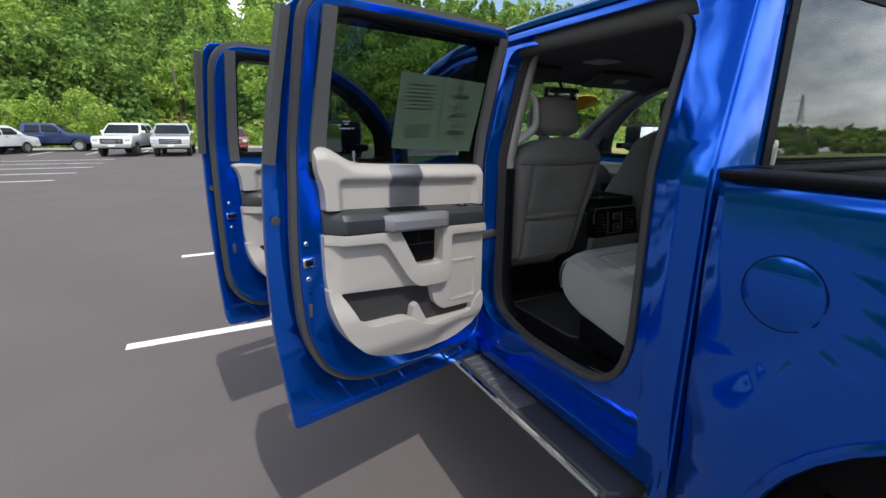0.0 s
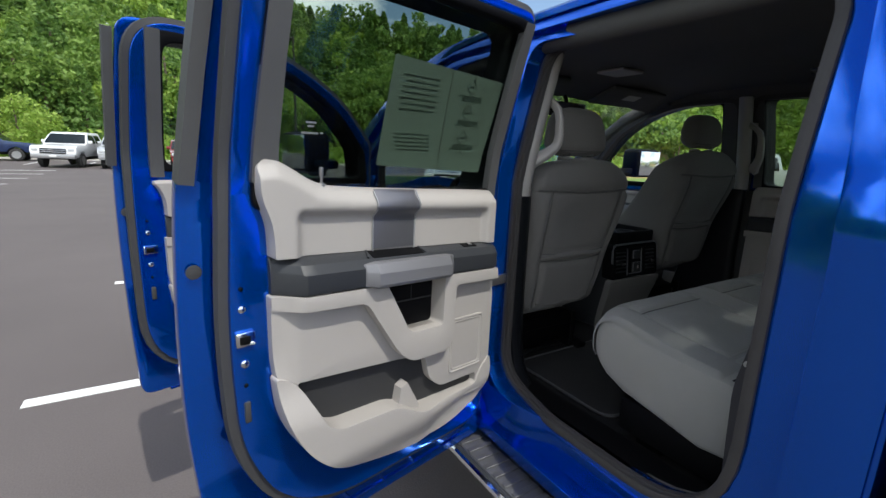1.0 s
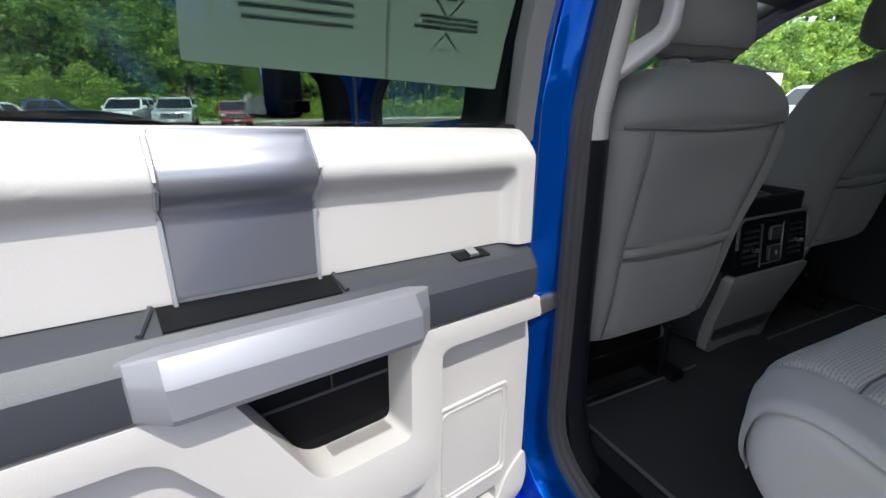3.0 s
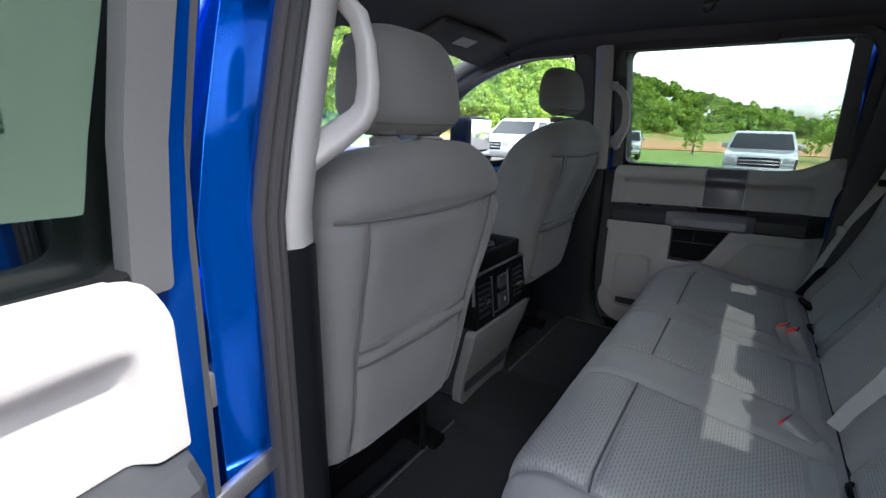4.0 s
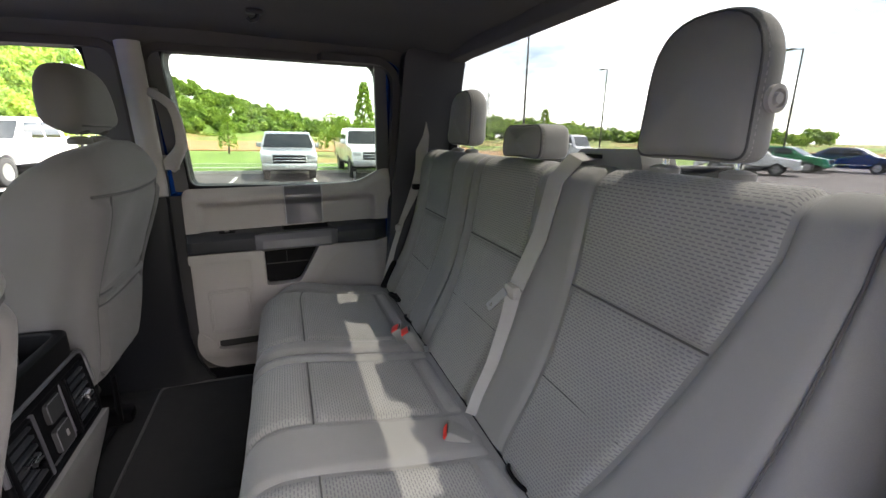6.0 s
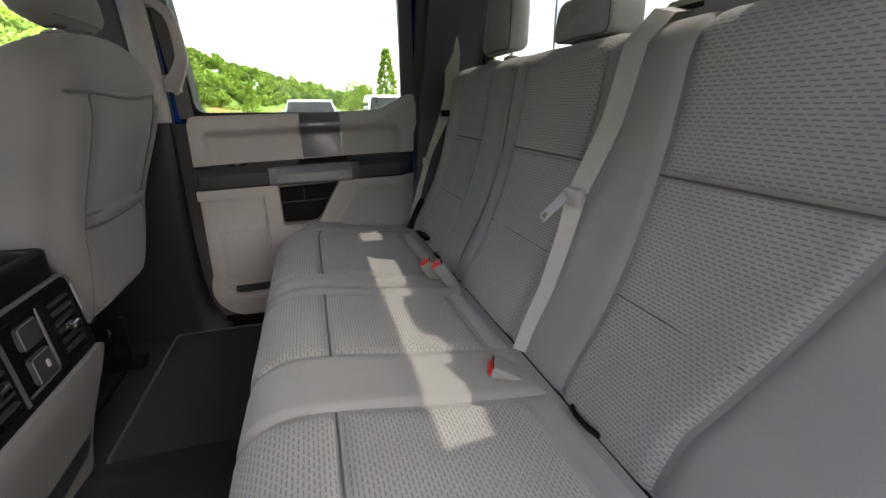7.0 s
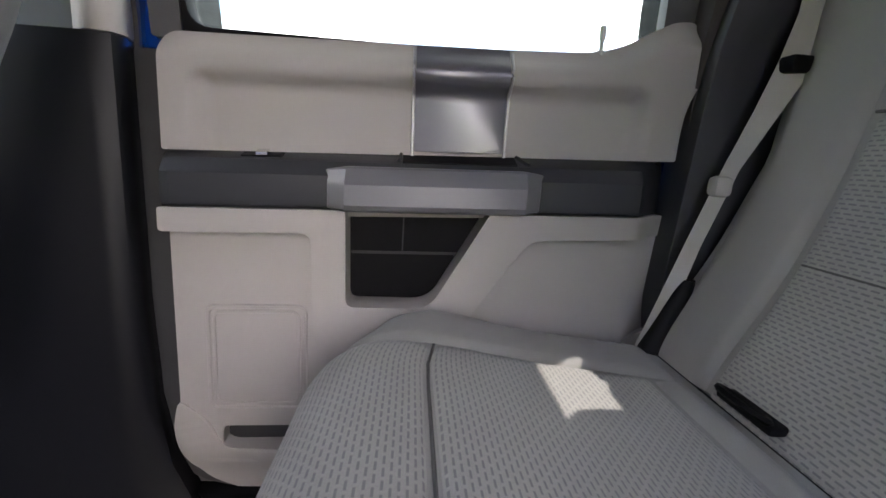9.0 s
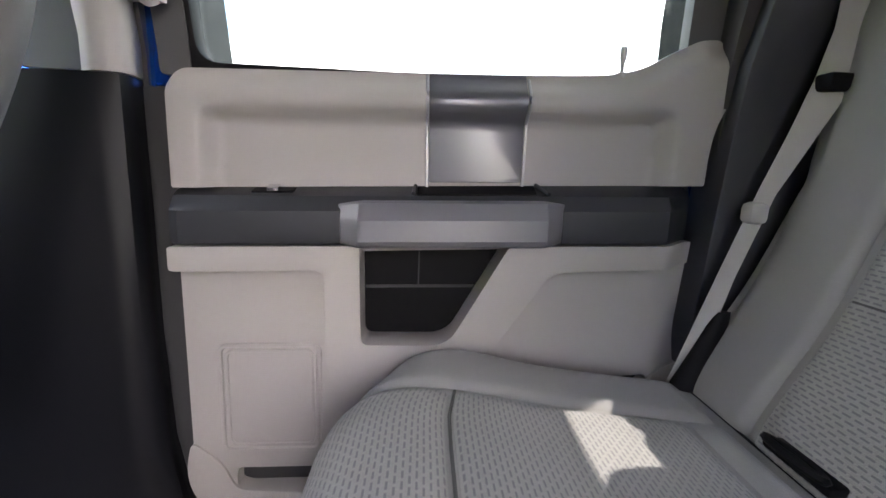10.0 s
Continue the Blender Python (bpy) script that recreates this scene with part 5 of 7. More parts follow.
for x0, x1 in ((-0.140, -0.062), (0.062, 0.140)):
    vent = part("vent", plate(bmesh.new(), rect(x0, x1, 0.314, 0.426), [rect(x0 + 0.006, x1 - 0.006, 0.320, 0.420)], 0.002, 0.012, put_c, 0.002), BLACK, con, "black air vent")
    for q in range(6):
        z = 0.328 + 0.0165 * q
        part("slat", plate(bmesh.new(), rect(x0 + 0.006, x1 - 0.006, z, z + 0.005), [], 0.0, 0.011, put_c, 0.001), DARK, vent)
    xm = (x0 + x1) / 2
    part("vent_tab", plate(bmesh.new(), rounded(rect(xm - 0.011, xm + 0.011, 0.362, 0.374), 0.003), [], 0.006, 0.026, put_c, 0.004), CHROME, vent, "chrome vent tab")
for x in (-0.058, 0.058):
    part("divider", plate(bmesh.new(), rounded(rect(x - 0.0045, x + 0.0045, 0.313, 0.428), 0.002), [], 0.0, 0.012, put_c, 0.002), SATIN if x < 0 else BLACK, con)
for z0, z1 in ((0.322, 0.366), (0.380, 0.418)):
    part("socket_cover", plate(bmesh.new(), rounded(rect(-0.018, 0.034, z0, z1), 0.006), [], 0.0, 0.011, put_c, 0.003), POCKET, con, "black socket cover")
    part("cover_edge", tube(bmesh.new(), [put_c(-0.016, z0 + 0.004, 0.011), put_c(-0.016, z1 - 0.004, 0.011), put_c(-0.011, z1 - 0.001, 0.011), put_c(0.028, z1 - 0.001, 0.011)], 0.0012, 6), SATIN, con)
part("socket_strip", tube(bmesh.new(), [put_c(a, b, 0.006) for a, b in ((0.046, 0.424), (0.046, 0.325), (0.042, 0.317), (-0.040, 0.317))], 0.0022, 6), SATIN, con, "thin satin strip")
part("usb_mark", plate(bmesh.new(), rounded(rect(0.011, 0.018, 0.338, 0.350), 0.002), [], 0.009, 0.0125, put_c), LIGHT, con)
# open bin on top
bm = plate(bmesh.new(), rounded([(-0.135, -0.235), (0.135, -0.235), (0.135, 0.22), (-0.135, 0.22)], 0.03), [rounded([(-0.118, -0.215), (0.118, -0.215), (0.118, 0.20), (-0.118, 0.20)], 0.025)], 0.40, 0.500, lambda a, b, d: Vector((a, b, d)), 0.006, (), 3)
part("bin_rim", bm, BLACK, con, "black console bin")
for x in (-0.055, 0.055):
    bm = lathe(bmesh.new(), [(0.048, 0.40), (0.048, 0.484), (0.042, 0.484), (0.040, 0.41)], 24, Matrix.Translation((x, -0.13, 0)))
    part("cup_holder", bm, DARK, con)

# dashboard, steering wheel, mirror, visors
dash = thing("dashboard", "dark grey dashboard below the windscreen", "dashboard", pose(0, 0.62, 1.0))
prof = rounded([(-0.05, -0.10), (-0.14, 0.10), (-0.13, 0.25), (-0.02, 0.345), (0.20, 0.36), (0.22, -0.10)], [0.04, 0.06, 0.06, 0.08, 0.02, 0.02], 4)
part("dash_body", loft(bmesh.new(), [[(x, a, b) for a, b in prof] for x in (-0.77, -0.4, 0, 0.4, 0.77)]), DARK, dash, "dark grey dashboard body")
block("centre_stack", (-0.16, 0.16, -0.16, 0.0, -0.14, 0.27), BLACK, dash, "black centre stack", 0.02)
block("screen", (-0.10, 0.10, -0.168, -0.15, 0.10, 0.24), GLASS_CAR, dash, "dark display", 0.006)
for x in (-0.70, -0.24, 0.24, 0.70):
    block("dash_vent", (x - 0.05, x + 0.05, -0.152, -0.10, 0.12, 0.22), BLACK, dash, "", 0.01)
wheel_m = pose(-0.42, 0.34, 1.29, 62, 0, 0)
steer = thing("steering_wheel", "black four spoke steering wheel", "steering wheel", wheel_m)
part("wheel_rim", tube(bmesh.new(), [(0.185 * math.cos(a), 0.185 * math.sin(a), 0) for a in [2 * math.pi * i / 40 for i in range(40)]], 0.016, 10, True), BLACK, steer)
part("hub", lathe(bmesh.new(), [(0.075, -0.05), (0.08, -0.01), (0.06, 0.015), (0.02, 0.02)], 24), DARK, steer)
for a in (0, 180, 250, 290):
    d = Vector((math.cos(radians(a)), math.sin(radians(a)), 0))
    part("spoke", sweep(bmesh.new(), [d * 0.06, d * 0.18], band(0.035, 0.016)), SILVER, steer)
part("column", tube(bmesh.new(), [(0, 0, -0.02), (0, 0, -0.22)], 0.045, 12), BLACK, steer)
mir = thing("rear_view_mirror", "black rear view mirror hung from the windscreen", "mirror", pose(0, 0.24, 1.79))
part("mirror_case", box(bmesh.new(), -0.12, 0.12, -0.015, 0.02, -0.035, 0.035, 0.012, 3), BLACK, mir)
block("mirror_face", (-0.112, 0.112, -0.018, -0.014, -0.029, 0.029), CHROME, mir, "", 0.002)
part("stalk", tube(bmesh.new(), [(0, 0.0, 0.02), (0, 0.03, 0.085)], 0.010, 8), BLACK, mir)
for s in (-1, 1):
    vis = thing("sun_visor", "dark grey folded sun visor", "sun visor", pose(s * 0.36, 0.17, 1.872, -20, 0, 0), "sun visors")
    part("visor_panel", box(bmesh.new(), -0.21, 0.21, -0.09, 0.08, -0.014, 0.006, 0.008, 3), HEADLINER, vis)
    block("visor_label", (-0.05, 0.05, -0.05, 0.0, -0.0165, -0.0145), LIGHT, vis, "pale visor label", 0.0)

# year decal on the windscreen, read from outside
dec = thing("windscreen_decal", "yellow and green price year decal on the windscreen", "decal", pose(0.338, 0.452, 1.757, 152, 0, 0) @ Matrix.Diagonal((1, 1.75, 1, 1)))
oval = [(0.14 * math.cos(2 * math.pi * i / 32), 0.055 * math.sin(2 * math.pi * i / 32)) for i in range(32)]
part("decal_oval", plate(bmesh.new(), oval, [], 0.0, 0.002, lambda a, b, d: Vector((a, b, d))), YELLOW, dec)
part("decal_patch", plate(bmesh.new(), rounded(rect(-0.05, 0.15, -0.19, -0.065), 0.03), [], 0.0, 0.002, lambda a, b, d: Vector((a, b, d))), GREEN_FILM, dec)
txt = bpy.data.curves.new("year", "FONT")
txt.body, txt.size, txt.align_x, txt.align_y, txt.extrude = "2018", 0.10, "CENTER", "CENTER", 0.001
txt.materials.append(ORANGE)
yr = new("year_text", txt)
yr.parent = dec
yr.matrix_basis = pose(0, 0, 0.004) @ Matrix.Diagonal((-1, 1, 1, 1))
yr["label"] = "orange year figures"


# rear bench, split 60 to 40
CUSH = smooth_path([(-1.02, 0.325), (-0.93, 0.332), (-0.80, 0.346), (-0.66, 0.368), (-0.598, 0.366), (-0.560, 0.336), (-0.552, 0.275), (-0.570, 0.225), (-0.605, 0.195)], 2)
CUSH_CORE = CUSH + [(-0.70, 0.165), (-0.95, 0.13), (-1.02, 0.14)]
BACK = smooth_path([(-1.245, 0.812), (-1.20, 0.829), (-1.150, 0.824), (-1.128, 0.796), (-1.120, 0.72), (-1.100, 0.60), (-1.055, 0.46), (-1.000, 0.36), (-0.985, 0.315), (-1.00, 0.27)], 2)
BACK_CORE = BACK + [(-1.09, 0.26), (-1.215, 0.42), (-1.245, 0.70)]
LB = arc_length(BACK)
LC = arc_length(CUSH)


def corner(x, y, z):
    """Rounds the outer front corners of the bench in plan."""
    return x, y - 0.058 * ease((abs(x) - 0.52) / 0.20) ** 1.4 * ease((y + 0.80) / 0.20), z


def arc_down(path, z):
    """Arc length at which a path that falls from its top first drops to z."""
    total, q = arc_length(path), 0.05
    while q < total and along(path, q)[0].y > z:
        q += 0.001
    return q


def flare(x, y, z):
    """The outer insert of the wide backrest widens towards the shoulder."""
    f = ease((-0.265 - x) / 0.265) if x > -0.53 else ease((x + 0.70) / 0.17)
    return x - 0.34 * max(-0.24, min(0.13, z - 0.635)) * f, y - 0.055 * max(0.0, (-x - 0.634) / 0.07) ** 1.7, z


def bench(name, label, x0, x1, c0, c1, panels, backs):
    seat = thing(name, label, "rear bench seat", pose(0, 0, FLOOR), "rear bench")
    core("cushion_core", CUSH_CORE, c0, c1, CLOTH, seat, 0.035, "grey cloth seat cushion", corner)
    core("backrest_core", BACK_CORE, x0 + 0.005, x1, CLOTH, seat, 0.03, "grey cloth backrest", lambda x, y, z: (x, y - 0.055 * max(0.0, (-x - 0.634) / 0.07) ** 1.7, z))
    for nm, a, b, s0, s1, mat in panels:
        upholstery(nm, CUSH, s0, s1, a, b, mat, seat, 0.007, 0.015, 0.0105, 0.004, "", corner)
    for nm, a, b, s0, s1, mat in backs:
        upholstery(nm, BACK, s0, s1, a, b, mat, seat, 0.007, 0.015, 0.0105, 0.004, "", flare)
    # black strip along the bight stands in for the crease's shade
    block("crease_shade_strip", (c0 + 0.02, c1 - 0.01, -0.987, -0.979, 0.300, 0.3285), BLACK, seat, "black strip for the shade between cushion and backrest", 0.003)
    block("seat_frame", (c0 + 0.04, c1 - 0.04, -1.0, -0.70, 0.04, 0.14), BLACK, seat, "black seat frame", 0.01)
    for x in (c0 + 0.08, c1 - 0.10):
        block("seat_leg", (x, x + 0.03, -0.82, -0.74, 0.0, 0.06), BLACK, seat, "", 0.004)
    return seat


F0, F1, F2 = 0.092, 0.350, LC - 0.06          # arc lengths of the rear seam, the cross seam and the front edge
B0, B1, BM, B2 = 0.055, arc_down(BACK, 0.637), arc_down(BACK, 0.478), LB - 0.025
SPLIT, CUSHION_SPLIT = 0.240, 0.157     # the cushions part further in than the backrests


def seat_panels(a, b, name=""):
    """Dashed cloth panels of one place on the cushion, with a plain nose and a plain strip behind."""
    return [(name + "seat_insert", a, b, F0, F1, DASH_CLOTH), (name + "thigh_insert", a, b, F1, F2 - 0.07, DASH_CLOTH), ("nose_panel", a, b, F2 - 0.07, F2, CLOTH), ("rear_strip", a, b, 0.05, F0, CLOTH)]


def back_panels(a, b, name=""):
    return [(name + "shoulder_insert", a, b, B0, B1, DASH_CLOTH), (name + "back_insert", a, b, B1, B2, DASH_CLOTH)]


bench_l = bench("rear_seat_wide", "grey cloth wide section of the rear bench", -0.705, SPLIT - 0.003, -0.705, CUSHION_SPLIT - 0.003,
    [("outer_bolster", -0.70, -0.585, 0.05, F2, CLOTH), ("middle_bolster", -0.266, -0.130, 0.05, F2, CLOTH), ("inner_bolster", 0.108, CUSHION_SPLIT - 0.007, 0.05, F2, CLOTH)] + seat_panels(-0.585, -0.266) + seat_panels(-0.130, 0.108, "middle_"),
    [("outer_bolster", -0.634, -0.53, 0.05, B2, CLOTH), ("side_panel", -0.702, -0.634, 0.05, B2, CLOTH), ("middle_bolster", -0.265, -0.094, 0.05, B2, CLOTH), ("inner_bolster", 0.178, SPLIT - 0.007, 0.05, B2, CLOTH)] + back_panels(-0.53, -0.265) + back_panels(-0.094, 0.178, "middle_"))
bench_r = bench("rear_seat_narrow", "grey cloth narrow section of the rear bench", SPLIT + 0.003, 0.705, CUSHION_SPLIT + 0.003, 0.705,
    [("inner_bolster", CUSHION_SPLIT + 0.008, 0.224, 0.05, F2, CLOTH), ("outer_bolster", 0.600, 0.70, 0.05, F2, CLOTH)] + seat_panels(0.224, 0.600),
    [("inner_bolster", SPLIT + 0.008, 0.372, 0.05, B2, CLOTH), ("outer_bolster", 0.582, 0.70, 0.05, B2, CLOTH)] + back_panels(0.372, 0.582))


def seam_line(path, s, x0, x1, parent, h=0.001, r=0.0017):
    p, nrm = along(path, s)
    bm = bmesh.new()
    fit = corner if path is CUSH else flare
    tube(bm, [fit(x0 + (x1 - x0) * i / 8, p.x + nrm.x * h, p.y + nrm.y * h) for i in range(9)], r, 5)
    part("seam", bm, CLOTH_DK, parent)


for par, x0, x1 in ((bench_l, -0.585, -0.266), (bench_l, -0.130, 0.108), (bench_r, 0.224, 0.600)):
    seam_line(CUSH, F1, x0, x1, par)
for par, x0, x1 in ((bench_l, -0.53, -0.265), (bench_l, -0.094, 0.178), (bench_r, 0.372, 0.582)):
    seam_line(BACK, B1, x0, x1, par)
    seam_line(BACK, BM, x0 + 0.012, x1 - 0.012, par, 0.0066, 0.0011)
pts = []
for i in range(24):
    p, nrm = along(BACK, 0.06 + (B2 - 0.06) * i / 23)
    pts.append(flare(-0.634, p.x + nrm.x * 0.001, p.y + nrm.y * 0.001))
part("seam", tube(bmesh.new(), pts, 0.0017, 5), CLOTH_DK, bench_l)


def rear_headrest(parent, cx, w, z0, z1, y0, y1, r=0.055):
    h = w / 2
    o = rounded([(-h, z0), (h, z0), (h * 0.94, z1), (-h * 0.94, z1)], [0.020, 0.020, r, r], 7)
    return stuffed_head("headrest", o, y0, y1, -0.06, CLOTH, parent, "grey cloth headrest", min(0.036, (y1 - y0) * 0.46, (z1 - z0) * 0.26), cx)


def headrest_posts(parent, cx, gap, y, z0, z1):
    for x in (cx - gap, cx + gap):
        p = part("headrest_post", tube(bmesh.new(), [(x, y, z0 - 0.02), (x, y, z1)], 0.0055, 10), CHROME, parent, "chrome headrest post")
        part("post_guide", lathe(bmesh.new(), [(0.021, -0.004), (0.021, 0.006), (0.012, 0.010)], 14, Matrix.Translation((x, y, z0))), CLOTH, p)


hl = rear_headrest(bench_l, -0.398, 0.182, 0.853, 1.042, -1.214, -1.156, 0.085)
part("release_button", lathe(bmesh.new(), [(0.016, 0), (0.016, 0.006), (0.011, 0.007), (0.010, 0.003), (0.007, 0.003), (0.006, 0.008)], 20, Matrix.Translation((-0.4885, -1.190, 0.928)) @ pose(0, 0, 0, 0, -90, 0)), LIGHT, hl, "pale round release button")
headrest_posts(bench_l, -0.404, 0.058, -1.190, 0.834, 0.880)
rear_headrest(bench_r, 0.450, 0.182, 0.853, 1.018, -1.225, -1.155, 0.075)
headrest_posts(bench_r, 0.450, 0.056, -1.190, 0.834, 0.880)
rear_headrest(bench_l, 0.030, 0.178, 0.836, 0.908, -1.225, -1.145, 0.03)
# belt outlet on top of the backrest
bm = plate(bmesh.new(), rounded([(-0.315, 0.828), (-0.130, 0.828), (-0.148, 0.862), (-0.300, 0.865)], 0.012), [], -1.250, -1.180, lambda a, b, d: Vector((a, d, b)), 0.008, (), 3)
ob = part("belt_outlet", bm, CLOTH, bench_l, "grey belt outlet cover")
block("belt_slot", (-0.215, -0.145, -1.186, -1.176, 0.846, 0.853), BLACK, ob, "", 0.002)


# seat belts
def ribbon(bm, pts, wide, side, t=0.0016):
    """A flat strap through pts whose width runs along side."""
    side = Vector(side).normalized()
    pts = [Vector(p) for p in pts]
    rows = []
    for i, p in enumerate(pts):
        tan = (pts[min(i + 1, len(pts) - 1)] - pts[max(i - 1, 0)]).normalized()
        sd = (side - tan * side.dot(tan)).normalized()
        nr = sd.cross(tan)
        w = wide[i] if isinstance(wide, tuple) else wide
        rows.append([p + sd * w / 2 + nr * t / 2, p - sd * w / 2 + nr * t / 2, p - sd * w / 2 - nr * t / 2, p + sd * w / 2 - nr * t / 2])
    return loft(bm, rows)


belt = thing("middle_seat_belt", "light grey middle seat belt hanging over the backrest", "seat belt", pose(0, 0, FLOOR))
up = [(-0.182, -1.186, 0.850), (-0.178, -1.152, 0.846), (-0.172, -1.116, 0.806), (-0.162, -1.098, 0.70), (-0.150, -1.062, 0.600)]
part("webbing", ribbon(bmesh.new(), up, 0.041, (1, 0.1, 0.25)), WEBBING, belt, "light grey webbing")
dn = [(-0.146, -1.060, 0.590), (-0.146, -1.047, 0.53), (-0.146, -1.020, 0.44), (-0.148, -0.990, 0.375), (-0.150, -0.975, 0.335)]
part("webbing", ribbon(bmesh.new(), dn, (0.030, 0.026, 0.024, 0.022, 0.022), (0.45, 0.86, 0.25)), WEBBING, belt, "light grey webbing")
bm = bmesh.new()
box(bm, -0.169, -0.129, -1.064, -1.044, 0.576, 0.604, 0.008)
tongue = part("tongue", bm, WEBBING, belt, "light grey plastic belt tongue")
bm = plate(bmesh.new(), rounded(rect(-0.0095, 0.0095, -0.036, 0.018), 0.004), [rounded(rect(-0.004, 0.004, -0.030, -0.021), 0.002)], 0.0, 0.003, lambda a, b, d: Vector((-0.139 + a * 0.80 - b * 0.55, -1.034 - 0.40 * b + d, 0.578 + b * 0.80 + a * 0.50)))
part("tongue_blade", bm, SILVER, tongue, "bright steel tongue blade")

sidebelt = thing("side_seat_belt", "light grey side seat belt from the rear pillar", "seat belt", pose(0, 0, FLOOR))
pts = [(0.690, -1.095, 1.010), (0.690, -1.125, 0.88), (0.690, -1.118, 0.758), (0.690, -1.101, 0.701), (0.690, -1.075, 0.640), (0.691, -1.047, 0.576), (0.693, -1.016, 0.476), (0.698, -0.972, 0.308)]
part("webbing", ribbon(bmesh.new(), pts, (0.048, 0.046, 0.042, 0.036, 0.026, 0.018, 0.018, 0.026), (0.5, 0.85, 0.1)), WEBBING, sidebelt, "light grey webbing")
rows = []
for z, w, y in ((0.315, 0.030, -0.985), (0.335, 0.026, -0.990), (0.37, 0.019, -1.000), (0.41, 0.013, -1.012), (0.428, 0.008, -1.018)):
    rows.append([(0.690 + 0.6 * w * math.cos(a), y + w * math.sin(a), z) for a in [2 * math.pi * k / 14 for k in range(14)]])
part("anchor_cover", loft(bmesh.new(), rows), BLACK, sidebelt, "black belt anchor cover")
block("belt_stop", (0.676, 0.702, -1.119, -1.086, 0.690, 0.710), BLACK, sidebelt, "black belt stop", 0.004)
block("belt_guide", (0.655, 0.705, -1.125, -1.06, 1.005, 1.03), DARK, sidebelt, "dark belt guide", 0.008)
bm = box(bmesh.new(), 0.678, 0.700, -1.046, -1.022, 0.538, 0.564, 0.007)
part("tongue", bm, WEBBING, sidebelt, "light grey belt tongue")


BUCKLE = material("grey_buckle_plastic", (0.20, 0.195, 0.185), 0.5, var=0.06, bump=0.08, bump_scale=700)


def buckle(x, y, z, rz, tilt):
    b = thing("belt_buckle", "grey seat belt buckle with a red release button", "belt buckle", pose(x, y, z, tilt, 0, rz), "belt buckles")
    rows = []
    for h, w, d in ((-0.086, 0.013, 0.008), (-0.080, 0.0165, 0.0105), (-0.05, 0.020, 0.0125), (-0.01, 0.0225, 0.0145), (-0.002, 0.0225, 0.0145), (0.0, 0.0215, 0.0135)):
        rows.append([(a, c, h) for a, c in rounded(rect(-w, w, -d, d), 0.006, 3)])
    part("housing", loft(bmesh.new(), rows), BUCKLE, b, "grey buckle housing")
    part("release_button", box(bmesh.new(), -0.0185, 0.0185, -0.005, 0.0155, -0.012, 0.0030, 0.003), RED, b, "red release button")
    part("tongue_slot", box(bmesh.new(), -0.015, 0.015, -0.0105, -0.0070, -0.004, 0.0012, 0.0008), BLACK, b)
    part("strap", ribbon(bmesh.new(), [(0, 0, -0.08), (0.0, -0.010, -0.10), (0, -0.03, -0.13)], 0.03, (1, 0, 0)), WEBBING, b)
    return b


buckle(-0.200, -0.904, 1.099, -22, -66)
buckle(0.172, -0.926, 1.136, -12, -32)
buckle(0.214, -0.910, 1.128, -18, -32)

# child seat anchor loops in the seat bight
for x, y, z in ((0.36, -0.992, 1.083), (0.515, -0.978, 1.106), (-0.33, -0.992, 1.083), (-0.52, -0.992, 1.083)):
    loop = thing("anchor_loop", "black child seat anchor loop in the seat crease", "anchor loop", pose(x, y, z), "anchor loops")
    part("loop_wire", tube(bmesh.new(), [(0.030 * math.cos(a), 0.012 * math.sin(a) + 0.006, 0.006 * math.sin(a)) for a in [2 * math.pi * i / 20 for i in range(20)]], 0.004, 6, True), BLACK, loop)
    block("loop_base", (-0.036, 0.036, -0.02, 0.006, -0.012, -0.003), BLACK, loop, "", 0.003)

# floor mats
for cx, w in ((-0.36, 0.52), (0.452, 0.584)):
    fm = thing("floor_mat", "charcoal carpet floor mat with bound edge", "floor mat", pose(cx, -0.40, FLOOR + 0.004), "floor mats")
    o = rounded(rect(-w / 2, w / 2, -0.24, 0.195), [0.06, 0.06, 0.03, 0.03])
    part("carpet_pad", plate(bmesh.new(), o, [], 0.0, 0.010, lambda a, b, d: Vector((a, b, d)), 0.003), MAT_PILE, fm)
    part("mat_binding", tube(bmesh.new(), [(a, b, 0.010) for a, b in o], 0.0045, 6, True), FRAME_GREY, fm, "dark bound edge")

# sticker on the inside of the open rear door's glass
film = thing("window_sticker", "pale folded price sticker fixed to the rear door glass", "sticker", left_rear.matrix_basis.copy())
film_w = lambda a, b, d: Vector((a, -(min(side_x(b) - HINGE_X, 0.0) * 0.9 - 0.0855 + d), b))
part("sheet", plate(bmesh.new(), rounded([(0.090, 1.505), (0.442, 1.523), (0.428, 1.757), (0.056, 1.744)], 0.004), [], 0.0, 0.0012, film_w, 0.0, (1.56, 1.65, 1.74)), PAPER, film)
INK_W = lambda a, b, d: Vector((a, -(min(side_x(b) - HINGE_X, 0.0) * 0.9 - 0.0868 + d), b))
for a0, a1, zs in ((0.29, 0.41, [1.56 + 0.009 * i for i in range(5)] + [1.65 + 0.012 * i for i in range(7)]), (0.13, 0.225, [1.568 + 0.005 * i for i in range(3)] + [1.628 + 0.005 * i for i in range(3)] + [1.688 + 0.005 * i for i in range(3)])):
    for z in zs:
        part("printed_bar", plate(bmesh.new(), rect(a0, a1 - 0.02 * random.random(), z, z + 0.0014), [], 0.0, 0.0008, INK_W), INK, film)
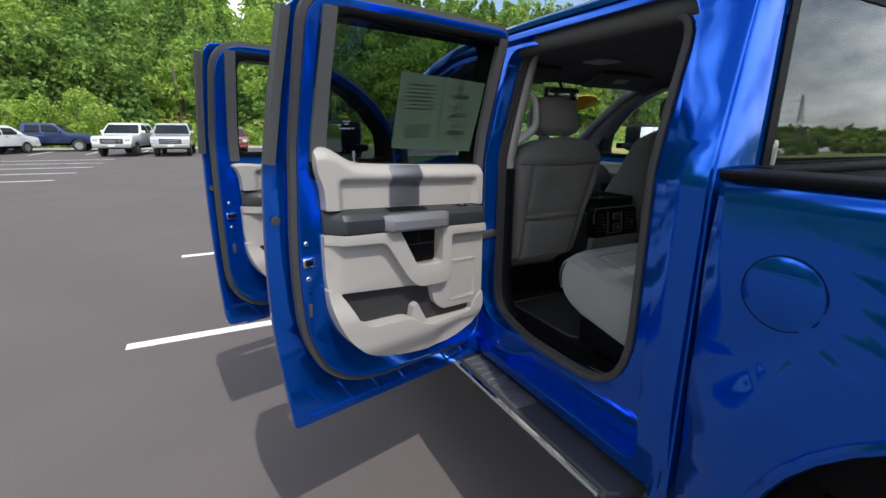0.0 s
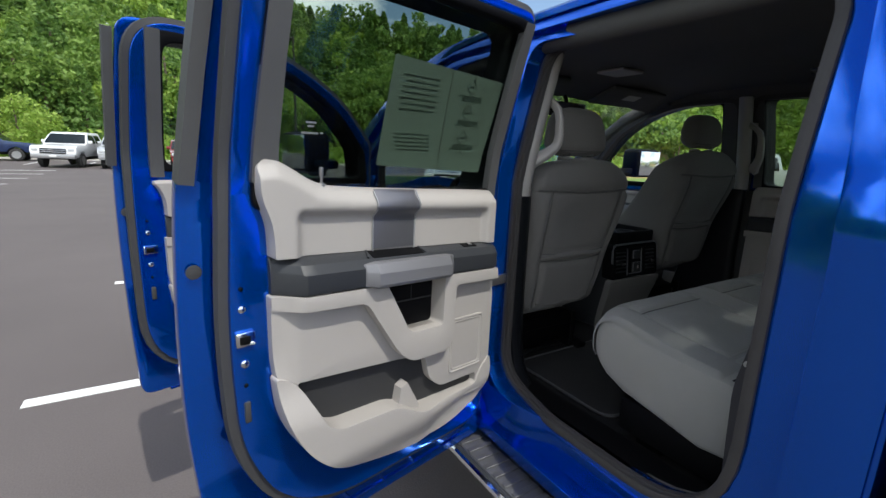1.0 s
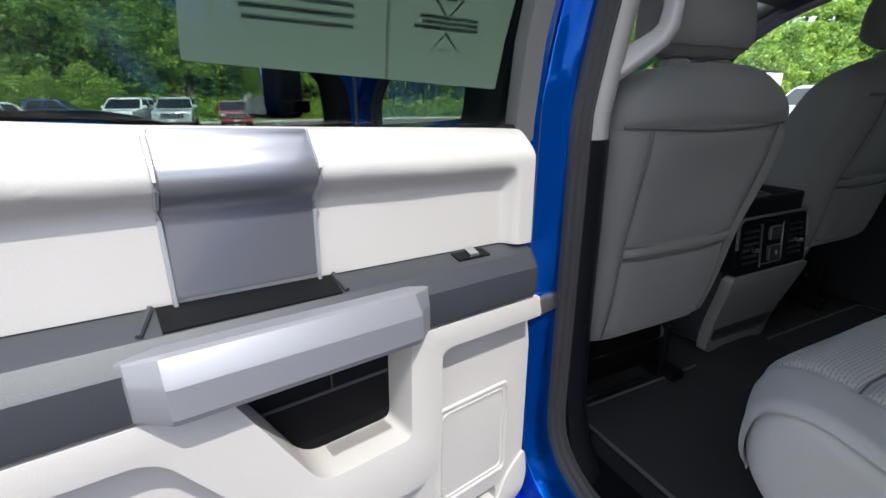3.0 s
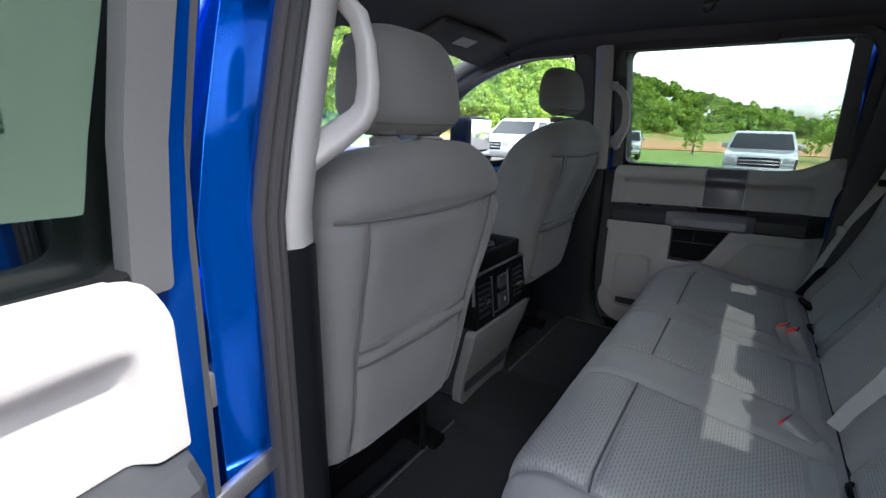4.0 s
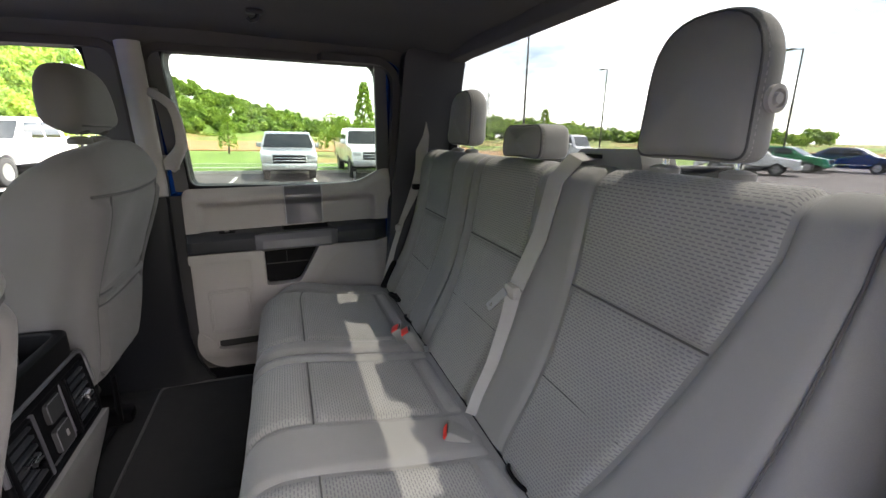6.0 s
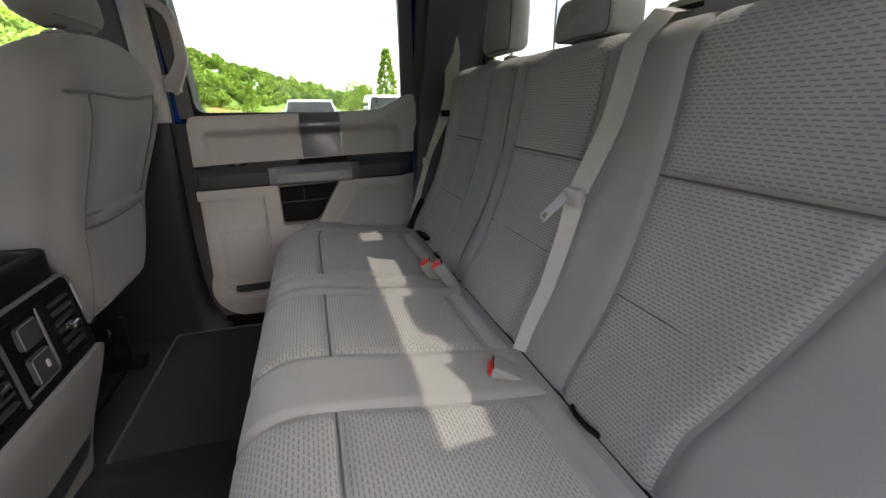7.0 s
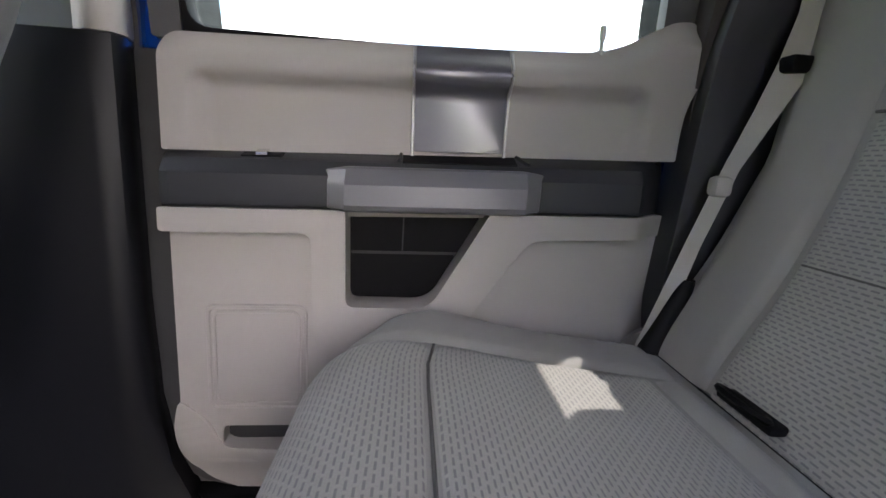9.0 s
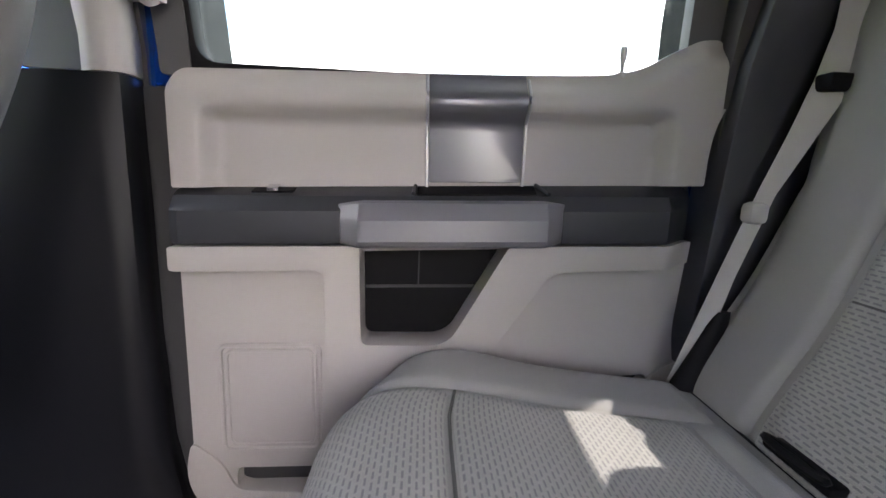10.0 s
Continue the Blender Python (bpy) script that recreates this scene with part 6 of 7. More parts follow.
for z in (1.545, 1.597, 1.660, 1.722):
    r = 0.020
    part("printed_diamond", plate(bmesh.new(), [(0.176, z - r), (0.176 + r, z), (0.176, z + r), (0.176 - r, z)], [[(0.176, z - r + 0.0018), (0.176 + r - 0.0018, z), (0.176, z + r - 0.0018), (0.176 - r + 0.0018, z)]], 0.0, 0.0008, INK_W), INK, film)
    part("printed_bar", plate(bmesh.new(), rect(0.165, 0.187, z - 0.001, z + 0.001), [], 0.0, 0.0008, INK_W), INK, film)
part("fold", plate(bmesh.new(), rect(0.250, 0.253, 1.515, 1.748), [], 0.0, 0.0014, INK_W, 0.0, (1.56, 1.65, 1.74)), INK, film)

# ---- outside: ground, lot, trees, parked cars, poles ----
def ridge(az):
    """Height angle of the wooded skyline at an azimuth from ahead, degrees clockwise."""
    xs = [-180, -120, -80, -45, -10, 20, 35, 50, 62, 70, 80, 88, 95, 105, 116, 125, 135, 150, 180]
    ys = [3, 5, 10, 14, 14, 13.5, 12.5, 11, 9.6, 8.4, 6.0, 3.6, 1.6, 1.6, 3.0, 2.2, 1.0, 1.6, 3]
    return float(np.interp(az, xs, ys))


def hill_start(az):
    return float(np.interp(az, [-180, -90, -60, -20, 30, 60, 80, 100, 140, 180], [150, 60, 54, 50, 56, 95, 190, 280, 280, 150]))


def land(x, y):
    """Height of the land: level round the lot, rising to the wooded hills."""
    r = math.hypot(x, y)
    az = math.degrees(math.atan2(x, y))
    a, el = hill_start(az), math.tan(radians(ridge(az)))
    top = max(0.0, (a + 95) * el - 8.0)
    h = top * ease((r - a + 6) / 95.0)
    return h + 0.5 * noise.noise((x * 0.05, y * 0.05, 0)) * ease((r - 48) / 30)


rings = [0, 8, 16, 24, 32, 40, 46, 52, 58, 66, 76, 88, 102, 120, 140, 165, 200, 260, 400, 800, 1600, 3000]
N = 144
verts, faces = [(0, 0, -0.03)], []
for r in rings[1:]:
    for i in range(N):
        a = 2 * math.pi * i / N
        x, y = r * math.sin(a), r * math.cos(a)
        verts.append((x, y, -0.03 + (land(x, y) if r < 300 else land(x * 200 / r, y * 200 / r))))
for i in range(N):
    faces.append((0, 1 + (i + 1) % N, 1 + i))
for k in range(len(rings) - 2):
    b0, b1 = 1 + k * N, 1 + (k + 1) * N
    for i in range(N):
        j = (i + 1) % N
        faces.append((b0 + i, b0 + j, b1 + j, b1 + i))
me = bpy.data.meshes.new("ground")
me.from_pydata(verts, [], faces)
me.materials.append(GRASS)
for p in me.polygons:
    p.use_smooth = True
tagged(new("ground", me), "green meadow and bare orange earth rising to hills", "ground", kind="structure")

LOT_X0, LOT_X1, LOT_Y0, LOT_Y1 = -46.0, 21.0, -46.0, 41.0
bm = plate(bmesh.new(), rounded(rect(LOT_X0, LOT_X1, LOT_Y0, LOT_Y1), 4.0, 6), [], -0.03, 0.0, lambda a, b, d: Vector((a, b, d)))
lot = part("pavement", bm, ASPHALT)
tagged(lot, "dark sealed asphalt car park", "car park", kind="structure")
kerb_path = rounded(rect(LOT_X0, LOT_X1, LOT_Y0, LOT_Y1), 4.0, 6)
k_ob = part("kerb", sweep(bmesh.new(), [(a, b, 0.05) for a, b in kerb_path], [(-0.09, -0.08), (0.09, -0.08), (0.09, 0.07), (0.07, 0.09), (-0.07, 0.09), (-0.09, 0.07)], True), CONCRETE)
tagged(k_ob, "pale concrete kerb round the car park", "kerb", kind="structure")


def stripe(x0, y0, x1, y1, w=0.10):
    d = Vector((x1 - x0, y1 - y0, 0))
    bm = bmesh.new()
    sweep(bm, [(x0, y0, 0.003), (x1, y1, 0.003)], band(w, 0.004))
    return tagged(part("bay_line", bm, LINE_PAINT), "white painted parking bay line on asphalt", "road marking", "bay lines", "structure")


stripe(-2.56, 1.90, 3.2, 1.82)
stripe(-2.30, 4.52, 3.2, 4.40)
for i in range(5):
    stripe(-6.2 - 0.9 * i * 0, 16.0 + 2.75 * i, -20.0, 16.5 + 2.75 * i)
for i in range(7):
    stripe(12.2, 9.3 - 2.75 * i, 17.6, 9.3 - 2.75 * i)
for i in range(7):
    stripe(-14 + 2.75 * i, 33.0, -14 + 2.75 * i, 38.0)
# bare orange earth beyond the verge
bm = plate(bmesh.new(), rounded([(46, -22), (44, 40), (75, 62), (120, 40), (125, -20), (85, -34)], 12, 6), [], -0.02, 0.05, lambda a, b, d: Vector((a, b, d)))
tagged(part("earth_field", bm, material("bare_orange_earth", (0.42, 0.23, 0.10), 0.95, var=0.3, scale=0.09, bump=0.8, bump_scale=6)), "bare orange earth field beyond the car park", "earth", kind="structure")
# grass island behind the right-hand row
isl = rounded(rect(19.2, 24.0, -22.0, 6.0), 2.0, 5)
bm = plate(bmesh.new(), isl, [], 0.0, 0.11, lambda a, b, d: Vector((a, b, d)), 0.02)
tagged(part("verge", bm, material("mown_grass", (0.11, 0.20, 0.03), 0.95, var=0.3, scale=1.5, bump=0.8, bump_scale=40)), "mown grass verge beside the car park", "verge", kind="structure")
tagged(part("verge_kerb", sweep(bmesh.new(), [(a, b, 0.06) for a, b in isl], band(0.16, 0.13), True), CONCRETE), "pale concrete kerb round the verge", "kerb", kind="structure")

rng = np.random.default_rng(7)


def leaf_mesh(name, centres, sizes, mat, parent=None, flat=0.0):
    """Many small leaf sprays: bent quads at the centres, turned every way."""
    n = len(centres)
    a = rng.normal(size=(n, 3))
    a[:, 2] *= 1 - flat
    a /= np.linalg.norm(a, axis=1)[:, None]
    b = rng.normal(size=(n, 3))
    b -= a * np.sum(a * b, axis=1)[:, None]
    b /= np.linalg.norm(b, axis=1)[:, None]
    c = np.cross(a, b)
    s = sizes[:, None]
    p0 = centres - a * s
    p1 = centres + b * s * 0.55 + c * s * 0.15
    p2 = centres + a * s
    p3 = centres - b * s * 0.55 + c * s * 0.15
    v = np.stack([p0, p1, p2, p3], axis=1).reshape(-1, 3)
    f = np.arange(4 * n).reshape(-1, 4)
    me = bpy.data.meshes.new(name)
    me.from_pydata(v.tolist(), [], f.tolist())
    me.materials.append(mat)
    ob = new(name, me)
    if parent:
        ob.parent = parent
    return ob


def crown_points(n, x, y, z, h, r, pine):
    """Leaf places of one tree: lobes round a stem, thinning inwards."""
    if pine:
        t = rng.random(n) ** 0.75
        zz = z + h * (0.16 + 0.84 * t)
        tier = 0.72 + 0.28 * np.abs(np.sin(t * 26))
        rad = r * (1 - t) ** 0.8 * tier * np.sqrt(rng.uniform(0.35, 1, n)) + 0.15
        az = rng.random(n) * 2 * np.pi
        zz -= rad * 0.18
        return np.stack([x + rad * np.cos(az), y + rad * np.sin(az), zz], axis=1)
    lobes = rng.normal(size=(13, 3)) * np.array([r * 0.52, r * 0.52, h * 0.20])
    lobes[:, 2] += h * 0.62
    k = rng.integers(0, 13, n)
    d = rng.normal(size=(n, 3))
    d /= np.linalg.norm(d, axis=1)[:, None]
    rr = r * rng.uniform(0.30, 0.52, 13)[k] * rng.uniform(0.65, 1.05, n)
    q = lobes[k] + d * rr[:, None] * np.array([1, 1, 0.85])
    q[:, 2] = np.maximum(q[:, 2], h * 0.10)
    return q + np.array([x, y, z])


wood = {"b": [[], []], "p": [[], []], "y": [[], []]}
trunks = bmesh.new()
count = 0
for _ in range(12000):
    az = rng.uniform(-95, 60) if rng.random() < 0.46 else rng.uniform(60, 150)
    a0 = hill_start(az)
    r = a0 + 92 * rng.random() ** 1.15
    if az > 125 and rng.random() < 0.6:
        continue
    if rng.random() > (1.0 if r < a0 + 12 and az < 60 else 0.62):
        continue
    x, y = r * math.sin(radians(az)), r * math.cos(radians(az))
    z = land(x, y)
    far = ease((r - 55) / 70)
    big = 1 + 0.9 * ease((r - 150) / 120)
    pine = rng.random() < (0.36 if az < 55 else 0.0)
    h = rng.uniform(7.5, 12.5) if not pine else rng.uniform(9, 14)
    h *= (0.75 if r < a0 + 6 else 1.0) * (1.0 if az < 60 else 0.55)
    rad = h * (1 + 0.75 * (az > 60)) * (rng.uniform(0.26, 0.36) if not pine else rng.uniform(0.20, 0.26))
    view = -62 < az < 108
    n = int((1300 * (1 - far) + 480 * far) / big * (1.0 if view else 0.4))
    pts = crown_points(n, x, y, z, h, rad, pine)
    s = rng.uniform(0.6, 1.25, n) * (0.26 + 0.36 * far) * (1.0 if view else 1.5) * big
    # each hillside's lit brightness is put into its share of bright foliage
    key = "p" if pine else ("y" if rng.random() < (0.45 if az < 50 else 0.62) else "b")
    wood[key][0].append(pts)
    wood[key][1].append(s)
    if r < a0 + 14:
        tube(trunks, [(x, y, z - 0.3), (x + 0.1, y, z + h * 0.4), (x, y + 0.1, z + h * 0.8)], 0.13, 5)
    count += 1
    if count >= 1750:
        break
for key, mat, nm, lab in (("b", LEAF_BROAD, "broadleaf_woods", "dense green broadleaf woods on the hillside"), ("p", LEAF_PINE, "pine_woods", "dark green pines among the hillside woods"), ("y", LEAF_BUSH, "bright_woods", "bright green trees mixed in to lighten the hillside woods")):
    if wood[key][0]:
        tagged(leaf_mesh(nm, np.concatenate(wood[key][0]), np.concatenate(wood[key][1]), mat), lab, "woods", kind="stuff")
tagged(part("wood_stems", trunks, BARK), "grey brown stems at the edge of the woods", "woods", kind="stuff")
# undergrowth along the wood edge
pts, sz = [], []
for _ in range(520):
    az = rng.uniform(-90, 105)
    r = hill_start(az) + rng.uniform(-5, 3)
    x, y = r * math.sin(radians(az)), r * math.cos(radians(az))
    n = 70
    q = rng.normal(size=(n, 3)) * np.array([0.9, 0.9, 0.55]) + np.array([x, y, land(x, y) + 0.6])
    q[:, 2] = np.maximum(q[:, 2], land(x, y))
    pts.append(q)
    sz.append(rng.uniform(0.16, 0.42, n))
tagged(leaf_mesh("undergrowth", np.concatenate(pts), np.concatenate(sz), LEAF_BUSH), "bright green undergrowth along the wood edge", "bushes", kind="stuff")


def tree(name, label, x, y, h, r, n, mat, pine=False):
    t = thing(name, label, "tree", pose(x, y, land(x, y)))
    bm = bmesh.new()
    lean = rng.uniform(-0.2, 0.2, 2)
    rows = []
    for q in range(6):
        f = q / 5
        rad = 0.02 * h * (1 - 0.85 * f) + 0.01
        rows.append([(lean[0] * f + rad * math.cos(a), lean[1] * f + rad * math.sin(a), h * 0.92 * f) for a in [2 * math.pi * k / 8 for k in range(8)]])
    loft(bm, rows)
    for k in range(9):
        a, f = rng.random() * 6.28, 0.3 + 0.06 * k
        d = Vector((math.cos(a), math.sin(a), 0.5)) * r * (1 - f) * 1.1
        p = Vector((lean[0] * f, lean[1] * f, h * 0.92 * f))
        tube(bm, [p, p + d * 0.6, p + d], 0.006 * h * (1 - f), 5)
    part("trunk", bm, BARK, t, "grey brown trunk with limbs")
    leaf_mesh("crown", crown_points(n, 0, 0, 0, h, r, pine), rng.uniform(0.10, 0.22, n) * (h / 6) ** 0.5, mat, t)["label"] = "loose leafy crown"
    return t


tree("young_tree", "bright green bushy young tree on the verge", -10.5, 43.5, 4.6, 2.3, 2600, LEAF_BUSH)
tree("young_tree", "bright green bushy young tree on the verge", -14.5, 44.5, 3.6, 2.0, 1800, LEAF_BUSH)
tree("sapling", "slender young tree beyond the car park", 34.0, -6.6, 5.4, 1.1, 1100, LEAF_BUSH, True)
tree("shrub_tree", "rounded green tree beyond the car park", 36.0, -4.6, 3.2, 1.5, 1600, LEAF_BUSH)
tree("sapling", "slender young tree beyond the car park", 38.0, 3.3, 3.2, 0.8, 600, LEAF_BUSH, True)
tree("sapling", "slender young tree beyond the car park", 36.0, -23.5, 4.2, 0.9, 700, LEAF_BUSH, True)


# parked vehicles: nose towards -y in their own frame, then turned
def vehicle(name, label, paint, x, y, heading, style, scale=1.0, group="parked cars"):
    v = thing(name, label, {"pickup": "pickup truck", "suv": "suv", "jeep": "suv", "car": "car"}[style], pose(x, y, 0, 0, 0, heading) @ Matrix.Diagonal((scale, scale, scale, 1)), group)
    if style == "pickup":
        L, hood, W, wr = 5.7, 1.12, 0.98, 0.40
        prof = [(-2.80, 0.55), (-2.85, 0.80), (-2.78, 1.08), (-2.55, 1.16), (-1.35, 1.24), (-0.72, 1.80), (-0.45, 1.90), (0.95, 1.90), (1.08, 1.82), (1.12, 1.32), (2.80, 1.32), (2.84, 0.60)]
        axles, side = (-1.85, 1.80), [[(-1.08, 1.30), (-0.62, 1.76), (0.02, 1.76), (0.02, 1.30)], [(0.12, 1.30), (0.12, 1.76), (0.86, 1.76), (0.92, 1.30)]]
    elif style == "suv":
        L, hood, W, wr = 4.8, 1.1, 0.94, 0.36
        prof = [(-2.35, 0.45), (-2.42, 0.72), (-2.35, 0.96), (-1.45, 1.10), (-0.70, 1.62), (-0.40, 1.70), (1.70, 1.68), (2.15, 1.25), (2.35, 1.12), (2.35, 0.50)]
        axles, side = (-1.45, 1.38), [[(-1.05, 1.15), (-0.62, 1.55), (0.10, 1.57), (0.10, 1.15)], [(0.18, 1.15), (0.18, 1.57), (0.98, 1.57), (1.02, 1.15)], [(1.10, 1.15), (1.06, 1.57), (1.60, 1.55), (1.90, 1.18)]]
    elif style == "jeep":
        L, hood, W, wr = 4.4, 1.1, 0.90, 0.42
        prof = [(-2.05, 0.60), (-2.08, 0.95), (-1.98, 1.14), (-0.78, 1.22), (-0.52, 1.78), (-0.40, 1.84), (1.95, 1.84), (2.02, 1.75), (2.05, 0.62)]
        axles, side = (-1.35, 1.30), [[(-0.62, 1.26), (-0.42, 1.74), (0.20, 1.74), (0.20, 1.26)], [(0.30, 1.26), (0.30, 1.74), (1.0, 1.74), (1.0, 1.26)], [(1.1, 1.26), (1.1, 1.74), (1.85, 1.74), (1.85, 1.26)]]
    else:
        L, hood, W, wr = 4.6, 1.0, 0.90, 0.33
        prof = [(-2.25, 0.38), (-2.30, 0.62), (-2.18, 0.80), (-1.15, 0.95), (-0.45, 1.38), (-0.10, 1.44), (0.90, 1.42), (1.60, 1.05), (2.25, 0.98), (2.30, 0.45)]
        axles, side = (-1.38, 1.35), [[(-0.80, 1.0), (-0.36, 1.34), (0.28, 1.36), (0.28, 1.0)], [(0.36, 1.0), (0.36, 1.36), (0.85, 1.34), (1.30, 1.02)]]
    zb = prof[0][1]
    belt = min(p[1] for p in side[0])

    def half(z):
        return W * (0.95 + 0.05 * ease((z - zb) / 0.3)) - (0.17 * W * ease((z - belt) / 0.7) if z > belt else 0)

    cut = list(prof)
    arc = []
    for c in axles[::-1]:
        arc += [(c + wr * 1.18 * math.cos(a), zb - 0.12 + wr * 1.12 * math.sin(a)) for a in [math.pi * q / 10 for q in range(11)]]
    arc = [(a, max(b, zb)) for a, b in arc]
    outline = rounded(prof, 0.07, 3) + [p for p in arc if p[1] > zb]
    bm = plate(bmesh.new(), outline, [], -1.0, 1.0, lambda a, b, d: Vector((d * half(b), a, b)), -0.03, (belt, belt + 0.15, belt + 0.35))
    part("body", bm, paint, v)
    for s in (-1, 1):
        for w in side:
            part("side_window", plate(bmesh.new(), rounded(w, 0.05, 3), [], 0.0, 0.012, lambda a, b, d: Vector((s * (half(b) + d - 0.004), a, b)), 0.004, (belt + 0.15, belt + 0.35)), GLASS_CAR, v, "dark side window")
        for c in axles:
            wheel(v, s * (W - 0.14), c, s, wr, 0.24, RIM if paint is not WHITE_PAINT else STEEL)
        block("headlamp", (s * (W - 0.34), s * (W - 0.06), prof[1][0] - 0.012, prof[1][0] + 0.2, prof[2][1] - 0.20, prof[2][1] - 0.03), LAMP_GLASS, v, "clear headlamp", 0.02)
        block("tail_lamp", (s * (W - 0.14), s * (W - 0.02), prof[-1][0] - 0.16, prof[-1][0] + 0.012, belt - 0.42, belt - 0.08), RED_LENS, v, "red tail lamp", 0.02)
        block("door_mirror", (s * (W - 0.06), s * (W + 0.18), side[0][0][0] + 0.06, side[0][0][0] + 0.18, belt - 0.02, belt + 0.16), paint, v, "", 0.03)
        block("door_handle", (s * (W - 0.01), s * (W + 0.022), 0.02 - 0.22, 0.02 - 0.06, belt - 0.13, belt - 0.10), BLACK, v, "", 0.006)
        block("sill_strip", (s * (W - 0.10), s * (W - 0.015), axles[0] + wr * 1.3, axles[1] - wr * 1.3, zb - 0.05, zb + 0.03), BLACK, v, "", 0.01)
    i = [q for q, p in enumerate(prof) if abs(p[0] - side[0][0][0]) < 0.5 and p[1] < belt + 0.05][-1]
    a, b = Vector(prof[i]), Vector(prof[i + 1])
    t, nrm = (b - a).normalized(), Vector((-(b - a).normalized().y, (b - a).normalized().x))

    def scr(q, r, d):
        p = a + t * r + nrm * (0.004 + d)
        return Vector((q * half(p.y) * 0.93, p.x, p.y))

    ln = (b - a).length
    part("windscreen", plate(bmesh.new(), rounded(rect(-1, 1, 0.06, ln - 0.03), 0.06, 3), [], 0.0, 0.012, scr), GLASS_CAR, v, "dark windscreen")
    fr = prof[1][0]
    gz = prof[2][1]
    block("grille", (-W * 0.58, W * 0.58, fr - 0.02, fr + 0.2, gz - 0.34, gz - 0.06), BLACK, v, "black grille", 0.03)
    for q in range(2):
        block("grille_bar", (-W * 0.56, W * 0.56, fr - 0.035, fr + 0.1, gz - 0.27 + 0.10 * q, gz - 0.235 + 0.10 * q), CHROME if style != "jeep" else paint, v, "", 0.01)
    block("front_bumper", (-W * 0.97, W * 0.97, fr - 0.09, fr + 0.25, zb - 0.05, zb + 0.17), SILVER if style == "pickup" else paint, v, "front bumper", 0.04)
    block("rear_bumper", (-W * 0.95, W * 0.95, prof[-1][0] - 0.2, prof[-1][0] + 0.08, zb - 0.05, zb + 0.16), SILVER if style == "pickup" else paint, v, "rear bumper", 0.04)
    block("plate_panel", (-0.16, 0.16, fr - 0.10, fr - 0.085, zb + 0.02, zb + 0.13), LINE_PAINT, v, "", 0.002)
    block("underbody", (-W * 0.8, W * 0.8, axles[0] - 0.3, axles[1] + 0.3, zb - 0.14, zb + 0.02), BLACK, v, "", 0.02)
    if style == "pickup":
        block("bed_liner", (-W * 0.80, W * 0.80, 1.20, 2.72, 1.318, 1.328), BLACK, v, "black bed liner", 0.0)
    if style == "suv":
        for s in (-1, 1):
            part("roof_rack", tube(bmesh.new(), [(s * W * 0.70, -0.2, 1.71), (s * W * 0.70, -0.1, 1.75), (s * W * 0.70, 1.4, 1.75), (s * W * 0.70, 1.5, 1.70)], 0.02, 6), BLACK, v)
    return v


vehicle("pickup_truck", "white pickup truck with dark wheels, parked nose out", WHITE_PAINT, 17.3, 7.55, -95.6, "pickup", 1.04)
vehicle("suv", "silver white suv parked nose out", SILVER_PAINT, 18.2, -0.85, -90, "suv", 1.0)
vehicle("pickup_truck", "white pickup truck with black grille parked nose out", WHITE_PAINT, 18.7, -4.0, -90, "pickup", 1.0)
vehicle("suv", "pale silver car at the end of the row", SILVER_PAINT, 27.5, 5.8, -80, "suv", 0.95)
vehicle("pickup_truck", "white pickup truck parked facing the lot", WHITE_PAINT, -6.0, 32.2, -12, "pickup", 1.0)
vehicle("pickup_truck", "silver pickup truck with black grille parked facing the lot", SILVER_PAINT, -3.6, 31.5, -2, "pickup", 1.0)
vehicle("pickup_truck", "navy blue pickup truck parked broadside", NAVY_PAINT, -11.5, 38.6, 88, "pickup", 1.0)
vehicle("suv", "white suv parked with its tail to the lot", WHITE_PAINT, -13.4, 35.0, 155, "suv", 1.0)
vehicle("pickup_truck", "white pickup truck parked broadside by the kerb", WHITE_PAINT, -23.5, 38.5, 90, "pickup", 1.0)
vehicle("suv", "black suv parked by the kerb", BLACK_PAINT, -29.5, 38.5, 95, "suv", 1.0)
vehicle("suv", "dark red suv parked facing the lot", RED_PAINT, -0.4, 32.5, 0, "suv", 1.0)
vehicle("suv", "dark red suv parked near the row of cars", RED_PAINT, 5.6, 26.0, -10, "suv", 1.0)
vehicle("car", "silver car parked ahead", SILVER_PAINT, 9.0, 15.0, -40, "car", 1.0)
vehicle("jeep", "white boxy off-road car parked behind", WHITE_PAINT, 19.0, -14.5, -60, "jeep", 1.0)
vehicle("car", "white car parked in the rear rows", WHITE_PAINT, 16.5, -24.0, -60, "car", 1.0)
vehicle("car", "green car parked in the rear rows", GREEN_PAINT, 18.0, -29.0, -70, "car", 1.0)
vehicle("car", "navy blue car parked in the rear rows", NAVY_PAINT, 16.5, -32.5, -70, "car", 1.0)


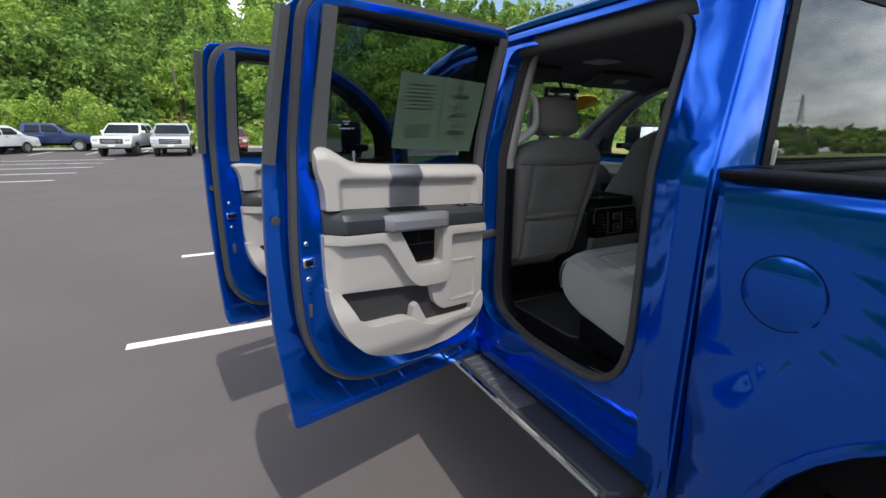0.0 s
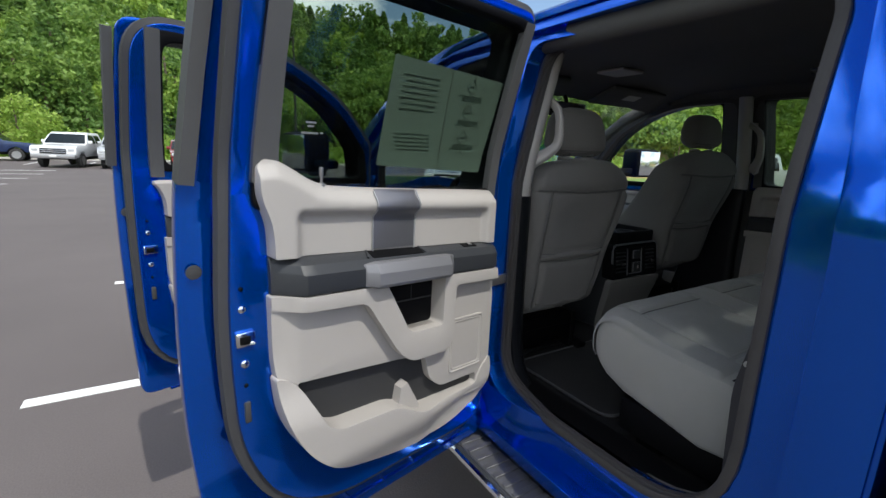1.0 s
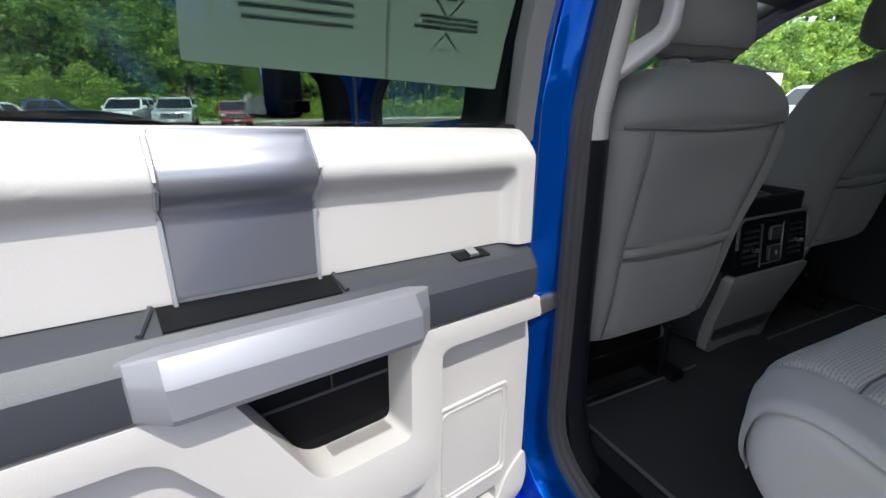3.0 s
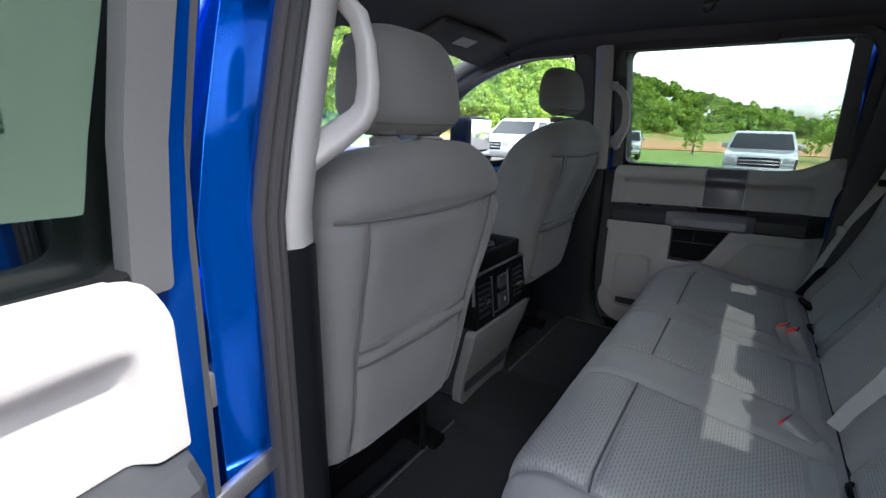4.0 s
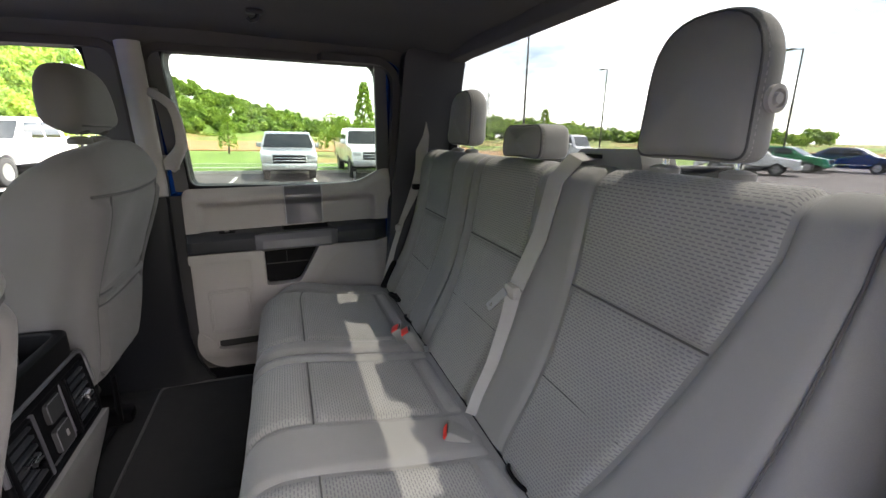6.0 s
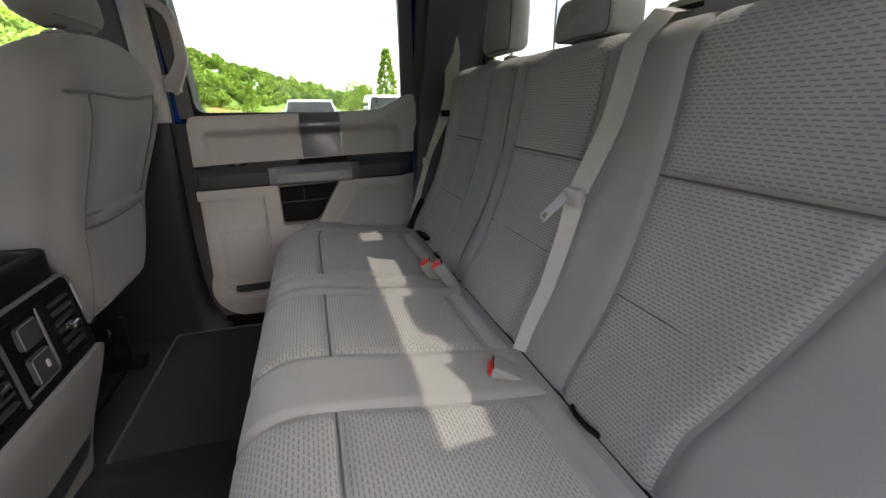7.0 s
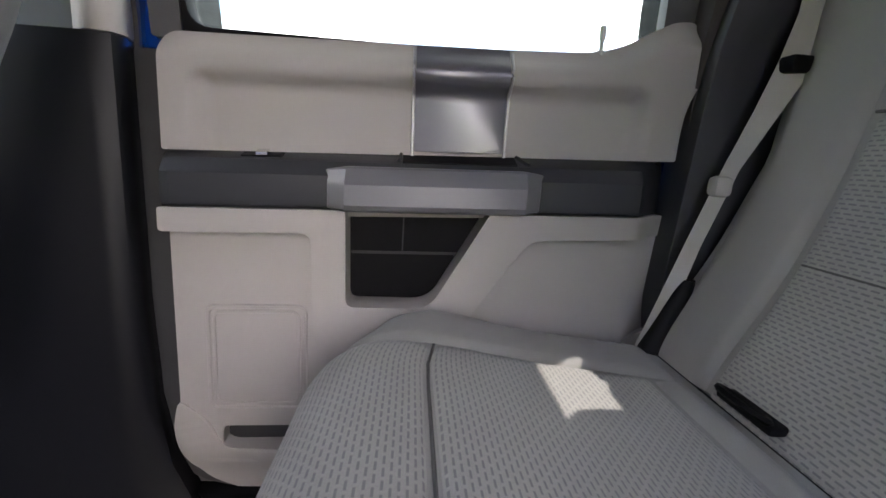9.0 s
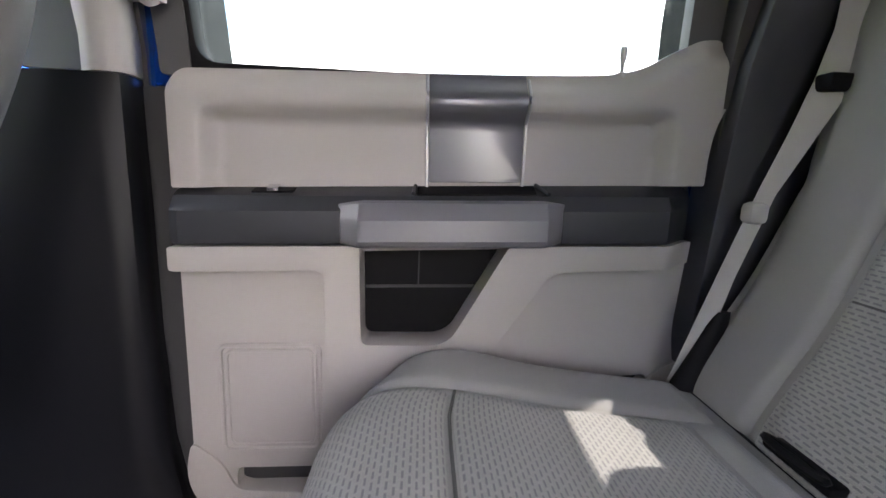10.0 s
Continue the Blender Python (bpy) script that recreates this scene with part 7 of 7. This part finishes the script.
def street_lamp(x, y, h, turn):
    p = thing("street_lamp", "dark tall car park lamp on a concrete base", "street lamp", pose(x, y, land(x, y), 0, 0, turn), "street lamps")
    part("base", lathe(bmesh.new(), [(0.30, 0), (0.30, 0.70), (0.27, 0.75)], 20), CONCRETE, p, "pale concrete base")
    part("pole", lathe(bmesh.new(), [(0.085, 0.75), (0.055, h)], 10), GALV, p)
    part("arm", tube(bmesh.new(), [(0, 0, h - 0.1), (0.35, 0, h - 0.02), (0.7, 0, h)], 0.035, 6), GALV, p)
    part("lamp_head", box(bmesh.new(), 0.5, 1.15, -0.16, 0.16, h - 0.05, h + 0.06, 0.03), GALV, p)


street_lamp(-12.0, 25.5, 8.5, 180)
street_lamp(28.3, -17.0, 8.9, 0)
street_lamp(40.0, -33.0, 8.8, 0)
street_lamp(25.0, -39.3, 8.8, 20)
street_lamp(40.0, -58.0, 9.0, 20)
street_lamp(6.0, 30.0, 8.5, 90)

tower = thing("transmission_tower", "far grey lattice power line tower", "pylon", pose(272, -127, 0))
bm = bmesh.new()
for sx_, sy_ in ((-1, -1), (-1, 1), (1, -1), (1, 1)):
    tube(bm, [(2.6 * sx_, 2.6 * sy_, 0), (0.7 * sx_, 0.7 * sy_, 20), (0.3 * sx_, 0.3 * sy_, 30)], 0.16, 4)
for k in range(9):
    z0, z1 = 3 * k, 3 * k + 3
    w0, w1 = 2.6 - 0.085 * z0, 2.6 - 0.085 * z1
    tube(bm, [(-w0, -w0, z0), (w1, -w1, z1)], 0.1, 4)
    tube(bm, [(w0, -w0, z0), (-w1, -w1, z1)], 0.1, 4)
part("lattice", bm, STEEL, tower)
for z in (19, 23, 27):
    part("crossarm", tube(bmesh.new(), [(-5, 0, z), (0, 0, z + 0.8), (5, 0, z)], 0.14, 4), STEEL, tower)
for i, (z, dx) in enumerate(((19, -5), (19, 5), (23, -5), (23, 5), (27, -5))):
    bm = bmesh.new()
    tube(bm, [(272 + dx + (30 + 12 * i - 272 - dx) * f, -127 + (-170 + 127) * f, z + (24 + 3 * i - z) * f - 10 * math.sin(math.pi * f)) for f in [q / 12 for q in range(13)]], 0.035, 4)
    tagged(part("power_cable", bm, GALV), "thin dark overhead power cable", "cable", "power cables")
